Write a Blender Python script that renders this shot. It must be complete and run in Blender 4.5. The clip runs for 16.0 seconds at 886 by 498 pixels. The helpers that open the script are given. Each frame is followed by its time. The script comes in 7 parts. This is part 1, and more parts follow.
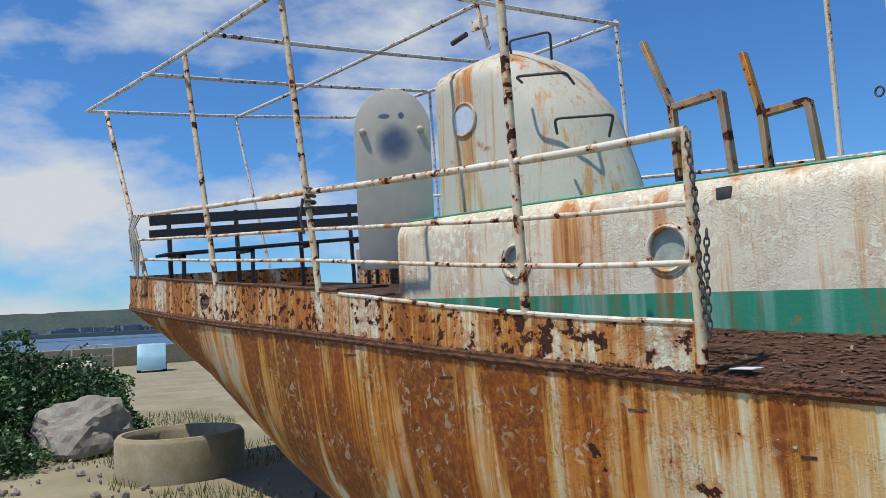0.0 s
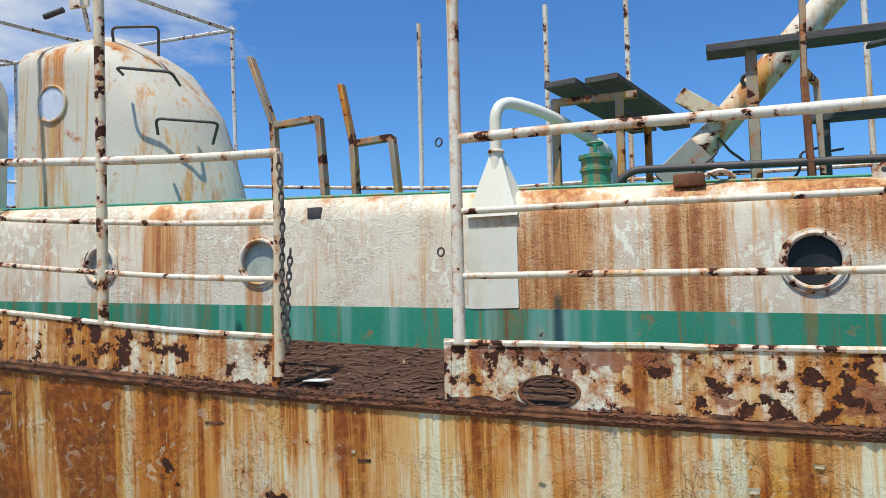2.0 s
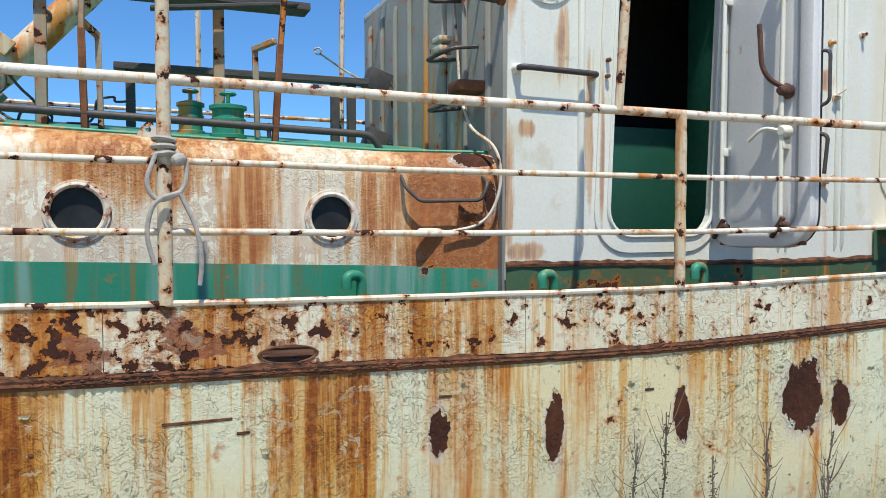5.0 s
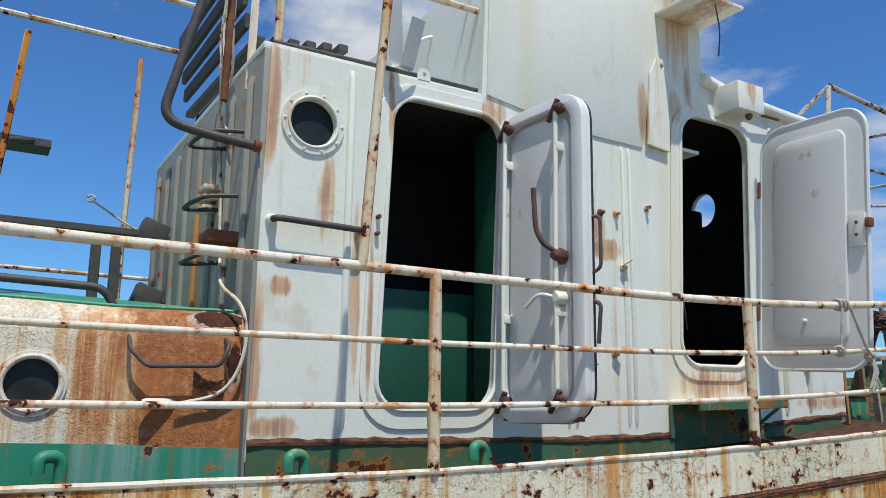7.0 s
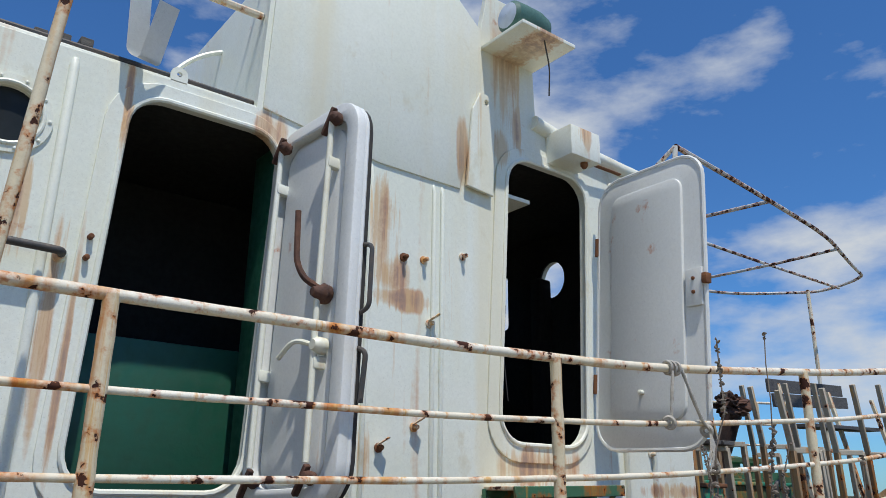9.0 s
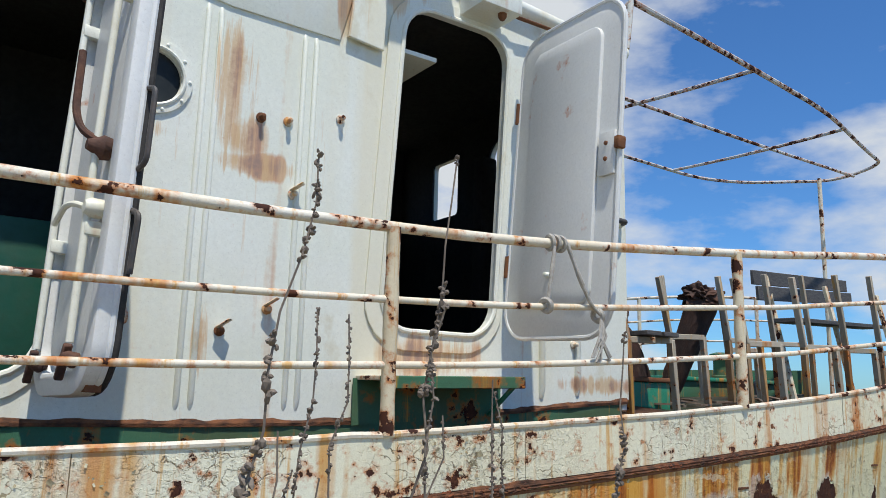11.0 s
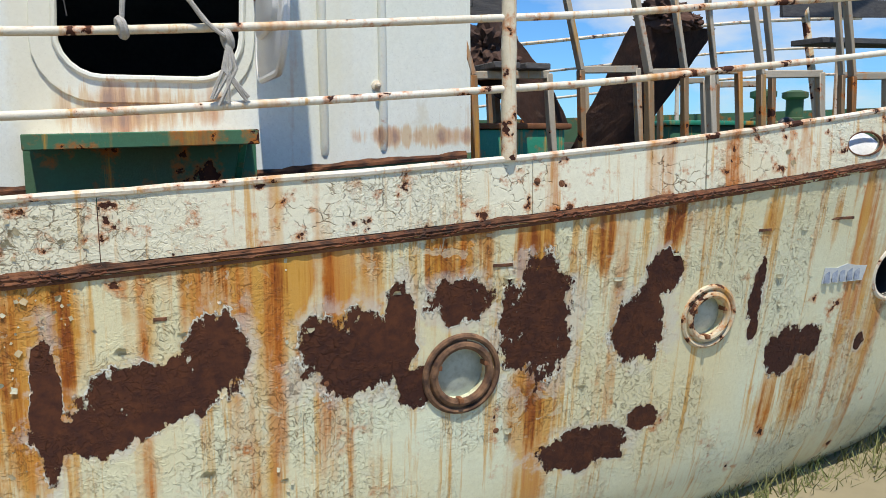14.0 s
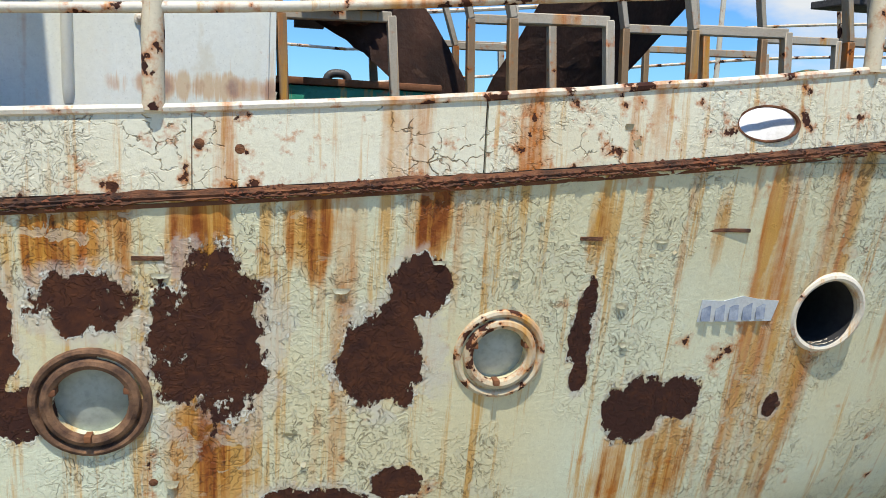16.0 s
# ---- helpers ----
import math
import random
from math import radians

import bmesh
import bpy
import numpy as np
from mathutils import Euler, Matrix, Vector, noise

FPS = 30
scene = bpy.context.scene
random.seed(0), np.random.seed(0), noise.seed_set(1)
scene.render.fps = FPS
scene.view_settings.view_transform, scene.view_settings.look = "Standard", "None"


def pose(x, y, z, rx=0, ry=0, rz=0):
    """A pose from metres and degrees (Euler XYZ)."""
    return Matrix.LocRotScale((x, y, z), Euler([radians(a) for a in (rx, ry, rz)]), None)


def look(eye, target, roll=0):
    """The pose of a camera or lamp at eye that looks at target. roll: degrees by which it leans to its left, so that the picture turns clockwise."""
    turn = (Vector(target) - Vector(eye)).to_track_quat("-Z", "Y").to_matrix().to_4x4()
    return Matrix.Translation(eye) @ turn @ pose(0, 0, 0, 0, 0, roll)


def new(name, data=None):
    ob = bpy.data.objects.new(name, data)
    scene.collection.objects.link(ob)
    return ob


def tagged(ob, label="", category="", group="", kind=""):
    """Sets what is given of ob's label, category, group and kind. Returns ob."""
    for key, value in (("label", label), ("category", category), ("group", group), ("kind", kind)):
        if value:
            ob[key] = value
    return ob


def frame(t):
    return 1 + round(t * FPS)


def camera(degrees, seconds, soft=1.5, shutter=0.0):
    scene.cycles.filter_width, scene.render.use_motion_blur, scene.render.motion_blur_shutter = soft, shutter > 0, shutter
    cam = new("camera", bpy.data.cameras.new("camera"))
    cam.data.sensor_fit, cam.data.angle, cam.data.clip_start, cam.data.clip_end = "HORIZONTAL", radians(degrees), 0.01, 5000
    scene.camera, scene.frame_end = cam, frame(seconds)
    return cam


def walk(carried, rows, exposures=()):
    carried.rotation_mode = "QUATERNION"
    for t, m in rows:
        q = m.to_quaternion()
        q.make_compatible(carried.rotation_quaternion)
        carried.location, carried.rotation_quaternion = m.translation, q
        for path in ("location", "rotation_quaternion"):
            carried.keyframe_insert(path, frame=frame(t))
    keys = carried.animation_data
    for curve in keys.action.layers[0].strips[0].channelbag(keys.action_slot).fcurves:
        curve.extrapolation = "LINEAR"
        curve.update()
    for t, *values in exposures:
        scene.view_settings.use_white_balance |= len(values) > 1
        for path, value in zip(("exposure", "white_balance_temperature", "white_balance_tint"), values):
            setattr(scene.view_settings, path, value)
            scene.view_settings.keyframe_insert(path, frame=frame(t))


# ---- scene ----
cam = camera(59.7, 16.0, soft=0.8)
PATH = [
    (0, (-0.037, 0.088, 1.846), (-1.525, 1.412, 2.021), -2.7),
    (0.5, (-0.014, 0.06, 1.875), (-1.299, 1.583, 2.043), -2.0),
    (1, (0.049, 0.059, 1.879), (-1.04, 1.73, 2.04), -1.7),
    (1.5, (0.066, 0.056, 1.886), (-0.843, 1.83, 2.047), -1.7),
    (2, (0.085, 0.085, 1.888), (-0.595, 1.96, 2.038), -1.2),
    (2.4, (0.104, 0.081, 1.909), (-0.413, 2.009, 2.027), -0.8),
    (2.5, (0.093, 0.078, 1.902), (-0.377, 2.019, 2.015), -0.7),
    (3, (0.146, 0.076, 1.899), (-0.107, 2.056, 2.015), -0.8),
    (3.1, (0.205, 0.084, 1.894), (-0.002, 2.07, 2.005), -1.8),
    (3.5, (0.329, 0.07, 2.0), (0.383, 2.069, 2.003), -1.7),
    (3.8, (0.43, 0.04, 2.004), (0.609, 2.032, 1.979), -1.4),
    (4, (0.493, 0.021, 2.013), (0.761, 2.002, 1.958), -1.4),
    (4.5, (0.642, -0.041, 2.025), (1.122, 1.898, 1.935), -0.8),
    (5, (0.741, -0.07, 2.03), (1.479, 1.787, 1.952), -0.0),
    (5.2, (0.776, -0.064, 2.031), (1.619, 1.747, 1.93), 1.1),
    (7.3, (1.682, 0.122, 2.027), (2.686, 1.799, 2.451), 0.2),
    (7.5, (1.812, 0.135, 2.015), (2.765, 1.833, 2.473), 1.2),
    (8, (2.057, 0.172, 2.0), (3.018, 1.856, 2.493), 1.3),
    (8.5, (2.354, 0.348, 1.947), (3.455, 1.902, 2.559), 3.2),
    (9, (2.534, 0.424, 1.922), (3.701, 1.927, 2.537), 0.6),
    (9.2, (2.644, 0.438, 1.912), (3.797, 1.963, 2.498), 0.0),
    (11.3, (3.724, 0.331, 1.919), (4.809, 1.986, 2.211), 1.8),
    (11.5, (3.838, 0.222, 1.935), (4.832, 1.943, 2.167), 2.4),
    (12, (4.14, 0.08, 2.021), (5.074, 1.848, 2.07), 1.5),
    (12.5, (4.522, 0.18, 1.956), (5.475, 1.938, 1.964), 2.7),
    (13, (4.93, 0.213, 1.955), (5.814, 2.007, 1.939), 0.8),
    (13.5, (5.344, 0.166, 1.964), (6.093, 2.014, 1.808), 0.3),
    (14, (5.701, 0.226, 1.92), (6.455, 2.061, 1.662), -0.5),
    (14.5, (6.076, 0.359, 1.945), (6.75, 2.216, 1.636), -1.0),
    (15, (6.501, 0.397, 1.892), (6.977, 2.321, 1.625), 1.6),
    (15.5, (6.825, 0.468, 1.903), (7.289, 2.389, 1.593), 0.1),
    (16, (7.24, 0.617, 1.864), (7.694, 2.54, 1.558), 2.7),
]
walk(cam, [(t, look(eye, target, roll)) for t, eye, target, roll in PATH], exposures=[(0, -0.2, 6450, 10), (1, -0.08, 6500, 10), (3.5, 0.06, 6600, 10), (5, 0.06, 6600, 10), (7.5, -0.23, 6450, 10), (9, -0.28, 6400, 10), (11.5, -0.08, 6550, 10), (12.5, -0.1, 6550, 10), (14.5, 0.12, 6650, 10), (16, 0.14, 6650, 10)])

# ---------------------------------------------------------------- world and light
world = bpy.data.worlds.new("sky")
scene.world = world
world.use_nodes = True
wn, wl = world.node_tree.nodes, world.node_tree.links
wn.clear()
w_out = wn.new("ShaderNodeOutputWorld")
w_bg = wn.new("ShaderNodeBackground")
w_sky = wn.new("ShaderNodeTexSky")
w_sky.sky_type = "NISHITA"
w_sky.sun_disc = False
w_sky.sun_elevation = radians(66)
w_sky.sun_rotation = radians(192)
w_sky.air_density, w_sky.dust_density, w_sky.ozone_density = 1.0, 0.3, 2.5
w_bg.inputs["Strength"].default_value = 0.112
w_co = wn.new("ShaderNodeTexCoord")
w_map = wn.new("ShaderNodeMapping")
w_map.inputs["Location"].default_value = (0.35, 0.1, 0.2)
w_map.inputs["Scale"].default_value = (1.5, 1.5, 3.6)
w_cl = wn.new("ShaderNodeTexNoise")
w_cl.inputs["Scale"].default_value = 1.7
w_cl.inputs["Detail"].default_value = 9
w_cl.inputs["Roughness"].default_value = 0.56
w_ramp = wn.new("ShaderNodeValToRGB")
w_ramp.color_ramp.elements[0].position, w_ramp.color_ramp.elements[1].position = 0.54, 0.69
w_mix = wn.new("ShaderNodeMix")
w_mix.data_type = "RGBA"
w_mix.inputs[7].default_value = (6.4, 6.8, 7.2, 1)
wl.new(w_co.outputs["Generated"], w_map.inputs["Vector"])
wl.new(w_map.outputs["Vector"], w_cl.inputs["Vector"])
w_sep = wn.new("ShaderNodeSeparateXYZ")
wl.new(w_co.outputs["Generated"], w_sep.inputs[0])
w_abs = wn.new("ShaderNodeMath")
w_abs.operation = "ABSOLUTE"
wl.new(w_sep.outputs["X"], w_abs.inputs[0])
w_cov = wn.new("ShaderNodeMapRange")
w_cov.inputs[1].default_value, w_cov.inputs[2].default_value, w_cov.inputs[3].default_value, w_cov.inputs[4].default_value = 0.2, 0.75, -0.16, 0.085
wl.new(w_abs.outputs[0], w_cov.inputs[0])
w_add = wn.new("ShaderNodeMath")
wl.new(w_cl.outputs["Fac"], w_add.inputs[0])
w_aft = wn.new("ShaderNodeMapRange")
w_aft.inputs[1].default_value, w_aft.inputs[2].default_value, w_aft.inputs[3].default_value, w_aft.inputs[4].default_value = -0.85, -0.3, 0.015, 0.0
wl.new(w_sep.outputs["X"], w_aft.inputs[0])
w_both = wn.new("ShaderNodeMath")
wl.new(w_cov.outputs[0], w_both.inputs[0])
wl.new(w_aft.outputs[0], w_both.inputs[1])
w_sum = w_both.outputs[0]
for axis_, near_, far_, amount_ in (((-0.93, 0.25, 0.26), 0.98, 0.90, 0.005), ((0.42, 0.74, 0.52), 0.995, 0.91, 0.15), ((0.65, 0.57, 0.50), 0.998, 0.97, 0.10), ((0.80, 0.56, 0.26), 0.99, 0.90, 0.045),
                                    ((0.85, 0.35, 0.40), 0.999, 0.985, 0.06), ((0.87, 0.44, 0.21), 0.998, 0.975, 0.03), ((0.77, 0.40, 0.50), 0.995, 0.95, -0.16)):
    w_dot = wn.new("ShaderNodeVectorMath")
    w_dot.operation = "DOT_PRODUCT"
    w_dot.inputs[1].default_value = Vector(axis_).normalized()
    wl.new(w_co.outputs["Generated"], w_dot.inputs[0])
    w_lobe = wn.new("ShaderNodeMapRange")
    w_lobe.inputs[1].default_value, w_lobe.inputs[2].default_value, w_lobe.inputs[3].default_value, w_lobe.inputs[4].default_value = far_, near_, 0.0, amount_
    wl.new(w_dot.outputs["Value"], w_lobe.inputs[0])
    w_plus = wn.new("ShaderNodeMath")
    wl.new(w_sum, w_plus.inputs[0])
    wl.new(w_lobe.outputs[0], w_plus.inputs[1])
    w_sum = w_plus.outputs[0]
wl.new(w_sum, w_add.inputs[1])
wl.new(w_add.outputs[0], w_ramp.inputs["Fac"])
wl.new(w_ramp.outputs["Color"], w_mix.inputs[0])
w_tint = wn.new("ShaderNodeMix")
w_tint.data_type, w_tint.blend_type = "RGBA", "MULTIPLY"
w_tint.inputs[0].default_value = 1.0
w_tint.inputs[7].default_value = (0.50, 0.92, 1.36, 1)
wl.new(w_sky.outputs["Color"], w_tint.inputs[6])
wl.new(w_tint.outputs[2], w_mix.inputs[6])
wl.new(w_mix.outputs[2], w_bg.inputs["Color"])
wl.new(w_bg.outputs["Background"], w_out.inputs["Surface"])

sun = new("sun", bpy.data.lights.new("sun", "SUN"))
sun.data.energy, sun.data.angle, sun.data.color = 4.9, radians(0.6), (1.0, 0.94, 0.84)
sun.matrix_world = look((-0.8, -3.8, 9.4), (0, 0, 0))

# ---------------------------------------------------------------- materials
class Nodes:
    """A small builder for node materials."""

    def __init__(self, name):
        self.m = bpy.data.materials.new(name)
        self.m.use_nodes = True
        self.n, self.l = self.m.node_tree.nodes, self.m.node_tree.links
        self.bsdf = self.n["Principled BSDF"]
        self.pos = self.n.new("ShaderNodeNewGeometry").outputs["Position"]

    def put(self, value, socket):
        if isinstance(value, bpy.types.NodeSocket):
            self.l.new(value, socket)
        elif isinstance(value, (tuple, list)) and socket.type == "RGBA":
            socket.default_value = (*value[:3], 1)
        else:
            socket.default_value = value

    def math(self, op, a, b=0.0, clamp=False):
        k = self.n.new("ShaderNodeMath")
        k.operation, k.use_clamp = op, clamp
        self.put(a, k.inputs[0])
        self.put(b, k.inputs[1])
        return k.outputs[0]

    def noise(self, scale, stretch=(1, 1, 1), detail=4, rough=0.55, shift=(0, 0, 0), distort=0.0):
        k = self.n.new("ShaderNodeMapping")
        k.inputs["Scale"].default_value = stretch
        k.inputs["Location"].default_value = shift
        self.l.new(self.pos, k.inputs["Vector"])
        t = self.n.new("ShaderNodeTexNoise")
        t.inputs["Scale"].default_value, t.inputs["Detail"].default_value = scale, detail
        t.inputs["Roughness"].default_value, t.inputs["Distortion"].default_value = rough, distort
        self.l.new(k.outputs["Vector"], t.inputs["Vector"])
        return t.outputs["Fac"]

    def voronoi(self, scale, stretch=(1, 1, 1), feature="DISTANCE_TO_EDGE"):
        k = self.n.new("ShaderNodeMapping")
        k.inputs["Scale"].default_value = stretch
        self.l.new(self.pos, k.inputs["Vector"])
        t = self.n.new("ShaderNodeTexVoronoi")
        t.feature = feature
        t.inputs["Scale"].default_value = scale
        w = self.n.new("ShaderNodeTexNoise")
        w.inputs["Scale"].default_value, w.inputs["Detail"].default_value = scale * 1.3, 4
        self.l.new(k.outputs["Vector"], w.inputs["Vector"])
        s = self.n.new("ShaderNodeVectorMath")
        s.operation = "MULTIPLY_ADD"
        s.inputs[1].default_value = (1.1 / scale,) * 3
        self.l.new(w.outputs["Color"], s.inputs[0])
        self.l.new(k.outputs["Vector"], s.inputs[2])
        self.l.new(s.outputs["Vector"], t.inputs["Vector"])
        return t.outputs["Distance"]

    def step(self, value, low, high, a=0.0, b=1.0):
        k = self.n.new("ShaderNodeMapRange")
        k.clamp = True
        self.put(value, k.inputs[0])
        for i, v in enumerate((low, high, a, b)):
            self.put(v, k.inputs[i + 1])
        return k.outputs[0]

    def mix(self, fac, a, b, blend="MIX"):
        k = self.n.new("ShaderNodeMix")
        k.data_type, k.blend_type = "RGBA", blend
        self.put(fac, k.inputs[0])
        self.put(a, k.inputs[6])
        self.put(b, k.inputs[7])
        return k.outputs[2]

    def axis(self, name):
        k = self.n.new("ShaderNodeSeparateXYZ")
        self.l.new(self.pos, k.inputs[0])
        return k.outputs[name]

    def blobs(self, spots, wobble, low, high, rag):
        """1 inside the ellipses (x, z, half width, half height), ragged by the wobble noise."""
        best = None
        x, z = self.axis("X"), self.axis("Z")
        for cx, cz, rx, rz in spots:
            dx = self.math("DIVIDE", self.math("SUBTRACT", x, cx), rx)
            dz = self.math("DIVIDE", self.math("SUBTRACT", z, cz), rz)
            d = self.math("ADD", self.math("MULTIPLY", dx, dx), self.math("MULTIPLY", dz, dz))
            best = d if best is None else self.math("MINIMUM", best, d)
        d = self.math("ADD", best, self.math("MULTIPLY", self.math("SUBTRACT", wobble, 0.5), rag))
        return self.step(d, low, high, 1.0, 0.0)

    def done(self, color, rough=0.6, metal=0.0, bump=None, height=0.02, strength=0.6, gloss=0.5):
        self.put(color, self.bsdf.inputs["Base Color"])
        self.put(rough, self.bsdf.inputs["Roughness"])
        self.put(metal, self.bsdf.inputs["Metallic"])
        self.put(gloss, self.bsdf.inputs["Specular IOR Level"])
        if bump is not None:
            k = self.n.new("ShaderNodeBump")
            k.inputs["Distance"].default_value, k.inputs["Strength"].default_value = height, strength
            self.put(bump, k.inputs["Height"])
            self.l.new(k.outputs["Normal"], self.bsdf.inputs["Normal"])
        return self.m


RUST_DARK = (0.045, 0.017, 0.012)
RUST_RED = (0.18, 0.040, 0.008)
RUST_ORANGE = (0.45, 0.122, 0.007)
RUST_YELLOW = (0.56, 0.28, 0.035)


def rusted_paint(name, paint, stain, streaks, chips, zone=None, spots=(), stains=(), flake=0.0, rough=0.55, dark=RUST_DARK, chip_scale=7.0, cracks=0.0, tone=1.0, under=None, wash=0.0, gain=0.62, primer=None, pale=None, across_y=1.0, rust_a=RUST_YELLOW, rust_b=RUST_ORANGE, rust_c=RUST_RED, strake=0.0, smooth_=False, soft=None):
    """Old paint on steel: vertical rust runs, worn spots, flaking edges. zone: (x from, x to, runs, spots), between which heavy rust fades out.
    spots: bare places, stains: rusty places, both as (x, z, half width, half height)."""
    g = Nodes(name)
    big = g.noise(1.3, detail=3)
    wide = g.noise(5.0, (1, across_y, 0.06), detail=4, rough=0.6)
    thin = g.noise(19, (1, across_y, 0.045), detail=6, rough=0.7, shift=(3, 1, 2))
    grain = g.noise(60, detail=6, rough=0.75)
    speck = g.noise(150, detail=3, rough=0.6, shift=(1, 8, 2))
    blot = g.math("ADD", g.noise(chip_scale, detail=5, rough=0.6), g.math("MULTIPLY", g.math("SUBTRACT", g.noise(1.9, detail=2, shift=(4, 4, 4)), 0.5), 0.22))
    fine = g.noise(26, detail=6, rough=0.65, shift=(5, 5, 1))
    base = g.mix(g.step(big, 0.35, 0.65), paint, stain)
    base = g.mix(g.step(grain, 0.35, 0.75, 0.0, 0.26), base, tuple(c * 0.55 for c in stain))
    base = g.mix(g.step(speck, 0.60, 0.72, 0.0, 0.25), base, tuple(c * 0.35 for c in stain))
    if under:
        bare = g.step(g.noise(2.0, (1, 1, 0.8), detail=6, rough=0.62, shift=(8, 3, 6)), 0.43, 0.57)
        left = g.step(g.noise(20, (1, 1, 0.7), detail=4, rough=0.6, shift=(6, 2, 8), distort=0.5), 0.535, 0.55)
        base = g.mix(g.math("MULTIPLY", bare, 0.8), base, under)
        base = g.mix(g.math("MULTIPLY", bare, left), base, tuple(min(0.8, c * 1.06) for c in paint))
    amount = streaks
    if zone:
        amount = g.math("ADD", streaks, g.math("MULTIPLY", g.step(g.axis("X"), zone[0], zone[1], zone[2], 0.0), g.step(g.noise(2.3, (1, 1, 0.14), detail=3, shift=(2, 6, 3)), 0.36, 0.62, 0.05, 1.7)))
    if stains:
        wob = g.noise(6, (1, 1, 0.4), detail=6, rough=0.65, shift=(7, 1, 4))
        amount = g.math("ADD", amount, g.math("MULTIPLY", g.blobs(stains, wob, 0.0, 1.5, 1.2), gain))
    if strake:
        sheer = g.math("ADD", g.step(g.axis("X"), 3.2, 8.9, 1.42, 1.84), g.step(g.axis("X"), -7.0, 0.0, 0.47, 0.0))
        under_ = g.step(g.math("SUBTRACT", sheer, g.axis("Z")), 0.0, 0.42, strake, 0.0)
        under_ = g.math("MULTIPLY", under_, g.step(g.axis("X"), 7.9, 8.6, 1.0, 0.1))
        amount = g.math("ADD", amount, g.math("MULTIPLY", under_, g.step(g.noise(3.0, (1, across_y, 0.1), detail=3, shift=(8, 8, 1)), 0.36, 0.6, 0.1, 1.0)))
    if strake:
        amount = g.math("MULTIPLY", amount, g.step(g.axis("X"), 8.2, 8.9, 1.0, 0.72))
    lo = g.math("SUBTRACT", 0.68, g.math("MULTIPLY", amount, 0.3))
    wide = g.math("ADD", wide, g.math("MULTIPLY", g.math("SUBTRACT", fine, 0.5), 0.10))
    run = g.step(wide, lo, g.math("ADD", lo, 0.10))
    run2 = g.step(thin, g.math("ADD", lo, 0.0), g.math("ADD", lo, 0.10))
    col = g.mix(g.math("MULTIPLY", run2, 0.75), base, rust_a)
    col = g.mix(g.math("MULTIPLY", run, g.step(big, 0.25, 0.6, 0.6, 0.92)), col, g.mix(g.step(thin, 0.38, 0.6), rust_a, rust_b))
    if wash:
        soak = g.step(g.noise(1.5, (1, 1, 0.35), detail=5, rough=0.6, shift=(12, 3, 5)), 0.42, 0.58, 0.0, wash)
        soak = g.math("MULTIPLY", soak, g.math("MULTIPLY", g.step(thin, 0.28, 0.52, 1.0, 0.45), g.math("MULTIPLY", g.step(g.axis("X"), -2.6, 0.9, 1.0, 0.0), g.step(g.axis("X"), -8.2, -5.6, 0.15, 1.0))))
        col = g.mix(soak, col, g.mix(g.step(fine, 0.4, 0.6), (0.42, 0.10, 0.008), (0.56, 0.19, 0.015)))
    deep = g.math("MULTIPLY", g.math("MULTIPLY", run, g.step(thin, g.math("ADD", lo, 0.05), g.math("ADD", lo, 0.20))), g.step(fine, 0.3, 0.55, 0.35, 0.9))
    col = g.mix(deep, col, rust_c)
    if tone < 1:
        col = g.mix(tone, base, col)
    more = chips
    if zone:
        more = g.math("ADD", chips, g.step(g.axis("X"), zone[0], zone[1], zone[3], 0.0))
    edge = g.math("SUBTRACT", 0.70, g.math("MULTIPLY", more, 0.24))
    worn = g.step(blot, edge, g.math("ADD", edge, 0.015))
    halo = g.step(blot, g.math("SUBTRACT", edge, 0.10), edge, 0.0, 0.85)
    col = g.mix(g.math("MULTIPLY", halo, g.step(fine, 0.35, 0.55)), col, RUST_ORANGE)
    if primer:
        red = g.step(g.math("ADD", g.noise(4.5, (1, 1, 1.3), detail=7, rough=0.62, shift=(5, 1, 9)), g.step(g.axis("X"), primer[0], primer[1], primer[2], -0.2)), 0.56, 0.585)
        red = g.math("MULTIPLY", red, g.step(g.axis("X"), -2.4, -0.8, 0.12, 1.0))
        bloom = g.step(g.math("ADD", g.noise(9, detail=6, rough=0.66, shift=(3, 3, 7)), g.step(g.axis("X"), primer[0], primer[1], primer[2], -0.12)), 0.50, 0.62, 0.0, 0.8)
        col = g.mix(g.math("MULTIPLY", bloom, g.step(fine, 0.34, 0.56, 0.35, 1.0)), col, g.mix(g.step(grain, 0.4, 0.6), (0.50, 0.20, 0.035), (0.33, 0.09, 0.02)))
        col = g.mix(g.math("MULTIPLY", red, 0.85), col, g.mix(g.step(fine, 0.4, 0.62), (0.20, 0.060, 0.030), (0.30, 0.105, 0.05)))
    if soft:
        band = g.math("ADD", g.noise(2.6, (1, 1, 0.05), detail=4, rough=0.6, shift=(4, 2, 6)), g.math("MULTIPLY", g.math("SUBTRACT", fine, 0.5), 0.08))
        col = g.mix(g.step(band, 0.50, 0.68, 0.0, 0.45), col, soft)
        smear = g.step(g.noise(3.4, (1, 1, 0.7), detail=6, rough=0.66, shift=(9, 9, 2)), 0.60, 0.68, 0.0, 0.4)
        col = g.mix(smear, col, tuple(c * 0.8 for c in soft))
    if pale:
        rinse = g.step(g.noise(7, (1, 1, 0.05), detail=3, rough=0.5, shift=(2, 8, 3)), 0.52, 0.64, 0.0, 0.75)
        col = g.mix(g.math("MULTIPLY", rinse, g.step(thin, 0.38, 0.55, 0.4, 1.0)), col, pale)
    lift = 1.0
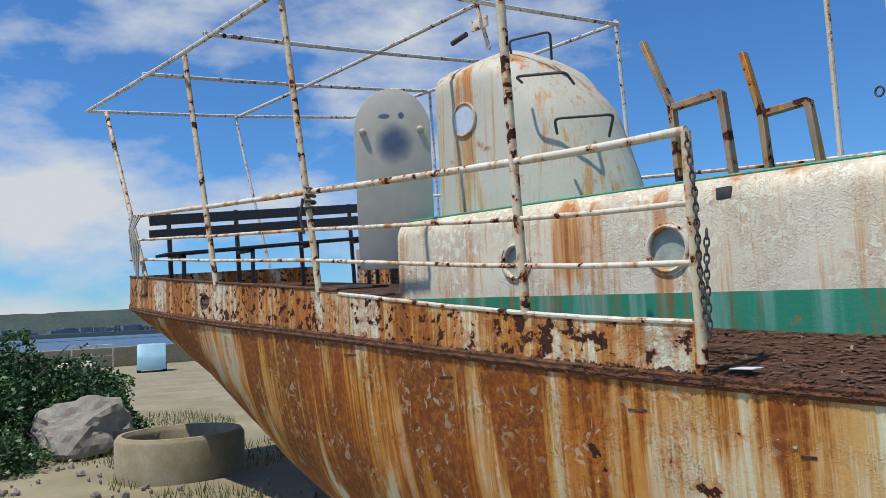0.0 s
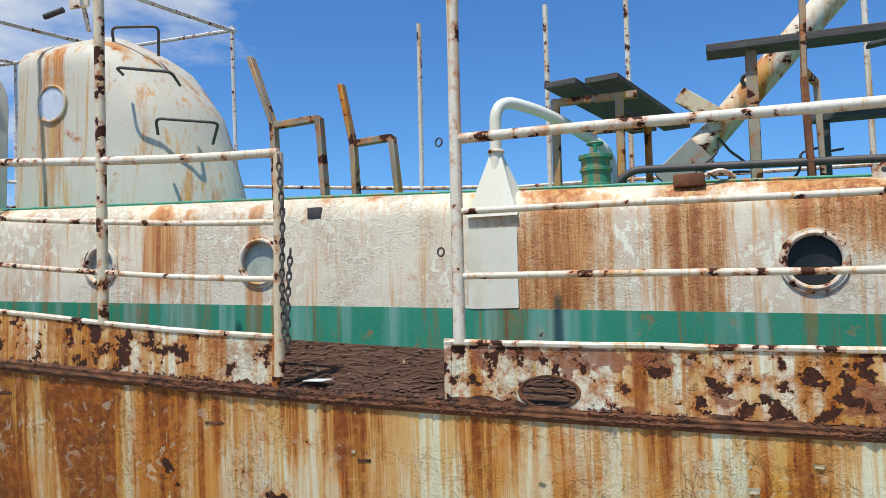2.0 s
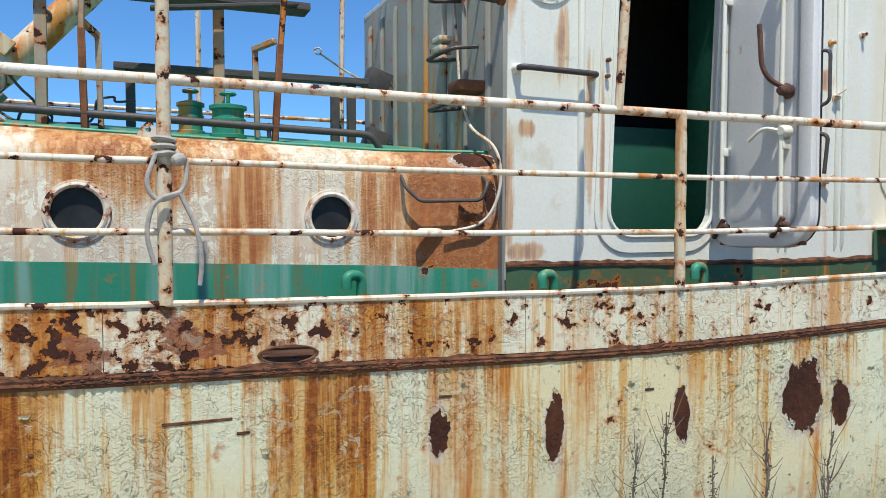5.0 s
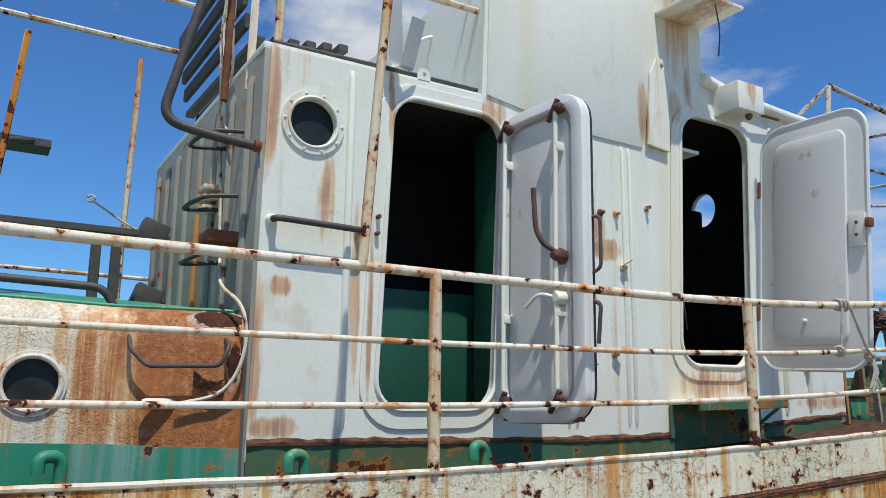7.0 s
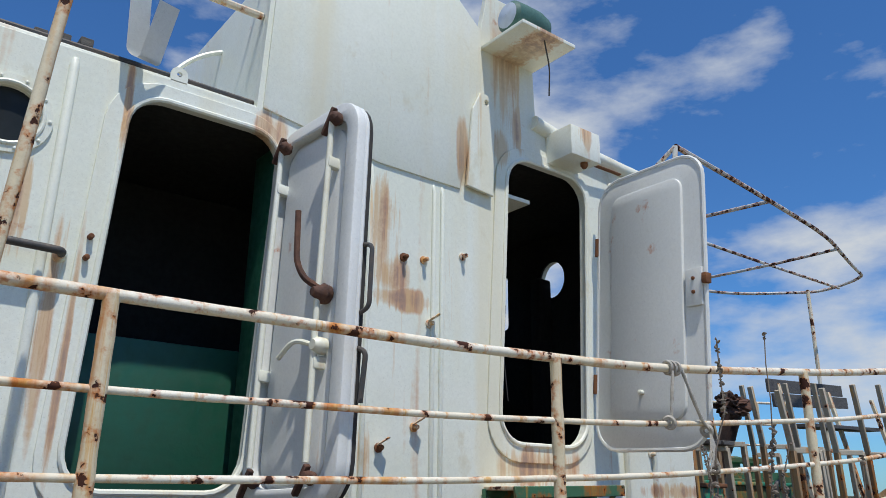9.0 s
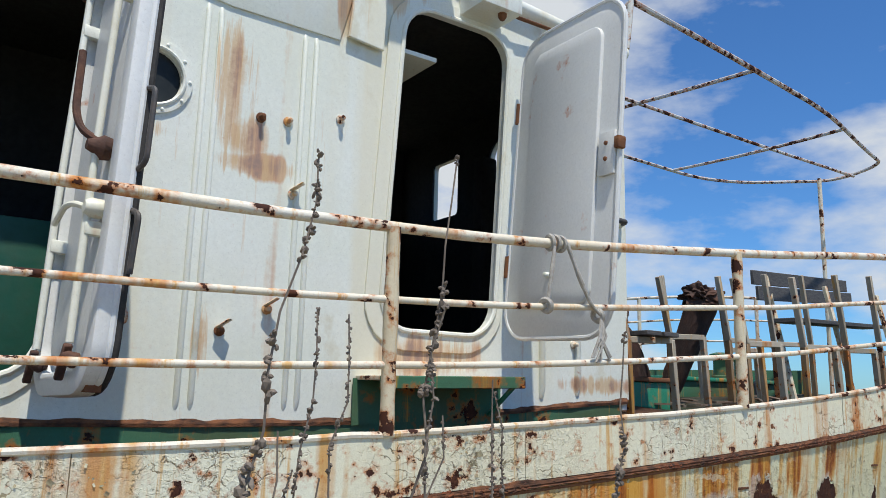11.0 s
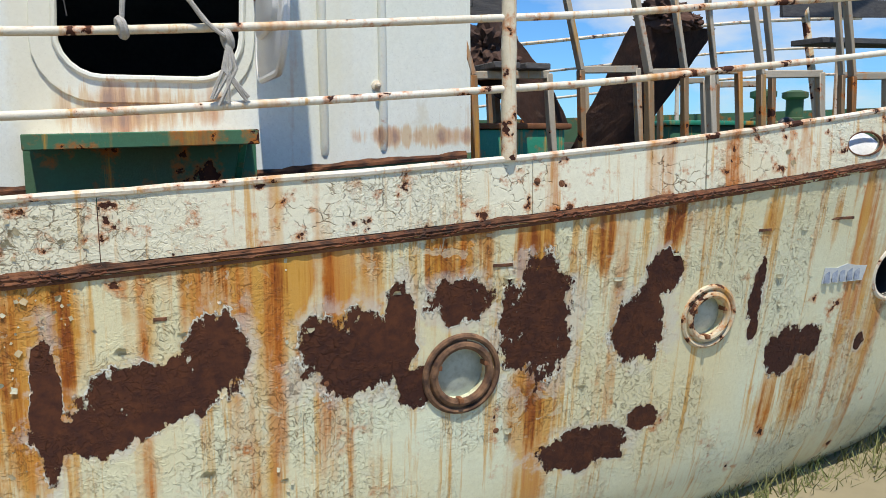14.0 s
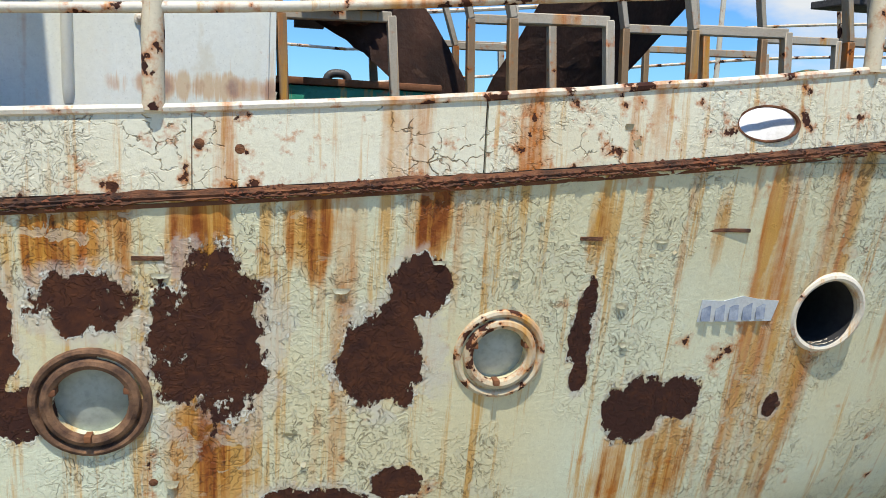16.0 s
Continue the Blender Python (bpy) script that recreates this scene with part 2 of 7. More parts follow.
    if flake:
        curl = g.noise(15, detail=5, rough=0.55, shift=(2, 7, 3), distort=0.8)
        where = g.step(g.noise(2.4, detail=3, shift=(1, 4, 8)), 0.42, 0.58)
        keep = g.math("MULTIPLY", g.math("MULTIPLY", g.step(g.math("ABSOLUTE", g.math("SUBTRACT", curl, 0.5)), 0.0, 0.016, 1.0, 0.0), flake), g.math("MULTIPLY", where, g.step(fine, 0.42, 0.52)))
        col = g.mix(g.math("MULTIPLY", keep, 0.6), col, (0.16, 0.10, 0.05))
        peel = g.math("MULTIPLY", g.math("MULTIPLY", g.step(curl, 0.60, 0.606), flake), where)
        col = g.mix(g.math("MULTIPLY", peel, 0.5), col, (0.60, 0.58, 0.43))
        shell_ = g.math("MULTIPLY", g.step(g.noise(38, detail=3, rough=0.5, shift=(3, 9, 9), distort=1.5), 0.5, 0.56), where)
        lift = g.math("ADD", g.math("SUBTRACT", g.math("ADD", lift, g.math("MULTIPLY", keep, 0.9)), g.math("MULTIPLY", peel, 0.7)), g.math("MULTIPLY", shell_, 0.4))
    if cracks:
        v = g.step(g.voronoi(15, (1, 1, 1.2)), 0.0, 0.04, 1.0, 0.0)
        v = g.math("MULTIPLY", v, g.math("MULTIPLY", cracks, g.math("MULTIPLY", g.step(g.noise(3.1, detail=3), 0.46, 0.58), g.step(fine, 0.46, 0.56))))
        col = g.mix(g.math("MULTIPLY", v, 0.8), col, (0.25, 0.15, 0.07))
        lift = g.math("SUBTRACT", lift, v)
    brown = g.mix(g.step(g.math("ADD", g.math("MULTIPLY", fine, 0.6), g.math("MULTIPLY", big, 0.4)), 0.46, 0.66), dark, (0.098, 0.034, 0.015))
    if spots:
        wob = g.math("ADD", g.math("MULTIPLY", g.noise(8, (1, 1, 0.6), detail=9, rough=0.68, shift=(9, 2, 4)), 0.66), g.math("MULTIPLY", g.noise(26, (1, 1, 0.75), detail=6, rough=0.65, shift=(1, 2, 9)), 0.34))
        s = g.blobs(spots, wob, 0.92, 1.0, 5.5)
        rim = g.blobs(spots, wob, 1.0, 1.6, 5.5)
        col = g.mix(g.math("MULTIPLY", rim, 0.35), col, g.mix(g.step(fine, 0.42, 0.55), (0.62, 0.60, 0.55), RUST_YELLOW))
        near = g.math("MULTIPLY", g.blobs(spots, wob, 1.5, 2.2, 5.5), g.step(g.noise(5, detail=6, rough=0.62, shift=(4, 9, 1)), 0.50, 0.53))
        col = g.mix(g.math("MULTIPLY", near, 0.45), col, (0.55, 0.53, 0.48))
        lip = g.math("MULTIPLY", g.blobs(spots, wob, 1.12, 1.16, 5.5), g.step(g.noise(11, detail=3, shift=(4, 1, 1)), 0.49, 0.55))
        lip = g.math("MULTIPLY", lip, g.math("SUBTRACT", 1.0, s))
        col = g.mix(g.math("MULTIPLY", lip, 0.85), col, (0.74, 0.74, 0.64))
        lift = g.math("ADD", lift, g.math("MULTIPLY", lip, 1.2))
        worn = g.math("MAXIMUM", worn, s)
    lift = g.math("SUBTRACT", lift, worn)
    grain = g.math("MULTIPLY", grain, g.step(worn, 0, 1, 1.0, 0.5))
    col = g.mix(worn, col, brown)
    rgh = g.step(worn, 0, 1, rough, 0.9)
    relief = g.math("ADD", g.math("MULTIPLY", lift, 0.8), g.math("MULTIPLY", grain, 0.07 if smooth_ else 0.24))
    return g.done(col, rgh, 0.0, relief, 0.009, 1.0, 0.45 if rough < 0.5 else 0.25)


def plain(name, color, second, scale=12, rough=0.6, metal=0.0, bump=0.3, stretch=(1, 1, 1)):
    g = Nodes(name)
    a = g.noise(scale, stretch, detail=6)
    b = g.noise(scale * 7, stretch, detail=4, shift=(2, 2, 2))
    col = g.mix(g.step(a, 0.35, 0.65), color, second)
    col = g.mix(g.step(b, 0.45, 0.7, 0, 0.35), col, tuple(c * 0.6 for c in second))
    return g.done(col, g.step(b, 0.3, 0.7, max(0.05, rough - 0.12), min(1, rough + 0.1)), metal, b, 0.004, bump)


HULL_SPOTS = [(1.94, 1.11, 0.051, 0.101), (2.5, 1.07, 0.046, 0.157), (3.18, 1.08, 0.040, 0.146), (3.90, 1.12, 0.114, 0.190), (4.13, 1.08, 0.057, 0.112),
                             (5.45, 1.15, 0.042, 0.24), (5.60, 1.06, 0.17, 0.085), (5.75, 1.16, 0.22, 0.105), (5.95, 1.26, 0.095, 0.17), (6.40, 1.22, 0.194, 0.146), (6.56, 1.30, 0.057, 0.190),
                             (6.80, 1.38, 0.137, 0.090), (7.10, 1.27, 0.171, 0.224), (6.64, 1.07, 0.080, 0.078), (7.68, 1.42, 0.080, 0.090), (7.58, 1.20, 0.137, 0.146),
                             (8.18, 1.30, 0.040, 0.157), (8.19, 1.14, 0.028, 0.067), (8.40, 1.0, 0.103, 0.112), (8.57, 1.03, 0.080, 0.078), (7.35, 0.71, 0.228, 0.090), (7.64, 0.80, 0.080, 0.056), (8.95, 0.98, 0.034, 0.045)]
M_HULL = rusted_paint("hull_paint", (0.69, 0.73, 0.55), (0.69, 0.64, 0.40), 0.46, -0.05, zone=(-3.2, 1.2, 0.75, 0.1), flake=0.9, wash=0.92, across_y=0.12, strake=0.26, spots=HULL_SPOTS,
                      stains=[(8.48, 0.80, 0.20, 0.28), (1.45, 1.05, 0.22, 0.5), (7.1, 0.95, 0.12, 0.2), (6.72, 1.52, 0.07, 0.14), (7.08, 1.52, 0.09, 0.15), (7.36, 1.57, 0.06, 0.14), (7.7, 1.62, 0.05, 0.14), (8.2, 1.6, 0.05, 0.2), (8.60, 1.62, 0.03, 0.16), (8.78, 1.66, 0.03, 0.18), (5.2, 1.2, 0.3, 0.4), (0.3, 1.0, 0.12, 0.4), (6.2, 1.5, 0.06, 0.12), (5.5, 1.4, 0.08, 0.2), (4.6, 1.2, 0.12, 0.4)])
M_BULWARK = rusted_paint("bulwark_paint", (0.76, 0.77, 0.63), (0.70, 0.66, 0.48), 0.42, 0.20, zone=(1.8, 3.6, 0.40, 0.34), flake=0.5, cracks=0.9, chip_scale=15, primer=(1.2, 3.4, 0.015))
M_STRAKE = plain("rusted_strake", (0.024, 0.012, 0.008), (0.20, 0.078, 0.032), 27, 0.95, bump=1.0, stretch=(0.6, 1, 1.3))
M_CABIN = rusted_paint("cabin_paint", (0.80, 0.76, 0.62), (0.73, 0.66, 0.49), 0.46, -0.1, zone=(2.6, 1.6, 0.95, 0.05), flake=0.25, rough=0.5, tone=0.95, under=(0.62, 0.52, 0.39), rust_a=(0.60, 0.32, 0.10), rust_b=(0.48, 0.155, 0.03), rust_c=(0.30, 0.085, 0.018),
                       stains=[(-0.68, 2.1, 0.26, 0.6), (-0.05, 2.1, 0.2, 0.6), (0.75, 2.35, 0.5, 0.25), (2.3, 2.15, 0.45, 0.6), (-3.2, 2.3, 0.12, 0.3), (1.3, 2.1, 0.15, 0.5)],
                       spots=[(2.48, 2.36, 0.11, 0.045), (2.54, 2.15, 0.03, 0.10)])
M_GREEN = rusted_paint("green_paint", (0.025, 0.24, 0.14), (0.03, 0.28, 0.18), 0.34, 0.12, rough=0.45)
M_BAND = rusted_paint("green_band_paint", (0.025, 0.24, 0.14), (0.03, 0.28, 0.18), 0.48, 0.0, rough=0.45, pale=(0.20, 0.40, 0.34), rust_a=(0.20, 0.16, 0.05), rust_b=(0.17, 0.075, 0.02))
M_WHITE = rusted_paint("wheelhouse_paint", (0.80, 0.83, 0.77), (0.75, 0.78, 0.68), 0.13, -0.35, rough=0.42, tone=0.75, gain=0.9, smooth_=True, soft=(0.70, 0.63, 0.42),
                       stains=[(4.67, 3.3, 0.10, 0.35), (4.78, 2.925, 0.20, 0.07), (4.72, 3.05, 0.12, 0.14), (5.62, 4.7, 0.10, 0.45), (5.66, 4.2, 0.07, 0.2), (2.72, 2.52, 0.06, 0.06), (2.94, 3.0, 0.05, 0.25), (3.98, 3.66, 0.10, 0.12), (5.2, 3.9, 0.05, 0.25), (5.52, 4.02, 0.09, 0.14),
                               (5.58, 4.6, 0.13, 0.5), (4.6, 2.08, 0.04, 0.2), (5.75, 2.1, 0.38, 0.12), (7.0, 1.98, 0.3, 0.06), (3.12, 2.6, 0.04, 0.5), (2.6, 2.2, 0.06, 0.5), (2.62, 3.4, 0.05, 0.4), (6.05, 4.2, 0.06, 0.12), (2.7, 1.85, 0.15, 0.06), (4.3, 3.0, 0.08, 0.06), (3.2, 2.5, 0.02, 0.6), (3.30, 3.6, 0.02, 0.4)])
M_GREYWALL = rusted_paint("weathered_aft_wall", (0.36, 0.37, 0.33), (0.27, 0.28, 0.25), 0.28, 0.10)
M_RAIL = rusted_paint("rail_paint", (0.76, 0.74, 0.65), (0.68, 0.60, 0.45), 0.42, 0.36, chip_scale=13)
M_POST = rusted_paint("post_paint", (0.70, 0.65, 0.50), (0.62, 0.53, 0.36), 0.42, 0.46, chip_scale=12)
M_GREENDARK = rusted_paint("mossy_green_paint", (0.045, 0.18, 0.105), (0.085, 0.12, 0.06), 0.22, 0.2, rough=0.6)
M_OLDPOST = rusted_paint("worn_post_paint", (0.40, 0.36, 0.27), (0.22, 0.17, 0.12), 0.55, 0.45, chip_scale=9)
M_FOREDECK = plain("mossy_fore_deck", (0.055, 0.085, 0.05), (0.11, 0.085, 0.055), 4, 0.95, bump=0.9)
M_DECK = plain("rusted_deck", (0.10, 0.042, 0.026), (0.19, 0.105, 0.065), 9, 0.95, bump=0.9, stretch=(1, 2.5, 1))
M_DOOR = rusted_paint("door_paint", (0.74, 0.76, 0.75), (0.68, 0.70, 0.69), 0.02, -0.2, rough=0.4, smooth_=True)
M_DARKWOOD = plain("grey_weathered_timber", (0.055, 0.055, 0.058), (0.10, 0.095, 0.09), 6, 0.85, bump=0.8, stretch=(1, 9, 9))
M_IRON = plain("dark_iron", (0.05, 0.055, 0.06), (0.09, 0.075, 0.065), 18, 0.6, 0.2)
M_RUST = plain("bare_rust", (0.12, 0.045, 0.02), (0.22, 0.09, 0.035), 9, 0.92, bump=0.9)
# near-black: the lack of light inside is put into the colour
M_INSIDE_SHADE = plain("painted_interior_shade", (0.02, 0.022, 0.024), (0.03, 0.03, 0.032), 4, 0.9)
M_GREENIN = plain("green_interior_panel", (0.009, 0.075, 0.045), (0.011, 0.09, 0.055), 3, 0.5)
M_ROPE = plain("bleached_rope", (0.48, 0.46, 0.42), (0.36, 0.34, 0.30), 40, 0.95, bump=0.8)
M_GROUND = plain("sandy_ground", (0.21, 0.18, 0.105), (0.31, 0.265, 0.165), 0.7, 0.95, bump=0.8)
M_GLASSDARK = plain("dusty_dark_glass", (0.02, 0.024, 0.026), (0.035, 0.04, 0.042), 5, 0.12, bump=0.02)
M_GLASSDARK.node_tree.nodes["Principled BSDF"].inputs["Specular IOR Level"].default_value = 0.12
M_GLASSMILK = plain("milky_glass", (0.48, 0.52, 0.45), (0.32, 0.36, 0.30), 7, 0.12, bump=0.02)

# ---------------------------------------------------------------- mesh helpers
def part(name, bm, material, parent=None, label="", smooth=True):
    me = bpy.data.meshes.new(name)
    bmesh.ops.recalc_face_normals(bm, faces=bm.faces)
    bm.to_mesh(me)
    bm.free()
    me.materials.append(material)
    for p in me.polygons:
        p.use_smooth = smooth
    if smooth:
        me.set_sharp_from_angle(angle=radians(38))
    ob = new(name, me)
    if parent is not None:
        ob.parent = parent
    if label:
        ob["label"] = label
    return ob


def thing(name, label, category, group="", kind="", at=(0, 0, 0)):
    ob = new(name)
    ob.empty_display_size = 0.1
    ob.location = at
    return tagged(ob, label, category, group, kind)


def box(bm, lo, hi, bevel=0.0):
    r = bmesh.ops.create_cube(bm, size=1.0, matrix=Matrix.LocRotScale([(a + b) / 2 for a, b in zip(lo, hi)], None, [abs(b - a) for a, b in zip(lo, hi)]))
    if bevel:
        es = list({e for v in r["verts"] for e in v.link_edges})
        bmesh.ops.bevel(bm, geom=es, offset=bevel, segments=2, affect="EDGES", profile=0.6)
    return bm


def beam(bm, a, b, w, d, up=(0, 0, 1), bevel=0.004):
    """A bar of w by d from a to b."""
    a, b = Vector(a), Vector(b)
    z = (b - a).normalized()
    x = z.cross(Vector(up))
    x = Vector((1, 0, 0)) if x.length < 1e-4 else x.normalized()
    y = z.cross(x)
    m = Matrix((x, y, z)).transposed().to_4x4()
    m.translation = (a + b) / 2
    r = bmesh.ops.create_cube(bm, size=1.0, matrix=m @ Matrix.Diagonal((w, d, (b - a).length, 1)))
    if bevel:
        es = list({e for v in r["verts"] for e in v.link_edges})
        bmesh.ops.bevel(bm, geom=es, offset=bevel, segments=1, affect="EDGES")
    return bm


def bend(pts, radius, n=5):
    """Rounds the inner corners of a polyline."""
    pts = [Vector(p) for p in pts]
    out = [pts[0]]
    for a, b, c in zip(pts, pts[1:], pts[2:]):
        u, v = (a - b), (c - b)
        r = min(radius, u.length * 0.49, v.length * 0.49)
        p, q = b + u.normalized() * r, b + v.normalized() * r
        for i in range(n + 1):
            t = i / n
            out.append(p * (1 - t) ** 2 + b * 2 * t * (1 - t) + q * t * t)
    return out + [pts[-1]]


def tube(bm, pts, r, seg=10, r2=None, wobble=0.0):
    pts = [Vector(p) for p in pts]
    rings, up = [], None
    for i, p in enumerate(pts):
        d = (pts[min(i + 1, len(pts) - 1)] - pts[max(i - 1, 0)]).normalized()
        if up is None:
            up = d.cross(Vector((0.31, 0.17, 0.93)))
            if up.length < 0.05:
                up = d.cross(Vector((1, 0, 0)))
        up = (up - d * up.dot(d)).normalized()
        side = d.cross(up)
        k = i / max(1, len(pts) - 1)
        rr = r if r2 is None else r + (r2 - r) * k
        if wobble:
            rr *= 1 + random.uniform(-wobble, wobble)
        rings.append([bm.verts.new(p + (up * math.cos(a) + side * math.sin(a)) * rr) for a in (2 * math.pi * j / seg for j in range(seg))])
    for a, b in zip(rings, rings[1:]):
        for j in range(seg):
            bm.faces.new((a[j], a[(j + 1) % seg], b[(j + 1) % seg], b[j]))
    bm.faces.new(rings[0][::-1])
    bm.faces.new(rings[-1])
    return bm


def ring(bm, c, axis, r, thick, seg=36, tseg=8, flat=1.0):
    """A torus round axis."""
    q = Vector(axis).normalized().to_track_quat("Z", "Y").to_matrix()
    rows = []
    for i in range(seg):
        a = 2 * math.pi * i / seg
        row = []
        for j in range(tseg):
            b = 2 * math.pi * j / tseg
            v = Vector(((r + thick * math.cos(b)) * math.cos(a), (r + thick * math.cos(b)) * math.sin(a), thick * flat * math.sin(b)))
            row.append(bm.verts.new(Vector(c) + q @ v))
        rows.append(row)
    for i in range(seg):
        for j in range(tseg):
            bm.faces.new((rows[i][j], rows[(i + 1) % seg][j], rows[(i + 1) % seg][(j + 1) % tseg], rows[i][(j + 1) % tseg]))
    return bm


def lathe(bm, c, axis, profile, seg=32, caps=True):
    """profile: (radius, height along axis) pairs."""
    q = Vector(axis).normalized().to_track_quat("Z", "Y").to_matrix()
    rows = []
    for r, h in profile:
        rows.append([bm.verts.new(Vector(c) + q @ Vector((r * math.cos(2 * math.pi * i / seg), r * math.sin(2 * math.pi * i / seg), h))) for i in range(seg)])
    for a, b in zip(rows, rows[1:]):
        for i in range(seg):
            bm.faces.new((a[i], a[(i + 1) % seg], b[(i + 1) % seg], b[i]))
    if caps:
        bm.faces.new(rows[0][::-1])
        bm.faces.new(rows[-1])
    return bm


def rounded(x0, z0, x1, z1, r, n=6):
    """A rounded rectangle as a loop of (x, z)."""
    out = []
    for cx, cz, a0 in ((x1 - r, z1 - r, 0), (x0 + r, z1 - r, 90), (x0 + r, z0 + r, 180), (x1 - r, z0 + r, 270)):
        for i in range(n + 1):
            a = radians(a0 + 90 * i / n)
            out.append((cx + r * math.cos(a), cz + r * math.sin(a)))
    return out


def circle(cx, cz, r, n=32, sx=1.0):
    return [(cx + sx * r * math.cos(2 * math.pi * i / n), cz + r * math.sin(2 * math.pi * i / n)) for i in range(n)]


def plate(outline, holes, thick, bevel=0.0):
    """A flat plate with openings, as a bmesh; outline in (x, z), lying in the plane y = 0, its front at y = 0."""
    cu = bpy.data.curves.new("plate", "CURVE")
    cu.dimensions, cu.fill_mode = "2D", "BOTH"
    cu.extrude, cu.bevel_depth, cu.bevel_resolution = thick / 2 - bevel, bevel, 1
    for loop in (outline, *holes):
        s = cu.splines.new("POLY")
        s.points.add(len(loop) - 1)
        for p, (u, v) in zip(s.points, loop):
            p.co = (u, v, 0, 1)
        s.use_cyclic_u = True
    ob = new("plate", cu)
    me = bpy.data.meshes.new_from_object(ob.evaluated_get(bpy.context.evaluated_depsgraph_get()))
    bm = bmesh.new()
    bm.from_mesh(me)
    bpy.data.objects.remove(ob)
    bpy.data.curves.remove(cu)
    bpy.data.meshes.remove(me)
    bmesh.ops.transform(bm, matrix=Matrix.Translation((0, thick / 2, 0)) @ Matrix.Rotation(radians(90), 4, "X"), verts=bm.verts)
    bmesh.ops.remove_doubles(bm, verts=bm.verts, dist=1e-5)
    return bm


def shift(bm, x=0, y=0, z=0):
    bmesh.ops.translate(bm, vec=(x, y, z), verts=bm.verts)
    return bm


def turned(bm, m):
    bmesh.ops.transform(bm, matrix=m, verts=bm.verts)
    return bm


def cut(bm, cutters):
    """Takes the cutters (bmeshes) out of bm."""
    me = bpy.data.meshes.new("cut")
    bmesh.ops.recalc_face_normals(bm, faces=bm.faces)
    bm.to_mesh(me)
    bm.free()
    ob = new("cut", me)
    knives = []
    for c in cutters:
        km = bpy.data.meshes.new("knife")
        bmesh.ops.recalc_face_normals(c, faces=c.faces)
        c.to_mesh(km)
        c.free()
        k = new("knife", km)
        knives.append(k)
        mod = ob.modifiers.new("cut", "BOOLEAN")
        mod.operation, mod.object, mod.solver = "DIFFERENCE", k, "EXACT"
    bpy.context.view_layer.update()
    res = bpy.data.meshes.new_from_object(ob.evaluated_get(bpy.context.evaluated_depsgraph_get()))
    out = bmesh.new()
    out.from_mesh(res)
    for k in knives + [ob]:
        m = k.data
        bpy.data.objects.remove(k)
        bpy.data.meshes.remove(m)
    bpy.data.meshes.remove(res)
    return out


# ---------------------------------------------------------------- lines of the boat (x to the bow, y across, z up)
MID = 5.05
GROUND = 0.2


def curve(table):
    xs, ys = [t[0] for t in table], [t[1] for t in table]

    def f(x):
        d = (-0.6, -0.3, 0, 0.3, 0.6)
        return float(sum(np.interp(x + k, xs, ys) for k in d) / len(d))
    return f


side_y = curve([(-10.4, 4.1), (-9.8, 3.45), (-9.2, 3.30), (-8.5, 3.24), (-6, 3.14), (-4, 3.06), (-1, 3.02), (2, 3.0), (3.2, 2.95), (5, 2.78), (6.5, 2.70), (8, 2.645), (9, 2.67), (10, 2.78), (12, 3.3), (14, 4.3), (15, 4.9)])
edge_z = curve([(-10, 2.2), (-9, 2.1), (-6.8, 1.9), (-4.5, 1.74), (-3.3, 1.64), (-1.8, 1.53), (0, 1.45), (3, 1.40), (4.2, 1.47), (5.9, 1.58), (6.75, 1.635), (7.8, 1.725), (8.9, 1.84), (10, 1.98), (15, 2.9)])
top_z = curve([(-10, 2.52), (-9, 2.45), (-7, 2.26), (-4.7, 2.06), (-3, 1.86), (-1.8, 1.76), (-0.9, 1.74), (1, 1.70), (3.1, 1.69), (5, 1.755), (5.9, 1.81), (6.75, 1.855), (7.8, 1.945), (8.85, 2.07), (10, 2.22), (15, 3.2)])
keel_z = curve([(-10, 2.05), (-9.3, 1.78), (-8.6, 1.30), (-8.0, 1.0), (-7.2, 0.5), (-6.4, 0.15), (-5, -0.25), (13, -0.25), (15, 0.6)])
flare = curve([(-10, 0.16), (-7, 0.14), (-4, 0.08), (-1, 0.02), (1.5, 0.0), (4, 0.0), (6, 0.03), (8, 0.15), (9, 0.18), (11, 0.3), (15, 0.4)])


def heel(y):
    """The boat leans towards the near side: how much higher a line at y lies."""
    return 0.11 * max(0.0, y - 3.0)


def deck_z(x, y):
    half = MID - side_y(x)
    k = min(1.0, abs(y - MID) / max(0.2, half))
    fore = float(np.interp(x, [6.5, 7.8, 10, 14], [4.0, 1.80, 1.85, 1.93])) + 0.03 * (y - 3.0)
    return min(fore, edge_z(x) + 0.015 + 0.10 * (1 - k * k) + 0.6 * heel(y) * float(np.interp(x, [6.5, 9, 11], [1.0, 0.8, 0.3])))


# ---------------------------------------------------------------- the hull
boat = thing("fishing_boat", "rusted cream and green steel fishing boat laid up ashore", "boat")

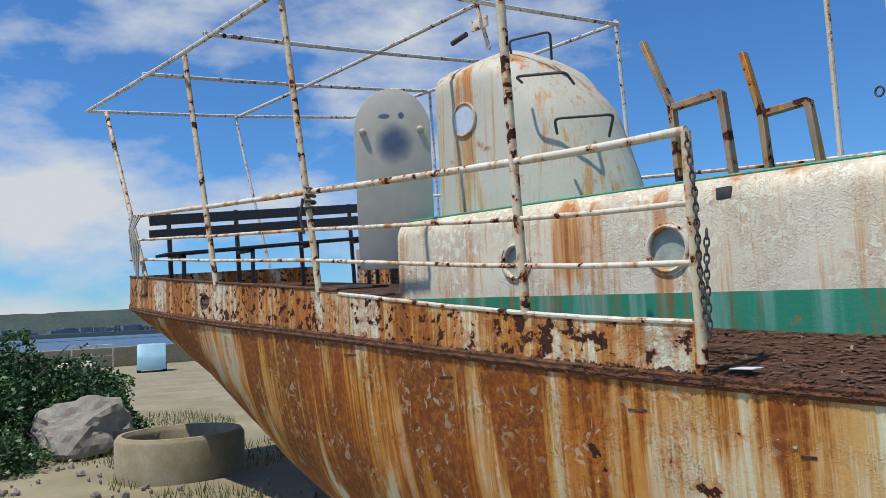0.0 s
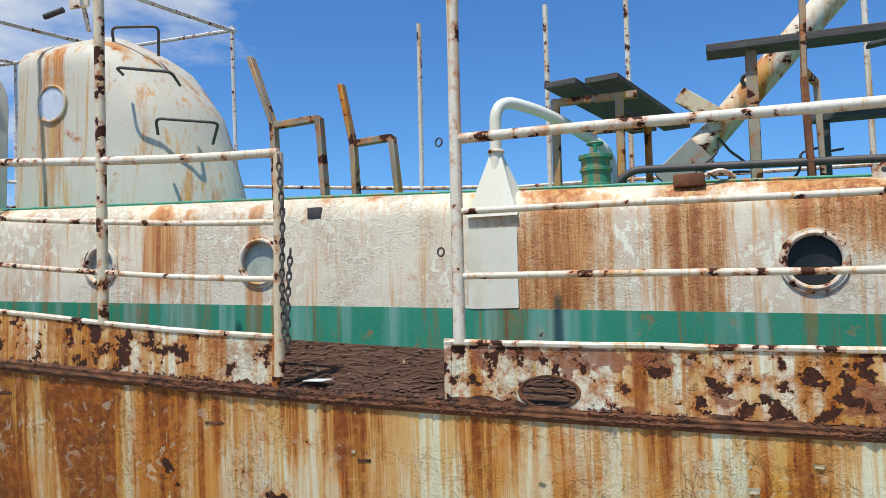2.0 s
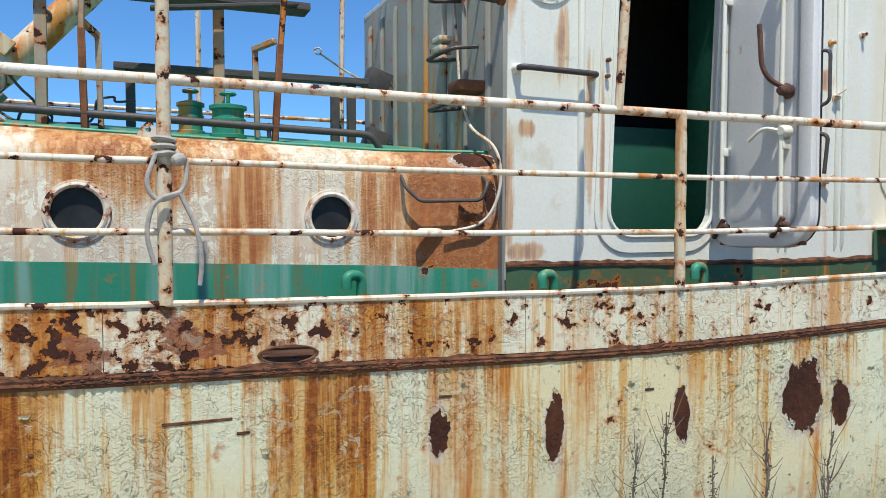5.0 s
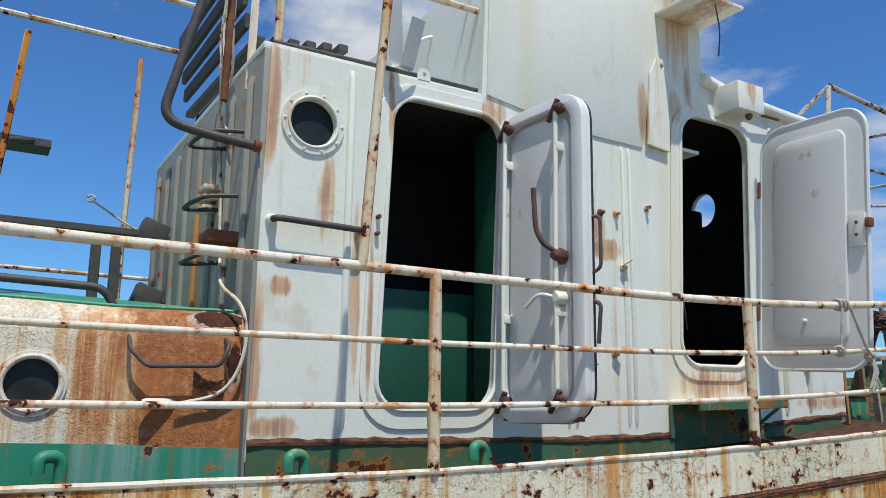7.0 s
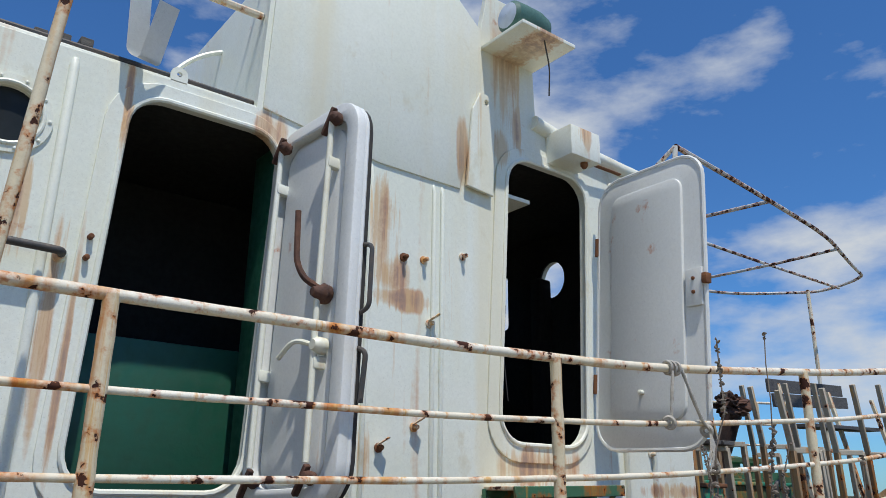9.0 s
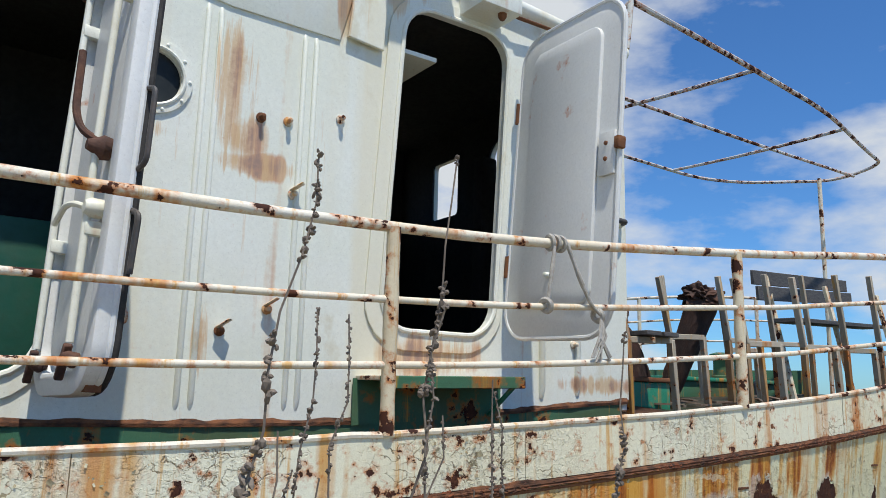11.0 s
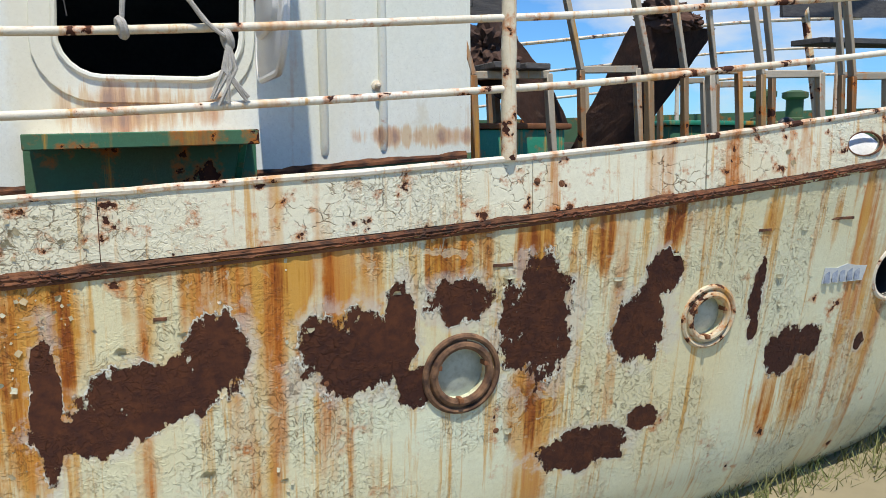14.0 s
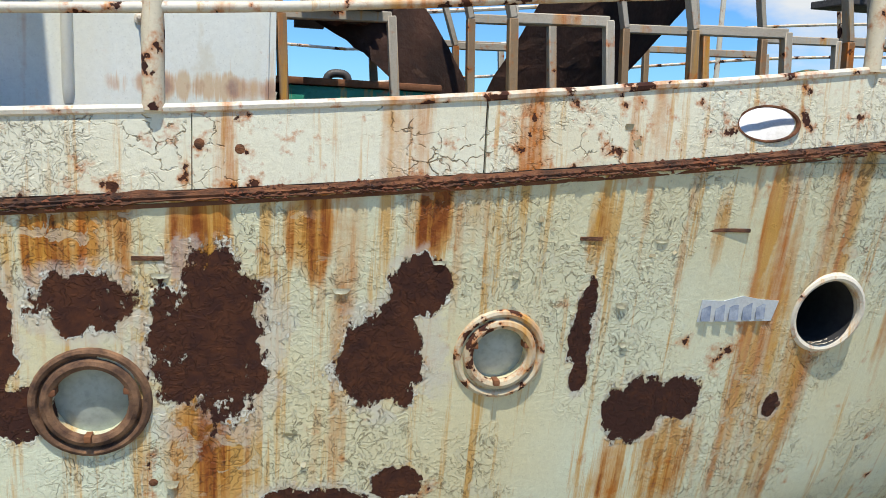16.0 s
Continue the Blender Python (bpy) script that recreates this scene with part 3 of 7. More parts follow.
XS = [-9.9 + 0.15 * i for i in range(int(24.4 / 0.15))]
bm = bmesh.new()
rows = []
for x in XS:
    ze, zk, ys, f = edge_z(x), keel_z(x), side_y(x), flare(x)
    p = float(np.interp(x, [-9.5, -7.5, -5, 3, 6, 11, 15], [1.7, 2.0, 4.0, 5.0, 9.0, 7.0, 3.0]))
    row = []
    for i in range(19):
        t = (i / 18) ** 1.0
        drop = (ze - zk) * t
        w = max(0.0, 1 - t ** p) ** (0.55 if p > 3 else 0.62)
        y = MID - (MID - ys) * w
        y = min(MID, y + f * drop * w)
        row.append((y, ze - drop))
    near = [bm.verts.new((x, y, z)) for y, z in row]
    far = [bm.verts.new((x, 2 * MID - y + 0.001, min(z + 0.6 * heel(2 * MID - y) * float(np.interp(x, [6.5, 9, 11], [1.0, 0.8, 0.3])) * min(1, (z - zk) / max(0.1, ze - zk)), float(np.interp(x, [6.5, 7.8, 14], [9.0, 1.86, 2.0])) - 0.25 * (ze - z)))) for y, z in row[-2::-1]]
    rows.append(near + far)
for a, b in zip(rows, rows[1:]):
    for i in range(len(a) - 1):
        bm.faces.new((a[i], a[i + 1], b[i + 1], b[i]))
    bm.faces.new((a[-1], a[0], b[0], b[-1]))
bm.faces.new(rows[0])
bm.faces.new(rows[-1][::-1])


def across(x, z, r, depth, y0=None):
    """A round cutter that goes in from the near side."""
    c = bmesh.new()
    y = side_y(x) if y0 is None else y0
    return lathe(c, (x, y - 0.3, z), (0, 1, 0), [(r, 0), (r, depth + 0.3)], 28)


def hull_y(x, z):
    return side_y(x) + flare(x) * (edge_z(x) - z)


PORTS = [(6.80, 1.105, 0.098, "milky"), (7.925, 1.215, 0.085, "milky"), (9.085, 1.315, 0.118, "open")]
bm = cut(bm, [across(x, z, r, 0.12 if kind == "milky" else 0.5, hull_y(x, z)) for x, z, r, kind in PORTS])
bmesh.ops.delete(bm, geom=[f for f in bm.faces if f.normal.z > 0.7 and f.calc_center_median().x > 7.6 and abs(f.calc_center_median().y - MID) < 0.9], context="FACES_ONLY")
part("hull", bm, M_HULL, boat, "steel hull streaked with orange rust and flaking paint")

M_OLDRIM = rusted_paint("worn_rim_paint", (0.66, 0.64, 0.52), (0.58, 0.50, 0.34), 0.38, 0.50, chip_scale=22)
M_RUSTRIM = plain("rusted_rim", (0.055, 0.026, 0.016), (0.25, 0.135, 0.07), 22, 0.9, bump=0.9)
for x, z, r, kind in PORTS:
    y = hull_y(x, z)
    slope = Vector((0, -1, -flare(x))).normalized()
    rim = bmesh.new()
    if kind == "milky":
        ring(rim, (x, y - 0.004, z), slope, r + 0.012, 0.016)
        ring(rim, (x, y - 0.002, z), slope, r + 0.045, 0.012)
        lathe(rim, (x, y + 0.012, z), slope, [(r + 0.05, -0.01), (r + 0.05, 0.012), (r + 0.002, 0.012), (r + 0.002, -0.01)], 36, False)
        hp = part("porthole", rim, M_OLDRIM if x > 7.5 else M_RUSTRIM, boat, "round hull port with a rusted rim")
        part("pane", lathe(bmesh.new(), (x, y + 0.035, z), slope, [(0.001, 0.014), (r * 0.5, 0.011), (r * 0.8, 0.005), (r + 0.004, 0.0), (r + 0.004, -0.01)], 32), M_GLASSMILK, hp, "clouded pale glass")
        for a in (20, 160, 265):
            lug = box(bmesh.new(), (x + r * math.cos(radians(a)) - 0.009, y - 0.02, z + r * math.sin(radians(a)) - 0.009), (x + r * math.cos(radians(a)) + 0.009, y + 0.02, z + r * math.sin(radians(a)) + 0.009), 0.003)
            part("clamp", lug, M_RUST, hp)
    else:
        ring(rim, (x, y - 0.006, z), slope, r + 0.012, 0.014)
        lathe(rim, (x, y + 0.01, z), slope, [(r + 0.03, -0.01), (r + 0.03, 0.012), (r, 0.012), (r, -0.01)], 36, False)
        hp = part("porthole", rim, M_RAIL, boat, "empty round hull port with a white rim")
        # cup coloured near-black in place of the unlit space inside the hull
        part("recess", lathe(bmesh.new(), (x, y + 0.004, z), (0, 1, 0), [(r - 0.003, 0.0), (r - 0.003, 0.48), (0.001, 0.48)], 28, False), M_INSIDE_SHADE, hp)


def sweep(bm, xs, prof):
    """prof(x): a closed loop of (y, z); lofted along xs."""
    rws = [[bm.verts.new((x, y, z)) for y, z in prof(x)] for x in xs]
    n = len(rws[0])
    for a, b in zip(rws, rws[1:]):
        for i in range(n):
            bm.faces.new((a[i], a[(i + 1) % n], b[(i + 1) % n], b[i]))
    bm.faces.new(rws[0][::-1])
    bm.faces.new(rws[-1])
    return bm


def span(a, b, step=0.2):
    n = max(1, int(math.ceil((b - a) / step)))
    return [a + (b - a) * i / n for i in range(n + 1)]


def ragged(x, k):
    return 0.004 * noise.noise((x * 6, k, 0.3)) + 0.005 * noise.noise((x * 19, k, 1.7)) + 0.004 * noise.noise((x * 47, k, 2.9))


def scaly(x, k, f=1.0):
    """A fine uneven edge, as of rust that comes off in scales."""
    w = 0.5 + max(0.0, noise.noise((x * 3.1, k, 7.1)) + 0.3)
    return w * (0.008 * noise.noise((x * 27 * f, k, 5.2)) + 0.004 * noise.noise((x * 63 * f, k, 2.9)))


def strake_loop(x):
    y, z = side_y(x), edge_z(x)
    k = float(np.interp(x, [-3, 1, 6.5], [1.0, 0.62, 0.40]))
    a, b, c = scaly(x, 1), scaly(x, 5), 0.25 * scaly(x, 11)
    d = 0.006 + 0.007 * k
    return [(y + 0.03, z - 0.024 * k), (y - d + c, z - 0.024 * k + b), (y - d - 0.003 + c, z - 0.016 * k + b), (y - d + 0.002 + c, z - 0.002), (y - d - 0.001 + c, z + 0.012 * k), (y - 0.006, z + 0.024 * k + 1.5 * a), (y + 0.03, z + 0.024 * k)]


part("rubbing_strake", sweep(bmesh.new(), span(-9.8, 14, 0.02), strake_loop), M_STRAKE, boat, "dark flaking rubbing strake", smooth=False)


def under_loop(x):
    y, z = hull_y(x, edge_z(x) - 0.045), edge_z(x) - 0.009 - 0.024 * float(np.interp(x, [-3, 1, 6.5], [1.0, 0.62, 0.40]))
    return [(y + 0.02, z - 0.008), (y - 0.004 + 0.5 * ragged(x, 8), z - 0.005), (y - 0.005 + 0.5 * ragged(x, 9), z + 0.006), (y + 0.02, z + 0.012)]


part("strake_lip", sweep(bmesh.new(), span(-9.6, 12, 0.04), under_loop), M_RUST, boat)


def crust_loop(x):
    h = 0.002 + 0.045 * noise.noise((x * 1.9, 3, 1)) + 0.04 * noise.noise((x * 9, 3, 5)) + 0.02 * noise.noise((x * 31, 3, 5))
    h *= float(np.interp(x, [0.2, 2.0, 4.5], [1.0, 0.5, 0.3]))
    y, z = side_y(x), edge_z(x)
    return [(y + 0.004, z + 0.006), (y - 0.004 + 0.6 * ragged(x, 21), z + 0.008), (y - 0.002, z + 0.014 + 0.5 * max(0.0, h)), (y + 0.0005, z + 0.016 + max(0.0, h)), (y + 0.006, z + 0.016 + max(0.0, h))]


for a, b in ((-9.4, -1.8), (-0.96, 11.0)):
    part("rust_crust", sweep(bmesh.new(), span(a, b, 0.03), crust_loop), M_STRAKE, boat, "crust of rust along the foot of the bulwark", smooth=False)

# deck plate
bm = bmesh.new()
rws = []
for x in span(-9.7, 7.6, 0.4):
    rws.append([bm.verts.new((x, y, deck_z(x, y))) for y in [side_y(x) + (2 * MID - 2 * side_y(x)) * i / 16 for i in range(17)]])
for a, b in zip(rws, rws[1:]):
    for i in range(16):
        bm.faces.new((a[i], a[i + 1], b[i + 1], b[i]))
bmesh.ops.solidify(bm, geom=bm.faces[:], thickness=0.02)
part("deck", bm, M_DECK, boat, "brown rusted steel deck with lifting scale")
bm = bmesh.new()
rws = []
for x in span(7.6, 13.8, 0.4):
    rws.append([bm.verts.new((x, y, deck_z(x, y))) for y in [side_y(x) + (2 * MID - 2 * side_y(x)) * i / 16 for i in range(17)]])
for a, b in zip(rws, rws[1:]):
    for i in range(16):
        bm.faces.new((a[i], a[i + 1], b[i + 1], b[i]))
bmesh.ops.solidify(bm, geom=bm.faces[:], thickness=0.02)
part("fore_deck", bm, M_FOREDECK, boat, "green mossy steel fore deck")

# bulwark plates of the near side, with their openings
HOLES = [(-6.85, 2.09, 0.09, 0.065, 1), (-0.56, 1.555, 0.115, 0.062, 1), (1.30, 1.49, 0.115, 0.036, 1), (8.70, 1.925, 0.105, 0.052, 1)]


def plating(a, b, extra=0.0):
    def loop(x):
        y, z0, z1 = side_y(x) + 0.002, edge_z(x) + 0.02, top_z(x) + extra
        return [(y, z0), (y + 0.004 * noise.noise((x * 3, 0, 2)), (z0 + z1) / 2), (y, z1), (y + 0.014, z1), (y + 0.014, z0)]
    bm = sweep(bmesh.new(), span(a, b, 0.15), loop)
    knives = []
    for x, z, rx, rz, _ in HOLES:
        if a < x < b:
            k = bmesh.new()
            lathe(k, (0, 0, 0), (0, 1, 0), [(1, -0.2), (1, 0.3)], 28)
            knives.append(turned(k, Matrix.LocRotScale((x, side_y(x), z), None, (rx, 1, rz))))
    return cut(bm, knives) if knives else bm


SEAMS = [(-9.85, -7.6, 0.02), (-7.597, -4.52, 0.02), (-4.515, -1.765, 0.0), (-0.98, 0.62, 0), (0.623, 2.35, 0), (2.353, 4.0, 0), (4.003, 5.62, 0), (5.623, 7.06, 0), (7.063, 7.825, 0), (7.832, 9.30, 0), (9.303, 11.0, 0), (11.003, 13.6, 0)]
for a, b, e in SEAMS:
    part("bulwark_plate", plating(a, b, e), M_BULWARK, boat)
for a, b, e in ((-9.85, -4.52, 0.02), (-4.5, -1.765, 0), (-0.98, 13.6, 0)):
    bm = tube(bmesh.new(), [(x, side_y(x) + 0.006, top_z(x) + e + 0.004 + 0.5 * ragged(x, 3)) for x in span(a, b, 0.12)], 0.013, 8)
    part("bulwark_lip", bm, M_STRAKE if a < -9 else M_RAIL, boat, "rounded capping along the bulwark")
for x, z, rx, rz, _ in HOLES:
    bm = bmesh.new()
    ring(bm, (0, 0, 0), (0, 1, 0), 1.0, 0.08, 28, 6)
    for v in bm.verts:
        v.co = Vector((x + v.co.x * rx, side_y(x) + 0.004 + v.co.y * 0.09, z + v.co.z * rz))
    part("freeing_port_rim", bm, M_STRAKE, boat)
for x in (-1.775, -0.97):
    bm = bmesh.new()
    box(bm, (x - 0.016, side_y(x) - 0.004, edge_z(x) + 0.01), (x + 0.016, side_y(x) + 0.045, top_z(x) + 0.02), 0.006)
    part("bulwark_end", bm, M_BULWARK, boat)


def far_loop(x):
    y, z0, z1 = 2 * MID - side_y(x), deck_z(x, 2 * MID - side_y(x)), float(np.interp(x, [-9.4, -5, 0, 5, 7.4, 9, 13.5], [2.9, 2.5, 2.1, 2.1, 2.14, 2.20, 2.32]))
    return [(y, z0), (y, z1), (y + 0.02, z1), (y + 0.02, z0)]


part("far_bulwark", sweep(bmesh.new(), span(-9.4, 7.4, 0.4), far_loop), M_BULWARK, boat)
part("far_bulwark", sweep(bmesh.new(), span(7.4, 13.4, 0.4), far_loop), M_GREENDARK, boat, "green painted inside of the fore bulwark")
bm = bmesh.new()
transom = [(-9.88, y, top_z(-9.5) + 0.02 + 0.5 * heel(y)) for y in (3.75, 4.4, 5.05, 5.7, 6.35)]
for a, b in zip(transom, transom[1:]):
    vs = [bm.verts.new(p) for p in ((a[0], a[1], a[2] - 0.36), (b[0], b[1], b[2] - 0.36), b, a)]
    bm.faces.new(vs)
bmesh.ops.remove_doubles(bm, verts=bm.verts, dist=1e-4)
bmesh.ops.solidify(bm, geom=bm.faces[:], thickness=0.02)
part("stern_plate", bm, M_BULWARK, boat)

# ---------------------------------------------------------------- long low cabin
CX0, CX1 = -4.99, 2.60
DROP = -0.033


def cz(x):
    return DROP * (x - 0.5)


cabin = thing("deckhouse", "long low cream deckhouse with a green band and round ports", "deckhouse")
ROOFLINE = [(4.0, 2.30), (4.008, 2.35), (4.03, 2.40), (4.07, 2.44), (4.13, 2.462), (4.5, 2.52), (5.05, 2.60), (5.6, 2.66), (6.0, 2.68), (6.08, 2.62)]


def fore_swell(x):
    k = min(1.0, max(0.0, (x - 1.95) / 0.65))
    return -0.25 * k * k * (3 - 2 * k)


def shell(profile, x0, x1, step=0.1):
    return sweep(bmesh.new(), span(x0, x1, step), lambda x: [(y + (fore_swell(x) if y < 4.2 else 0.0), z + cz(x)) for y, z in profile])


wall = shell([(4.0, 1.823), (4.0, 2.30), (4.008, 2.35), (4.03, 2.40), (4.07, 2.44), (4.13, 2.462), (4.13, 2.42), (4.09, 2.40), (4.05, 2.34), (4.045, 1.823)], CX0, CX1)
CPORTS = [(-3.68, 2.20, 0.105, "sky"), (-2.49, 2.175, 0.12, "dust"), (0.48, 2.065, 0.118, "dark"), (1.715, 2.04, 0.112, "dark")]
wall = cut(wall, [across(x, z, r, 0.2, 4.0) for x, z, r, _ in CPORTS])
part("side_wall", wall, M_CABIN, cabin, "cream painted steel side with rust runs")
part("green_band", shell([(3.996, 1.50), (3.996, 1.823), (4.045, 1.823), (4.045, 1.50)], CX0, CX1), M_BAND, cabin, "green painted band along the foot")
part("roof", shell(ROOFLINE[4:] + [(6.08, 2.58), (6.0, 2.63), (5.05, 2.56), (4.13, 2.425)], CX0, CX1), M_GREEN, cabin, "green painted cambered roof")
part("far_wall", shell([(6.04, 1.5), (6.04, 2.6), (6.08, 2.6), (6.08, 1.5)], CX0, CX1, 3), M_CABIN, cabin)
for x in (CX0 + 0.03, CX1 - 0.03):
    bm = bmesh.new()
    vs = [bm.verts.new((x, y, z + cz(x))) for y, z in [(4.005, 1.5)] + [(y + 0.004, z - 0.004) for y, z in ROOFLINE] + [(6.07, 1.5)]]
    bm.faces.new(vs)
    bmesh.ops.solidify(bm, geom=bm.faces[:], thickness=0.02)
    part("end_wall", bm, M_CABIN, cabin)
part("roof_gutter", tube(bmesh.new(), [(x, 4.135 + fore_swell(x) + 0.3 * ragged(x, 2), 2.468 + cz(x) + 0.4 * ragged(x, 4)) for x in span(CX0, CX1, 0.1)], 0.011, 6), M_GREEN, cabin, "green flaking edge of the roof")
for x, z, r, kind in CPORTS:
    rim = bmesh.new()
    ring(rim, (x, 3.995, z), (0, -1, 0), r + 0.010, 0.014)
    lathe(rim, (x, 4.0, z), (0, -1, 0), [(r + 0.035, -0.004), (r + 0.033, 0.010), (r + 0.002, 0.012), (r + 0.002, -0.03)], 36, False)
    pp = part("porthole", rim, M_RAIL, cabin, "round port with a pale painted rim")
    if kind != "sky":
        part("pane", lathe(bmesh.new(), (x, 4.02, z), (0, -1, 0), [(r + 0.004, -0.006), (r + 0.004, 0.0), (0.001, 0.001)], 32), M_GLASSMILK if kind == "dust" else M_GLASSDARK, pp, "dusty glass" if kind == "dust" else "dark glass")
    else:
        part("pane", lathe(bmesh.new(), (x, 4.02, z), (0, -1, 0), [(r + 0.004, -0.006), (r + 0.004, 0.0), (0.001, 0.001)], 32), M_GLASSMILK, pp, "pale glass")

# ---------------------------------------------------------------- wheelhouse
WY = 3.69
FOOT = curve([(2.6, 1.785), (3.5, 1.775), (4.68, 1.755), (5.8, 1.78), (6.6, 1.845), (7.25, 1.905)])
house = thing("wheelhouse", "white painted steel wheelhouse with two open doors", "wheelhouse")
outline = [(2.60, 1.70), (4.7, 1.68), (7.25, 1.84), (7.27, 4.15), (6.0, 4.25), (5.83, 4.30), (5.80, 5.1), (5.42, 5.1), (5.36, 4.80), (4.95, 5.15), (3.95, 5.2), (3.90, 3.75), (2.62, 3.74)]
D1 = (3.275, 1.93, 4.012, 3.63, 0.16)
D2 = (5.50, 2.215, 6.222, 3.985, 0.18)
DOOR1 = [(x + 0.04 * (z - 2.8), z) for x, z in rounded(*D1)]
DOOR2 = [(x + 0.055 * (z - 2.8), z) for x, z in rounded(*D2)]
wh_side = plate(outline, [DOOR1, DOOR2, circle(2.855, 3.375, 0.125), circle(4.305, 3.235, 0.125)], 0.045, 0.003)
part("side_wall", shift(wh_side, 0, WY, 0), M_WHITE, house, "white painted plating with small rust runs", smooth=False)
part("green_foot", sweep(bmesh.new(), span(2.6, 7.2, 0.4), lambda x: [(WY - 0.004, deck_z(x, WY) - 0.03), (WY - 0.004, FOOT(x)), (WY + 0.04, FOOT(x)), (WY + 0.04, deck_z(x, WY) - 0.03)]), M_GREENDARK, house, "mossy green foot of the wall")
part("rust_line", sweep(bmesh.new(), span(2.6, 7.25, 0.05), lambda x: [(WY - 0.012 + ragged(x, 31), FOOT(x) - 0.015), (WY - 0.014, FOOT(x)), (WY - 0.004, FOOT(x) + 0.015 + 2 * ragged(x, 33)), (WY + 0.01, FOOT(x) + 0.01), (WY + 0.01, FOOT(x) - 0.015)]), M_STRAKE, house, "rusty edge over the green foot", smooth=False)


def wavy(x0, y0, x1, y1, z0, z1, waves, depth):
    """Corrugated upright sheet from (x0, y0) to (x1, y1)."""
    bm = bmesh.new()
    n = waves * 8
    d = Vector((x1 - x0, y1 - y0, 0))
    nn = Vector((-d.y, d.x, 0)).normalized()
    lo, hi = [], []
    for i in range(n + 1):
        t = i / n
        k = max(-1, min(1, 1.8 * math.sin(2 * math.pi * waves * t)))
        p = Vector((x0, y0, 0)) + d * t + nn * (depth * k)
        lo.append(bm.verts.new((p.x, p.y, z0)))
        hi.append(bm.verts.new((p.x, p.y, z1)))
    for i in range(n):
        bm.faces.new((lo[i], lo[i + 1], hi[i + 1], hi[i]))
    bmesh.ops.solidify(bm, geom=bm.faces[:], thickness=0.012)
    return bm


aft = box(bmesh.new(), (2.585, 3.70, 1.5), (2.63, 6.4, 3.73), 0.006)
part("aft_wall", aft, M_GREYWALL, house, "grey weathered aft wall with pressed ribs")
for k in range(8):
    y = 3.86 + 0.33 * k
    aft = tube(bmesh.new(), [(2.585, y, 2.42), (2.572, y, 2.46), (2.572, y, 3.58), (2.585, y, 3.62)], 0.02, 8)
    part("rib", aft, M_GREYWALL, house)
for x, z0, z1 in ((3.065, 1.84, 3.70), (4.52, 1.82, 3.64), (4.58, 1.82, 3.64), (5.0, 1.82, 3.63), (5.06, 1.82, 3.63), (6.55, 1.9, 4.05), (6.83, 1.92, 4.05)):
    rib = tube(bmesh.new(), [(x, WY + 0.012, z0), (x, WY - 0.004, z0 + 0.05), (x, WY - 0.004, z1 - 0.05), (x, WY + 0.012, z1)], 0.021 if x < 4 or x > 6 else 0.014, 10)
    part("rib", rib, M_WHITE, house)
fw = plate([(3.70, 1.9), (6.4, 1.9), (6.4, 4.18), (3.70, 4.18)], [circle(4.92, 3.73, 0.16, 28, 0.9), rounded(5.48, 3.38, 5.86, 3.88, 0.04)], 0.04)
turned(fw, Matrix.Translation((7.28, 0, 0)) @ Matrix.Rotation(radians(90), 4, "Z"))
part("fore_wall", fw, M_WHITE, house, smooth=False)
fw = plate([(2.6, 1.9), (7.25, 1.9), (7.25, 4.18), (5.3, 4.18), (5.3, 3.72), (2.6, 3.72)], [rounded(6.56, 3.42, 7.02, 3.93, 0.04)], 0.04)
part("far_wall", shift(fw, 0, 6.38, 0), M_WHITE, house, smooth=False)
bm = bmesh.new()
box(bm, (2.58, 3.70, 3.725), (3.91, 6.4, 3.765), 0.006)
box(bm, (3.9, 3.74, 3.725), (5.81, 6.4, 3.75), 0.0)
box(bm, (5.4, 3.70, 4.17), (7.3, 6.4, 4.21), 0.006)
part("roof", bm, M_WHITE, house)
# partitions, floors and ceilings coloured near-black to stand for the shade indoors
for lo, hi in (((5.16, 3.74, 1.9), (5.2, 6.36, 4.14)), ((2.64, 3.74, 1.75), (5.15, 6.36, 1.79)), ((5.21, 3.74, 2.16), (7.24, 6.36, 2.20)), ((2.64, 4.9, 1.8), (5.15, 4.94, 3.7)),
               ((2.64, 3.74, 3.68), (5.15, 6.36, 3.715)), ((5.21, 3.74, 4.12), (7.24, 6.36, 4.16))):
    part("inner_shade_wall", box(bmesh.new(), lo, hi), M_INSIDE_SHADE, house)
# near-black plates added behind the white walls to keep the room dark
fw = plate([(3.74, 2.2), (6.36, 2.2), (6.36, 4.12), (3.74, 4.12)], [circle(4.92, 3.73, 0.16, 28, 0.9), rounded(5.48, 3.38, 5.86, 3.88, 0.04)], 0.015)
part("inner_shade_lining", turned(fw, Matrix.Translation((7.235, 0, 0)) @ Matrix.Rotation(radians(90), 4, "Z")), M_INSIDE_SHADE, house, smooth=False)
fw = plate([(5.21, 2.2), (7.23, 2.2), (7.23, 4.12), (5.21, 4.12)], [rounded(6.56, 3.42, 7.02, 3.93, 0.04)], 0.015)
part("inner_shade_lining", shift(fw, 0, 6.355, 0), M_INSIDE_SHADE, house, smooth=False)
part("chart_stand", box(bmesh.new(), (7.0, 4.86, 2.21), (7.15, 4.98, 3.70), 0.03), M_INSIDE_SHADE, house)
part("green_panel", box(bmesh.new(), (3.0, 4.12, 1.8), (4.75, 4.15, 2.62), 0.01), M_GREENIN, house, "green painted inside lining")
for lo, hi in (((3.925, 3.74, 3.76), (3.96, 5.86, 4.6)), ((5.75, 3.74, 4.22), (5.795, 5.86, 5.1)), ((3.92, 5.865, 3.76), (5.8, 5.9, 4.5))):
    part("funnel_casing", box(bmesh.new(), lo, hi, 0.005), M_WHITE, house)
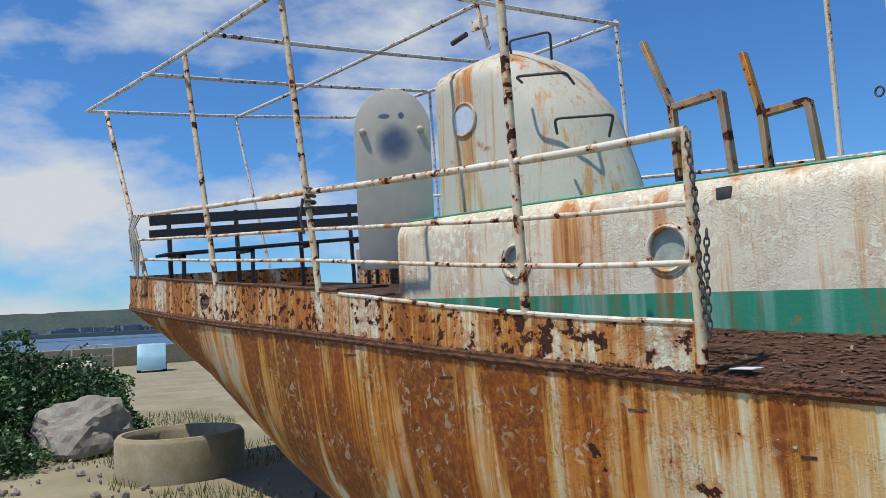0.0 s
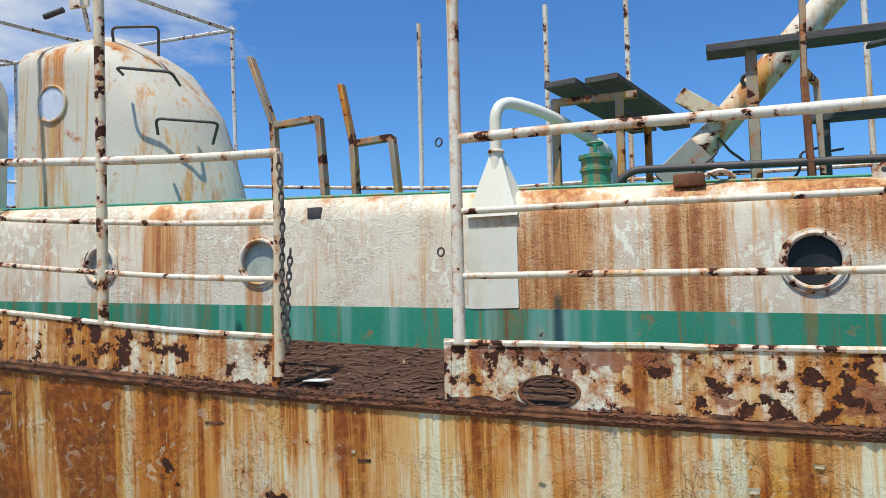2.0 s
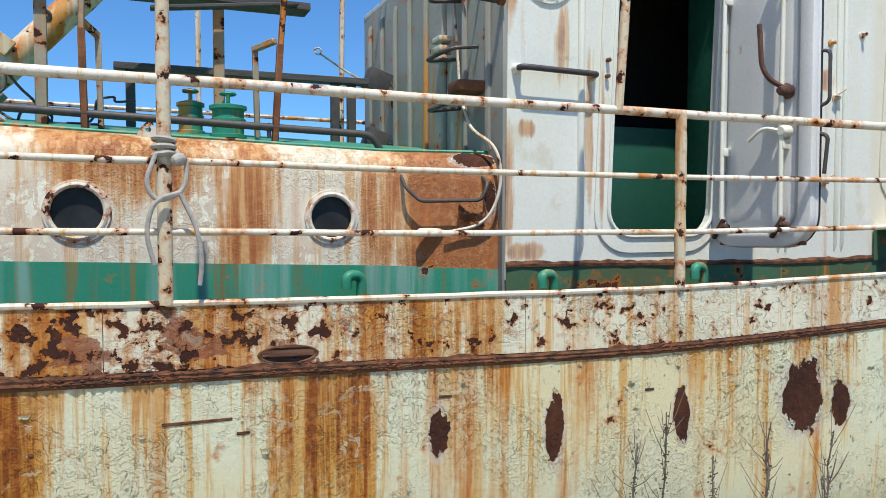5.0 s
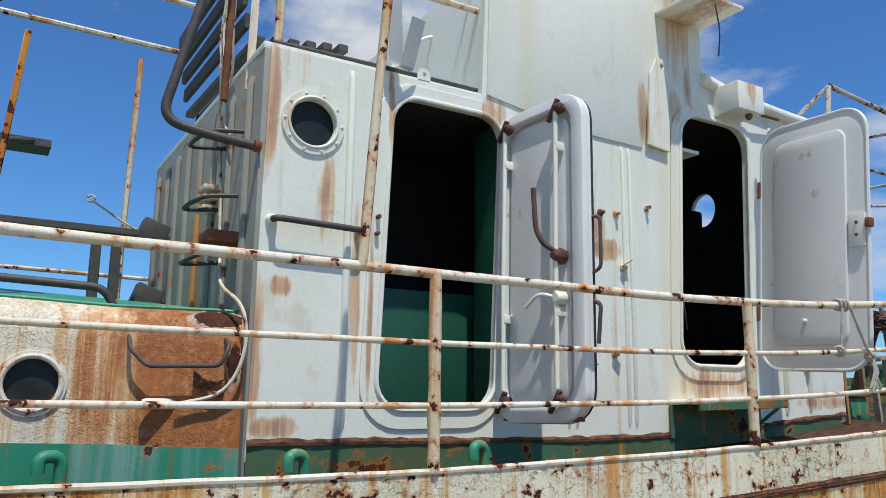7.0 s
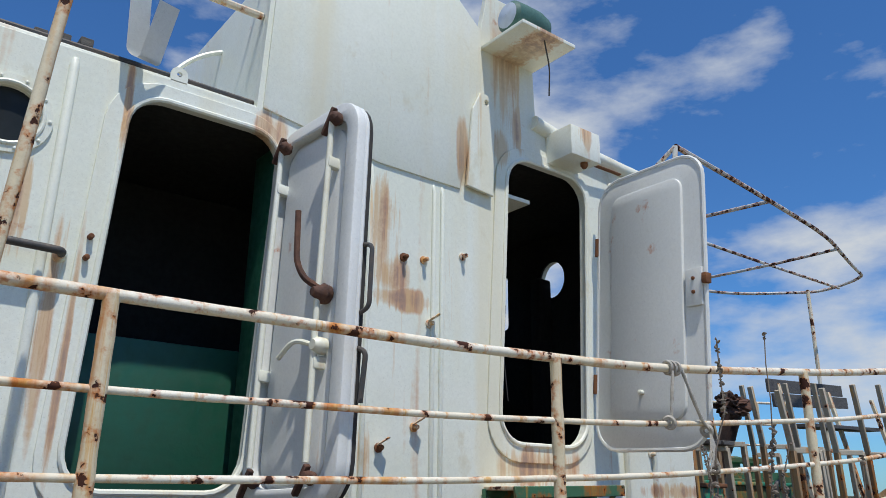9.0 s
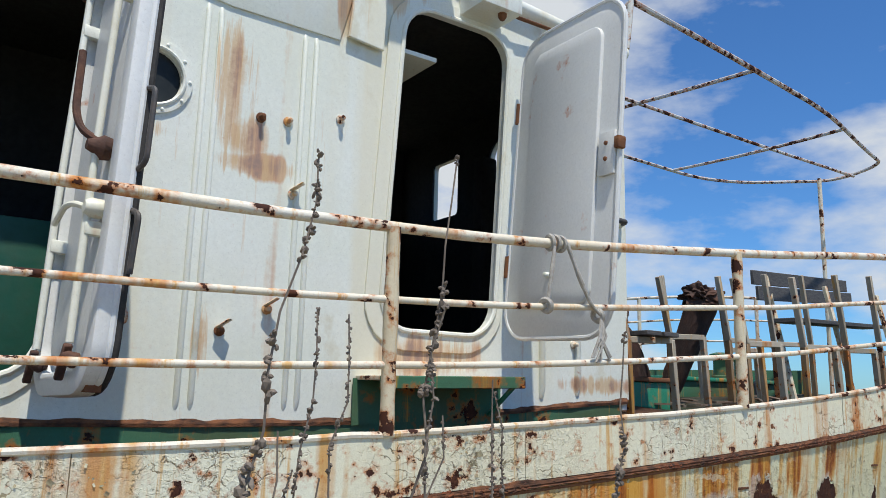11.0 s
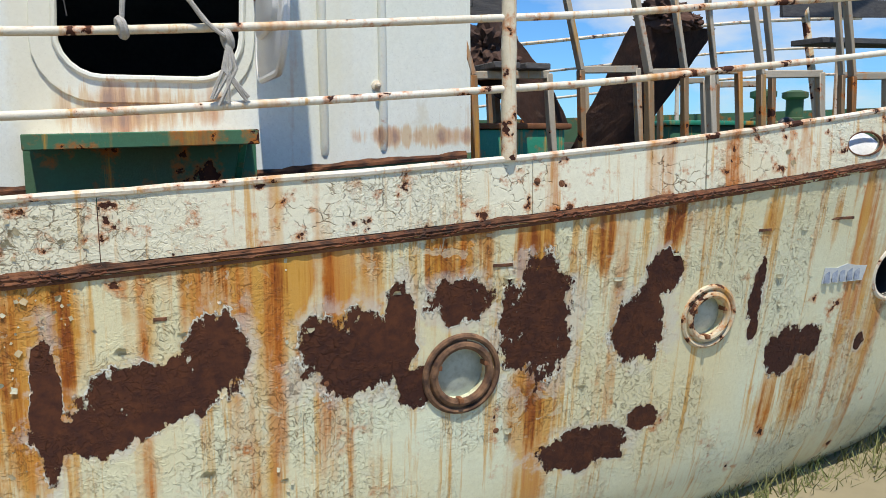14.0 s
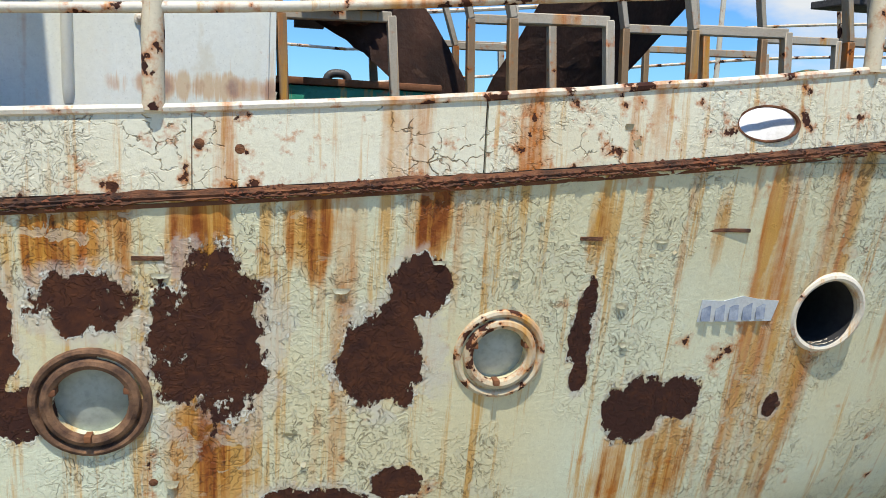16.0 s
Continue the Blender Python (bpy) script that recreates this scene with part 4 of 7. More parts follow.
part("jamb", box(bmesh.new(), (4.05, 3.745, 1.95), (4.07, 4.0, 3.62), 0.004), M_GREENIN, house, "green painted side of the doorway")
# door frames
for loop, nm in ((DOOR1, "door_1"), (DOOR2, "door_2")):
    bm = bmesh.new()
    tube(bm, [(x, WY - 0.012, z) for x, z in loop + loop[:2]], 0.014, 8)
    part("door_coaming", bm, M_WHITE, house, "raised white coaming round the doorway")
    d, sh_ = (D1, 0.04) if nm == "door_1" else (D2, 0.055)
    wide_ = [(x + sh_ * (z - 2.8), z) for x, z in rounded(d[0] - 0.085, d[1] - 0.095, d[2] + 0.05, d[3] + 0.075, d[4] + 0.07)]
    part("door_surround", shift(plate(wide_, [loop], 0.014, 0.004), 0, WY - 0.012, 0), M_WHITE, house, "welded plate round the doorway", smooth=False)
for cx, cz_ in ((2.855, 3.375), (4.305, 3.235)):
    rim = bmesh.new()
    lathe(rim, (cx, WY, cz_), (0, -1, 0), [(0.172, -0.004), (0.170, 0.012), (0.125, 0.014), (0.122, -0.03)], 36, False)
    ring(rim, (cx, WY - 0.012, cz_), (0, -1, 0), 0.133, 0.010)
    for k in range(10):
        a = 2 * math.pi * k / 10
        lathe(rim, (cx + 0.155 * math.cos(a), WY - 0.010, cz_ + 0.155 * math.sin(a)), (0, -1, 0), [(0.008, 0), (0.008, 0.006), (0.003, 0.009)], 8)
    w = part("round_window", rim, M_WHITE, house, "round window with a bolted white rim")
    part("pane", lathe(bmesh.new(), (cx, WY + 0.025, cz_), (0, -1, 0), [(0.128, -0.006), (0.128, 0.0), (0.001, 0.001)], 32), M_GLASSDARK, w, "dark glass")

# ---------------------------------------------------------------- railings of the near side
rail_fore = thing("railing", "pipe railing of white flaking paint along the bulwark", "railing")
T = curve([(-1, 2.575), (0.84, 2.55), (3.16, 2.53), (5, 2.505), (5.8, 2.545), (7, 2.645), (9, 2.86), (12, 3.2)])


def rail_line(f, xs, r, parent, mat=None, name="rail"):
    part(name, tube(bmesh.new(), [(x, side_y(x) + 0.01 + 0.002 * noise.noise((x * 2, 1, 1)), f(x) + 0.004 * noise.noise((x * 1.3, 4, 1))) for x in xs], r, 10, wobble=0.05), mat or M_RAIL, parent)


def frac(k):
    return lambda x: top_z(x) + k * (T(x) - top_z(x))


rail_line(T, span(-0.93, 12, 0.14), 0.021, rail_fore)
rail_line(frac(0.64), span(-0.93, 12, 0.12), 0.0135, rail_fore)
rail_line(frac(0.325), span(-0.93, 12, 0.12), 0.0135, rail_fore)
for x, top in ((-0.92, 4.3), (0.842, 4.3), (3.165, 0), (5.01, 0), (6.97, 0), (9.06, 0), (11.2, 0)):
    z1 = top or T(x)
    pts = [(x, side_y(x) + 0.008, top_z(x) + (z1 - top_z(x)) * i / 12) for i in range(13)]
    part("stanchion", tube(bmesh.new(), pts, 0.027 if x > 0 else 0.025, 10, wobble=0.07), M_POST if x > 0 else M_RAIL, rail_fore)

rail_aft = thing("railing", "pipe railing of white flaking paint round the stern", "railing")
TA = curve([(-10, 3.24), (-8.5, 3.12), (-6.6, 2.95), (-4.8, 2.80), (-2.75, 2.635), (-1.76, 2.582)])


def frac_a(k):
    return lambda x: top_z(x) + k * (TA(x) - top_z(x))


rail_line(TA, span(-9.7, -1.76, 0.14), 0.021, rail_aft)
rail_line(frac_a(0.62), span(-9.7, -1.76, 0.12), 0.0135, rail_aft)
rail_line(frac_a(0.31), span(-9.7, -1.76, 0.12), 0.0135, rail_aft)
part("stanchion", tube(bmesh.new(), [(-1.76, side_y(-1.76) + 0.01, z) for z in (1.6, 1.8, 2.0, 2.2, 2.4, 2.59)], 0.024, 10, wobble=0.05), M_POST, rail_aft)
for xb, xt, zt in ((-2.75, -2.83, 4.1), (-4.78, -5.22, 4.55), (-6.6, -7.22, 4.60), (-8.5, -9.75, 4.56)):
    z0 = top_z(xb)
    pts = [(xb + (xt - xb) * i / 10, side_y(xb) + 0.01, z0 + (zt - z0) * i / 10) for i in range(11)]
    part("stanchion", tube(bmesh.new(), pts, 0.026, 10, wobble=0.05), M_POST, rail_aft)

# ---------------------------------------------------------------- shore, sea and far hills
def ground_z(x):
    return GROUND + float(np.interp(x, [-55, -16], [-0.9, 0.0]))


bm = bmesh.new()
for x0, y0, x1, y1 in ((-64, -60, 60, 60),):
    n = 80
    vs = [[bm.verts.new((x0 + (x1 - x0) * i / n, y0 + (y1 - y0) * j / n, ground_z(x0 + (x1 - x0) * i / n) + 0.03 * noise.noise((i * 0.7, j * 0.7, 0)))) for j in range(n + 1)] for i in range(n + 1)]
    for i in range(n):
        for j in range(n):
            bm.faces.new((vs[i][j], vs[i + 1][j], vs[i + 1][j + 1], vs[i][j + 1]))
ground = part("ground", bm, M_GROUND)
tagged(ground, "dry sandy ground of the boatyard", "ground", kind="structure")
M_SEA = plain("sea_water", (0.03, 0.09, 0.17), (0.05, 0.12, 0.20), 0.4, 0.45, bump=0.4)
bm = bmesh.new()
lathe(bm, (0, 0, -1.3), (0, 0, 1), [(20, 0), (4000, 0)], 64, False)
tagged(part("water", bm, M_SEA), "blue sea beyond the quay", "sea", kind="structure")
M_HILL = plain("wooded_hills", (0.035, 0.055, 0.05), (0.05, 0.075, 0.06), 0.02, 0.95, bump=0.1)
bm = bmesh.new()
lo, hi = [], []
for i in range(121):
    a = radians(90 + 120 * i / 120)
    R = 1500
    h = 44 + 5 * noise.noise((i * 0.11, 2, 0)) + 3 * noise.noise((i * 0.9, 5, 0))
    lo.append(bm.verts.new((R * math.cos(a), R * math.sin(a), -1)))
    hi.append(bm.verts.new(((R + 90) * math.cos(a), (R + 90) * math.sin(a), h)))
for i in range(120):
    bm.faces.new((lo[i], lo[i + 1], hi[i + 1], hi[i]))
tagged(part("backdrop", bm, M_HILL), "dark wooded hills across the bay", "hills", kind="structure")

part("doubler", shift(plate(rounded(-1.19, 1.875, -0.92, 2.30, 0.01), [], 0.006), 0, 3.992, 0), M_WHITE, cabin, "fresh white patch under the vent", smooth=False)

# ---------------------------------------------------------------- hooded companionway on the after end of the deckhouse
M_HOOD = rusted_paint("hood_paint", (0.62, 0.60, 0.50), (0.56, 0.53, 0.43), 0.48, -0.1, rough=0.5)
hood = thing("companionway_hood", "cream steel hood over the after companionway, its door open", "hood")
bm = bmesh.new()
rws = []
for i in range(17):
    k = i / 16
    z = 2.58 + 1.50 * math.sin(k * math.pi / 2)
    q = (z - 2.58) / 1.50
    xf = float(np.interp(q, [0, 0.13, 0.55, 0.82, 0.93, 1.0], [-3.36, -3.40, -3.62, -3.96, -4.2, -4.4]))
    w = 0.60 - 0.40 * max(0.0, (q - 0.84) / 0.16) ** 1.6
    loop = [(-4.94, MID - w), (-4.75, MID - w), (-4.5, MID - w)]
    for j in range(1, 12):
        a = math.pi * j / 12
        loop.append((-4.5 + (xf + 4.5) * math.sin(a) ** 0.7, MID - w * math.cos(a)))
    loop += [(-4.5, MID + w), (-4.75, MID + w), (-4.94, MID + w)]
    rws.append([bm.verts.new((x, y, z + 0.05 * (y - 4.45))) for x, y in loop])
n = len(rws[0])
for a, b in zip(rws, rws[1:]):
    for i in range(n):
        bm.faces.new((a[i], a[(i + 1) % n], b[(i + 1) % n], b[i]))
bm.faces.new(rws[-1])
bm.faces.new(rws[0][::-1])
bmesh.ops.remove_doubles(bm, verts=bm.verts, dist=1e-4)
part("shell", bm, M_HOOD, hood, "rounded cream shell with rust runs")
part("sill", box(bmesh.new(), (-5.06, 4.40, 2.55), (-3.2, 4.447, 2.63), 0.01), M_RUST, hood)
rim = ring(bmesh.new(), (-4.60, 4.446, 3.47), (0, -1, 0), 0.135, 0.014)
part("window_rim", rim, M_HOOD, hood)
# pale blue base colour stands in for the sky mirrored in glass
M_SKYGLASS = plain("painted_sky_glass", (0.55, 0.62, 0.72), (0.60, 0.66, 0.74), 3, 0.08, bump=0.0)
part("pane", lathe(bmesh.new(), (-4.60, 4.447, 3.47), (0, -1, 0), [(0.13, -0.004), (0.13, 0.004), (0.001, 0.005)], 32), M_SKYGLASS, hood, "round pane coloured pale blue for a sky reflection")
for pts in ([(-3.95, 4.47, 3.62), (-3.92, 4.36, 3.64), (-3.55, 4.5, 3.60), (-3.6, 4.66, 3.55)], [(-3.66, 4.5, 3.16), (-3.58, 4.38, 3.24), (-3.22, 4.6, 3.22), (-3.4, 4.78, 3.12)], [(-4.3, 4.75, 3.98), (-4.28, 4.70, 4.10), (-3.9, 4.78, 4.08), (-4.0, 4.9, 3.9)]):
    part("grab_rail", tube(bmesh.new(), bend(pts, 0.05), 0.011, 8), M_IRON, hood, "dark iron grab rail")
# its door, swung out over the deck
dm = Matrix.Translation((-4.99, 4.43, 0)) @ Matrix.Rotation(radians(227), 4, "Z")
dl = [(0.02, 2.28), (0.66, 2.28), (0.67, 3.45)] + [(0.345 + 0.325 * math.cos(a), 3.47 + 0.37 * math.sin(a)) for a in (math.pi * i / 14 for i in range(15))] + [(0.02, 3.45)]
M_DOORPAINT = Nodes("sprayed_door_paint")
g = M_DOORPAINT
co = g.n.new("ShaderNodeTexCoord").outputs["Object"]
sp = g.n.new("ShaderNodeSeparateXYZ")
g.l.new(co, sp.inputs[0])
ux, uz = sp.outputs["X"], sp.outputs["Z"]


def puff(cx, cz_, rx, rz, soft):
    dx = g.math("DIVIDE", g.math("SUBTRACT", ux, cx), rx)
    dz = g.math("DIVIDE", g.math("SUBTRACT", uz, cz_), rz)
    d = g.math("ADD", g.math("MULTIPLY", dx, dx), g.math("MULTIPLY", dz, dz))
    d = g.math("ADD", d, g.math("MULTIPLY", g.math("SUBTRACT", g.noise(9, detail=5), 0.5), 0.9))
    return g.step(d, 1 - soft, 1 + soft, 1, 0)


spray = g.math("MAXIMUM", puff(0.33, 3.36, 0.135, 0.15, 0.75), g.math("MAXIMUM", puff(0.41, 3.60, 0.05, 0.022, 0.25), puff(0.26, 3.60, 0.025, 0.03, 0.25)))
base = g.mix(g.step(g.noise(5, detail=5), 0.35, 0.7), (0.50, 0.48, 0.40), (0.42, 0.41, 0.35))
g.done(g.mix(g.math("MULTIPLY", spray, 0.9), base, (0.03, 0.08, 0.17)), 0.5, 0.0, g.noise(40), 0.004, 0.2)
hd = plate(dl, [], 0.03, 0.006)
hdoor = part("door", hd, g.m, hood, "open grey-beige door sprayed with blue paint")
hdoor.matrix_world = dm
for u in (0.10, 0.60):
    bm = lathe(bmesh.new(), (u, -0.0, 3.47), (0, 1, 0), [(0.028, 0), (0.026, 0.03), (0.012, 0.04)], 14)
    tube(bm, bend([(u, 0.05, 3.47), (u + 0.05 * (1 if u < 0.3 else -1), 0.06, 3.45), (u + 0.04 * (1 if u < 0.3 else -1), 0.06, 3.30)], 0.03), 0.010, 8)
    bmesh.ops.scale(bm, vec=(1, -1, 1), verts=bm.verts)
    k = part("dog_handle", bm, M_IRON, hdoor, "hooked door dog")
    bm = lathe(bmesh.new(), (u, 0.03, 3.47), (0, 1, 0), [(0.028, 0), (0.026, 0.03), (0.012, 0.04)], 14)
    part("dog_boss", bm, M_HOOD, hdoor)

# ---------------------------------------------------------------- pipe frame over the after deck
M_FRAMEPAINT = rusted_paint("frame_paint", (0.72, 0.73, 0.70), (0.60, 0.60, 0.55), 0.2, 0.34, chip_scale=18)
frame_aft = thing("awning_frame", "white pipe awning frame over the after deck", "frame")


def ft(p, q, r=0.021, parent=None, mat=None, name="pipe"):
    n_ = max(2, int((Vector(q) - Vector(p)).length / 0.25))
    part(name, tube(bmesh.new(), [Vector(p).lerp(Vector(q), i / n_) + Vector((0, 0, -0.02 * math.sin(math.pi * i / n_))) for i in range(n_ + 1)], r, 8, wobble=0.04), mat or M_FRAMEPAINT, parent or frame_aft)


NA, CA, FA = Vector((-9.8, 3.05, 4.56)), Vector((-9.8, 5.02, 4.75)), Vector((-9.8, 7.0, 5.03))
ft(NA, FA)
ft(NA, (-4.8, 3.06, 4.42))
ft(CA, (-4.8, 5.05, 4.74))
ft(FA, (-4.8, 7.05, 4.95))
for x, dz in ((-8.0, -0.02), (-6.5, -0.05), (-4.8, -0.09)):
    ft((x, 3.06, 4.56 + dz), (x, 7.05, 5.02 + dz))
ft(CA + Vector((0, 0, -0.02)), (-9.1, 5.1, 2.6), 0.018)
for x in (-8.0, -4.85):
    ft((x, 7.06, 5.0), (x + 0.1, 7.06, 2.15 + 0.02 * abs(x)), 0.022)
lamp = thing("deck_light", "small white deck light clamped to the awning frame", "lamp")
part("bracket", beam(bmesh.new(), (-4.9, 4.95, 4.75), (-4.75, 4.95, 4.22), 0.03, 0.03), M_RAIL, lamp)
part("plate", box(bmesh.new(), (-4.92, 4.9, 4.42), (-4.72, 4.93, 4.52), 0.006), M_RAIL, lamp)
part("lamp_tube", tube(bmesh.new(), [(-4.98, 4.9, 4.42), (-5.16, 4.88, 4.38)], 0.025, 10), M_IRON, lamp)

# far side railing and its tall poles
rail_far = thing("railing", "white pipe railing of the far side with tall poles", "railing")


def yf(x):
    return 2 * MID - side_y(x)


for k, r in ((0.0, 0.019), (-0.30, 0.013), (-0.58, 0.013)):
    part("rail", tube(bmesh.new(), [(x, yf(x), TA(x) + 0.42 + k if x < -1.8 else T(x) + float(np.interp(x, [5, 8], [0.42, 0.05])) + k) for x in span(-9.2, 13.0, 0.3)], r, 8, wobble=0.04), M_RAIL, rail_far)
for x in (-7.5, -5.5, -2.65, -1.38, -0.64, 1.27, 3.2, 5, 7, 9.4, 11.2, 12.8):
    tall = x in (-1.38, -0.64, 1.27, 9.4, -2.65)
    z1 = 4.7 if tall else (TA(x) if x < -1.8 else T(x)) + float(np.interp(x, [5, 8], [0.42, 0.05]))
    part("stanchion", tube(bmesh.new(), [(x, yf(x), deck_z(x, yf(x))), (x, yf(x), (z1 + 2) / 2), (x, yf(x), z1)], 0.024, 8, wobble=0.03), M_RAIL, rail_far)
far_pole = thing("pole", "thin white pole standing behind the wheelhouse", "pole")
part("shaft", tube(bmesh.new(), [(2.35, 6.3, 2.3), (2.36, 6.3, 3.4), (2.38, 6.3, 4.6)], 0.022, 8), M_RAIL, far_pole)

# ---------------------------------------------------------------- benches on the after deck
bench = thing("bench", "long slatted bench of weathered dark timber on iron legs", "bench", "benches on the after deck")
for z in (3.10, 2.93):
    part("back_slat", beam(bmesh.new(), (-8.82, 3.42, z), (-8.82, 6.75, z + 0.36), 0.03, 0.12, up=(0, 0, 1)), M_DARKWOOD, bench)
for x in (-8.66, -8.46):
    part("seat_slat", beam(bmesh.new(), (x, 3.45, 2.68), (x, 6.75, 3.02), 0.15, 0.03, up=(0, 0, 1)), M_DARKWOOD, bench)
for y in (3.65, 4.5, 5.4, 6.2, 6.6):
    zz = 2.66 + 0.105 * (y - 3.45)
    part("leg", beam(bmesh.new(), (-8.42, y, deck_z(-8.42, y)), (-8.42, y, zz), 0.04, 0.04), M_IRON, bench)
    part("leg", beam(bmesh.new(), (-8.76, y, deck_z(-8.76, y)), (-8.84, y, zz + 0.52), 0.045, 0.04), M_IRON, bench)
    part("seat_bar", beam(bmesh.new(), (-8.8, y, zz - 0.02), (-8.4, y, zz - 0.02), 0.04, 0.04), M_IRON, bench)
trap = thing("hatch_board", "grey broken boards lying on the after deck", "boards")
for k, (x, y, l, a) in enumerate(((-5.6, 3.7, 1.0, 10), (-5.9, 3.95, 1.2, 4), (-5.5, 4.3, 0.9, -8), (-6.6, 4.5, 1.3, 3))):
    c, s = math.cos(radians(a)), math.sin(radians(a))
    z = deck_z(x, y) + 0.03 + 0.015 * k
    part("board", beam(bmesh.new(), (x - l / 2 * c, y - l / 2 * s, z + 0.03), (x + l / 2 * c, y + l / 2 * s, z), 0.2, 0.025), M_DARKWOOD, trap)
hose = thing("rope_bundle", "faded rag and rope tied to the corner of the stern rail", "rope")
for k in range(4):
    x = -8.62 + 0.03 * k
    part("strand", tube(bmesh.new(), [(x, 3.16 + 0.02 * k, 3.12), (x + 0.03, 3.12, 2.95), (x - 0.02 + 0.04 * k, 3.15, 2.75), (x + 0.05, 3.16, 2.55 - 0.05 * k)], 0.018 - 0.002 * k, 7, wobble=0.25), M_ROPE, hose)
knot_aft = thing("rope_bundle", "dark cord knotted round the rail post", "rope")
for k in range(4):
    part("strand", ring(bmesh.new(), (-4.86, side_y(-4.8) + 0.01, 2.68 + 0.05 * k), (0.15 * (k - 1), 0.2, 1), 0.034, 0.011, 16, 6), M_IRON, knot_aft)
part("strand", tube(bmesh.new(), [(-4.9, side_y(-4.8) - 0.03, 2.76), (-4.93, side_y(-4.8) - 0.04, 2.62), (-4.9, side_y(-4.8) - 0.03, 2.5)], 0.012, 7), M_IRON, knot_aft)

# ---------------------------------------------------------------- chain across the gate in the bulwark
chain = thing("chain", "rusty chain hanging down the gate post", "chain")


def links(pts, r=0.016, wire=0.0042, parent=None):
    pts = [Vector(p) for p in pts]
    walkd = []
    for a, b in zip(pts, pts[1:]):
        m_ = max(1, int((b - a).length / (r * 1.9)))
        walkd += [a.lerp(b, i / m_) for i in range(m_)]
    for i, (a, b) in enumerate(zip(walkd, walkd[1:])):
        d = (b - a).normalized()
        side = d.cross(Vector((0, 1, 0) if i % 2 else (0.6, 0.5, 0.1))).normalized()
        bm = bmesh.new()
        nrm = d.cross(side)
        c = (a + b) / 2
        ps = [c + d * (r * 1.45 * math.cos(t)) + side * (r * 0.72 * math.sin(t)) for t in (2 * math.pi * j / 10 for j in range(11))]
        tube(bm, ps, wire, 5)
        part("link", bm, M_IRON, parent)


cx_, cy_ = -1.745, side_y(-1.76) - 0.03
links([(cx_ + 0.01, cy_, 2.57), (cx_ + 0.03, cy_, 2.3), (cx_ + 0.025, cy_, 2.0), (cx_ + 0.04, cy_, 1.72)], parent=chain)
links([(cx_ + 0.075, cy_ - 0.01, 2.15), (cx_ + 0.06, cy_ - 0.01, 1.95), (cx_ + 0.05, cy_, 1.68)], parent=chain)

# ---------------------------------------------------------------- things on the deckhouse roof
def roof_z(x, y):
    return float(np.interp(y, [p[0] for p in ROOFLINE], [p[1] for p in ROOFLINE])) + cz(x)


M_SEATRUST = rusted_paint("rust_stained_post", (0.33, 0.23, 0.13), (0.20, 0.12, 0.065), 0.4, 0.25, chip_scale=9)


def seat_frame(name, label, x, y, ztop, zseat, depth, wid, lean, mat, group, planks=0):
    """Steel frames of a bench: sloping back posts, seat bars and front legs."""
    th = thing(name, label, "seat frame", group)
    for yy in (y, y + wid):
        z0 = roof_z(x, yy) if x < 2.6 else deck_z(x, yy)
        up = (zseat + 0.12 * (yy - y))
        part("back_post", beam(bmesh.new(), (x, yy, z0), (x - 0.02, yy, up), 0.045, 0.035), M_SEATRUST if x > 2.6 else mat, th, "rust-stained lower post" if x > 2.6 else "")
        part("back_rest_post", beam(bmesh.new(), (x - 0.02, yy, up), (x - lean, yy, ztop + 0.12 * (yy - y)), 0.045, 0.03), mat, th)
        part("front_leg", beam(bmesh.new(), (x + depth + 0.04, yy, z0 - 0.01), (x + depth, yy, up + 0.02), 0.045, 0.035), mat, th)
        part("seat_bar", beam(bmesh.new(), (x - 0.02, yy, up), (x + depth, yy, up + 0.015), 0.04, 0.04), mat, th)
    for k in range(planks):
        part("seat_plank", beam(bmesh.new(), (x + 0.12 + 0.17 * k, y - 0.1, zseat + 0.045), (x + 0.12 + 0.17 * k, y + wid + 0.12, zseat + 0.05), 0.14, 0.03, up=(0, 0, 1)), M_DARKWOOD, th)
    return th


seat_frame("seat_frame", "rusty bare steel frame of a seat on the roof", -2.50, 4.2, 3.50, 3.04, 0.30, 0.02, 0.19, M_OLDPOST, "seat frames on the roof")
seat_frame("seat_frame", "rusty bare steel frame of a seat on the roof", -2.00, 4.3, 3.28, 2.90, 0.24, 0.02, 0.10, M_OLDPOST, "seat frames on the roof")

vent = thing("vent_pipe", "bent white vent pipe rising from a tapered trunk", "vent")
bm = bmesh.new()
vs = [bm.verts.new(p) for p in ((-1.19, 3.975, 2.36), (-0.91, 3.975, 2.36), (-1.02, 4.06, 2.72), (-1.07, 4.06, 2.72), (-1.19, 4.14, 2.46), (-0.91, 4.14, 2.46), (-1.02, 4.11, 2.72), (-1.07, 4.11, 2.72))]
for f in ((0, 1, 2, 3), (5, 4, 7, 6), (1, 5, 6, 2), (4, 0, 3, 7), (3, 2, 6, 7), (4, 5, 1, 0)):
    bm.faces.new([vs[i] for i in f])
part("trunk", bm, M_WHITE, vent, "flat tapered trunk", smooth=False)
part("pipe", tube(bmesh.new(), bend([(-1.045, 4.06, 2.4), (-1.045, 4.08, 3.02), (-0.82, 4.30, 2.97), (-0.52, 4.7, 2.80), (-0.5, 4.72, 2.56)], 0.14, 8), 0.032, 14), M_WHITE, vent)
part("collar", ring(bmesh.new(), (-1.045, 4.075, 2.72), (0, 0, 1), 0.036, 0.012, 20, 6), M_RAIL, vent)

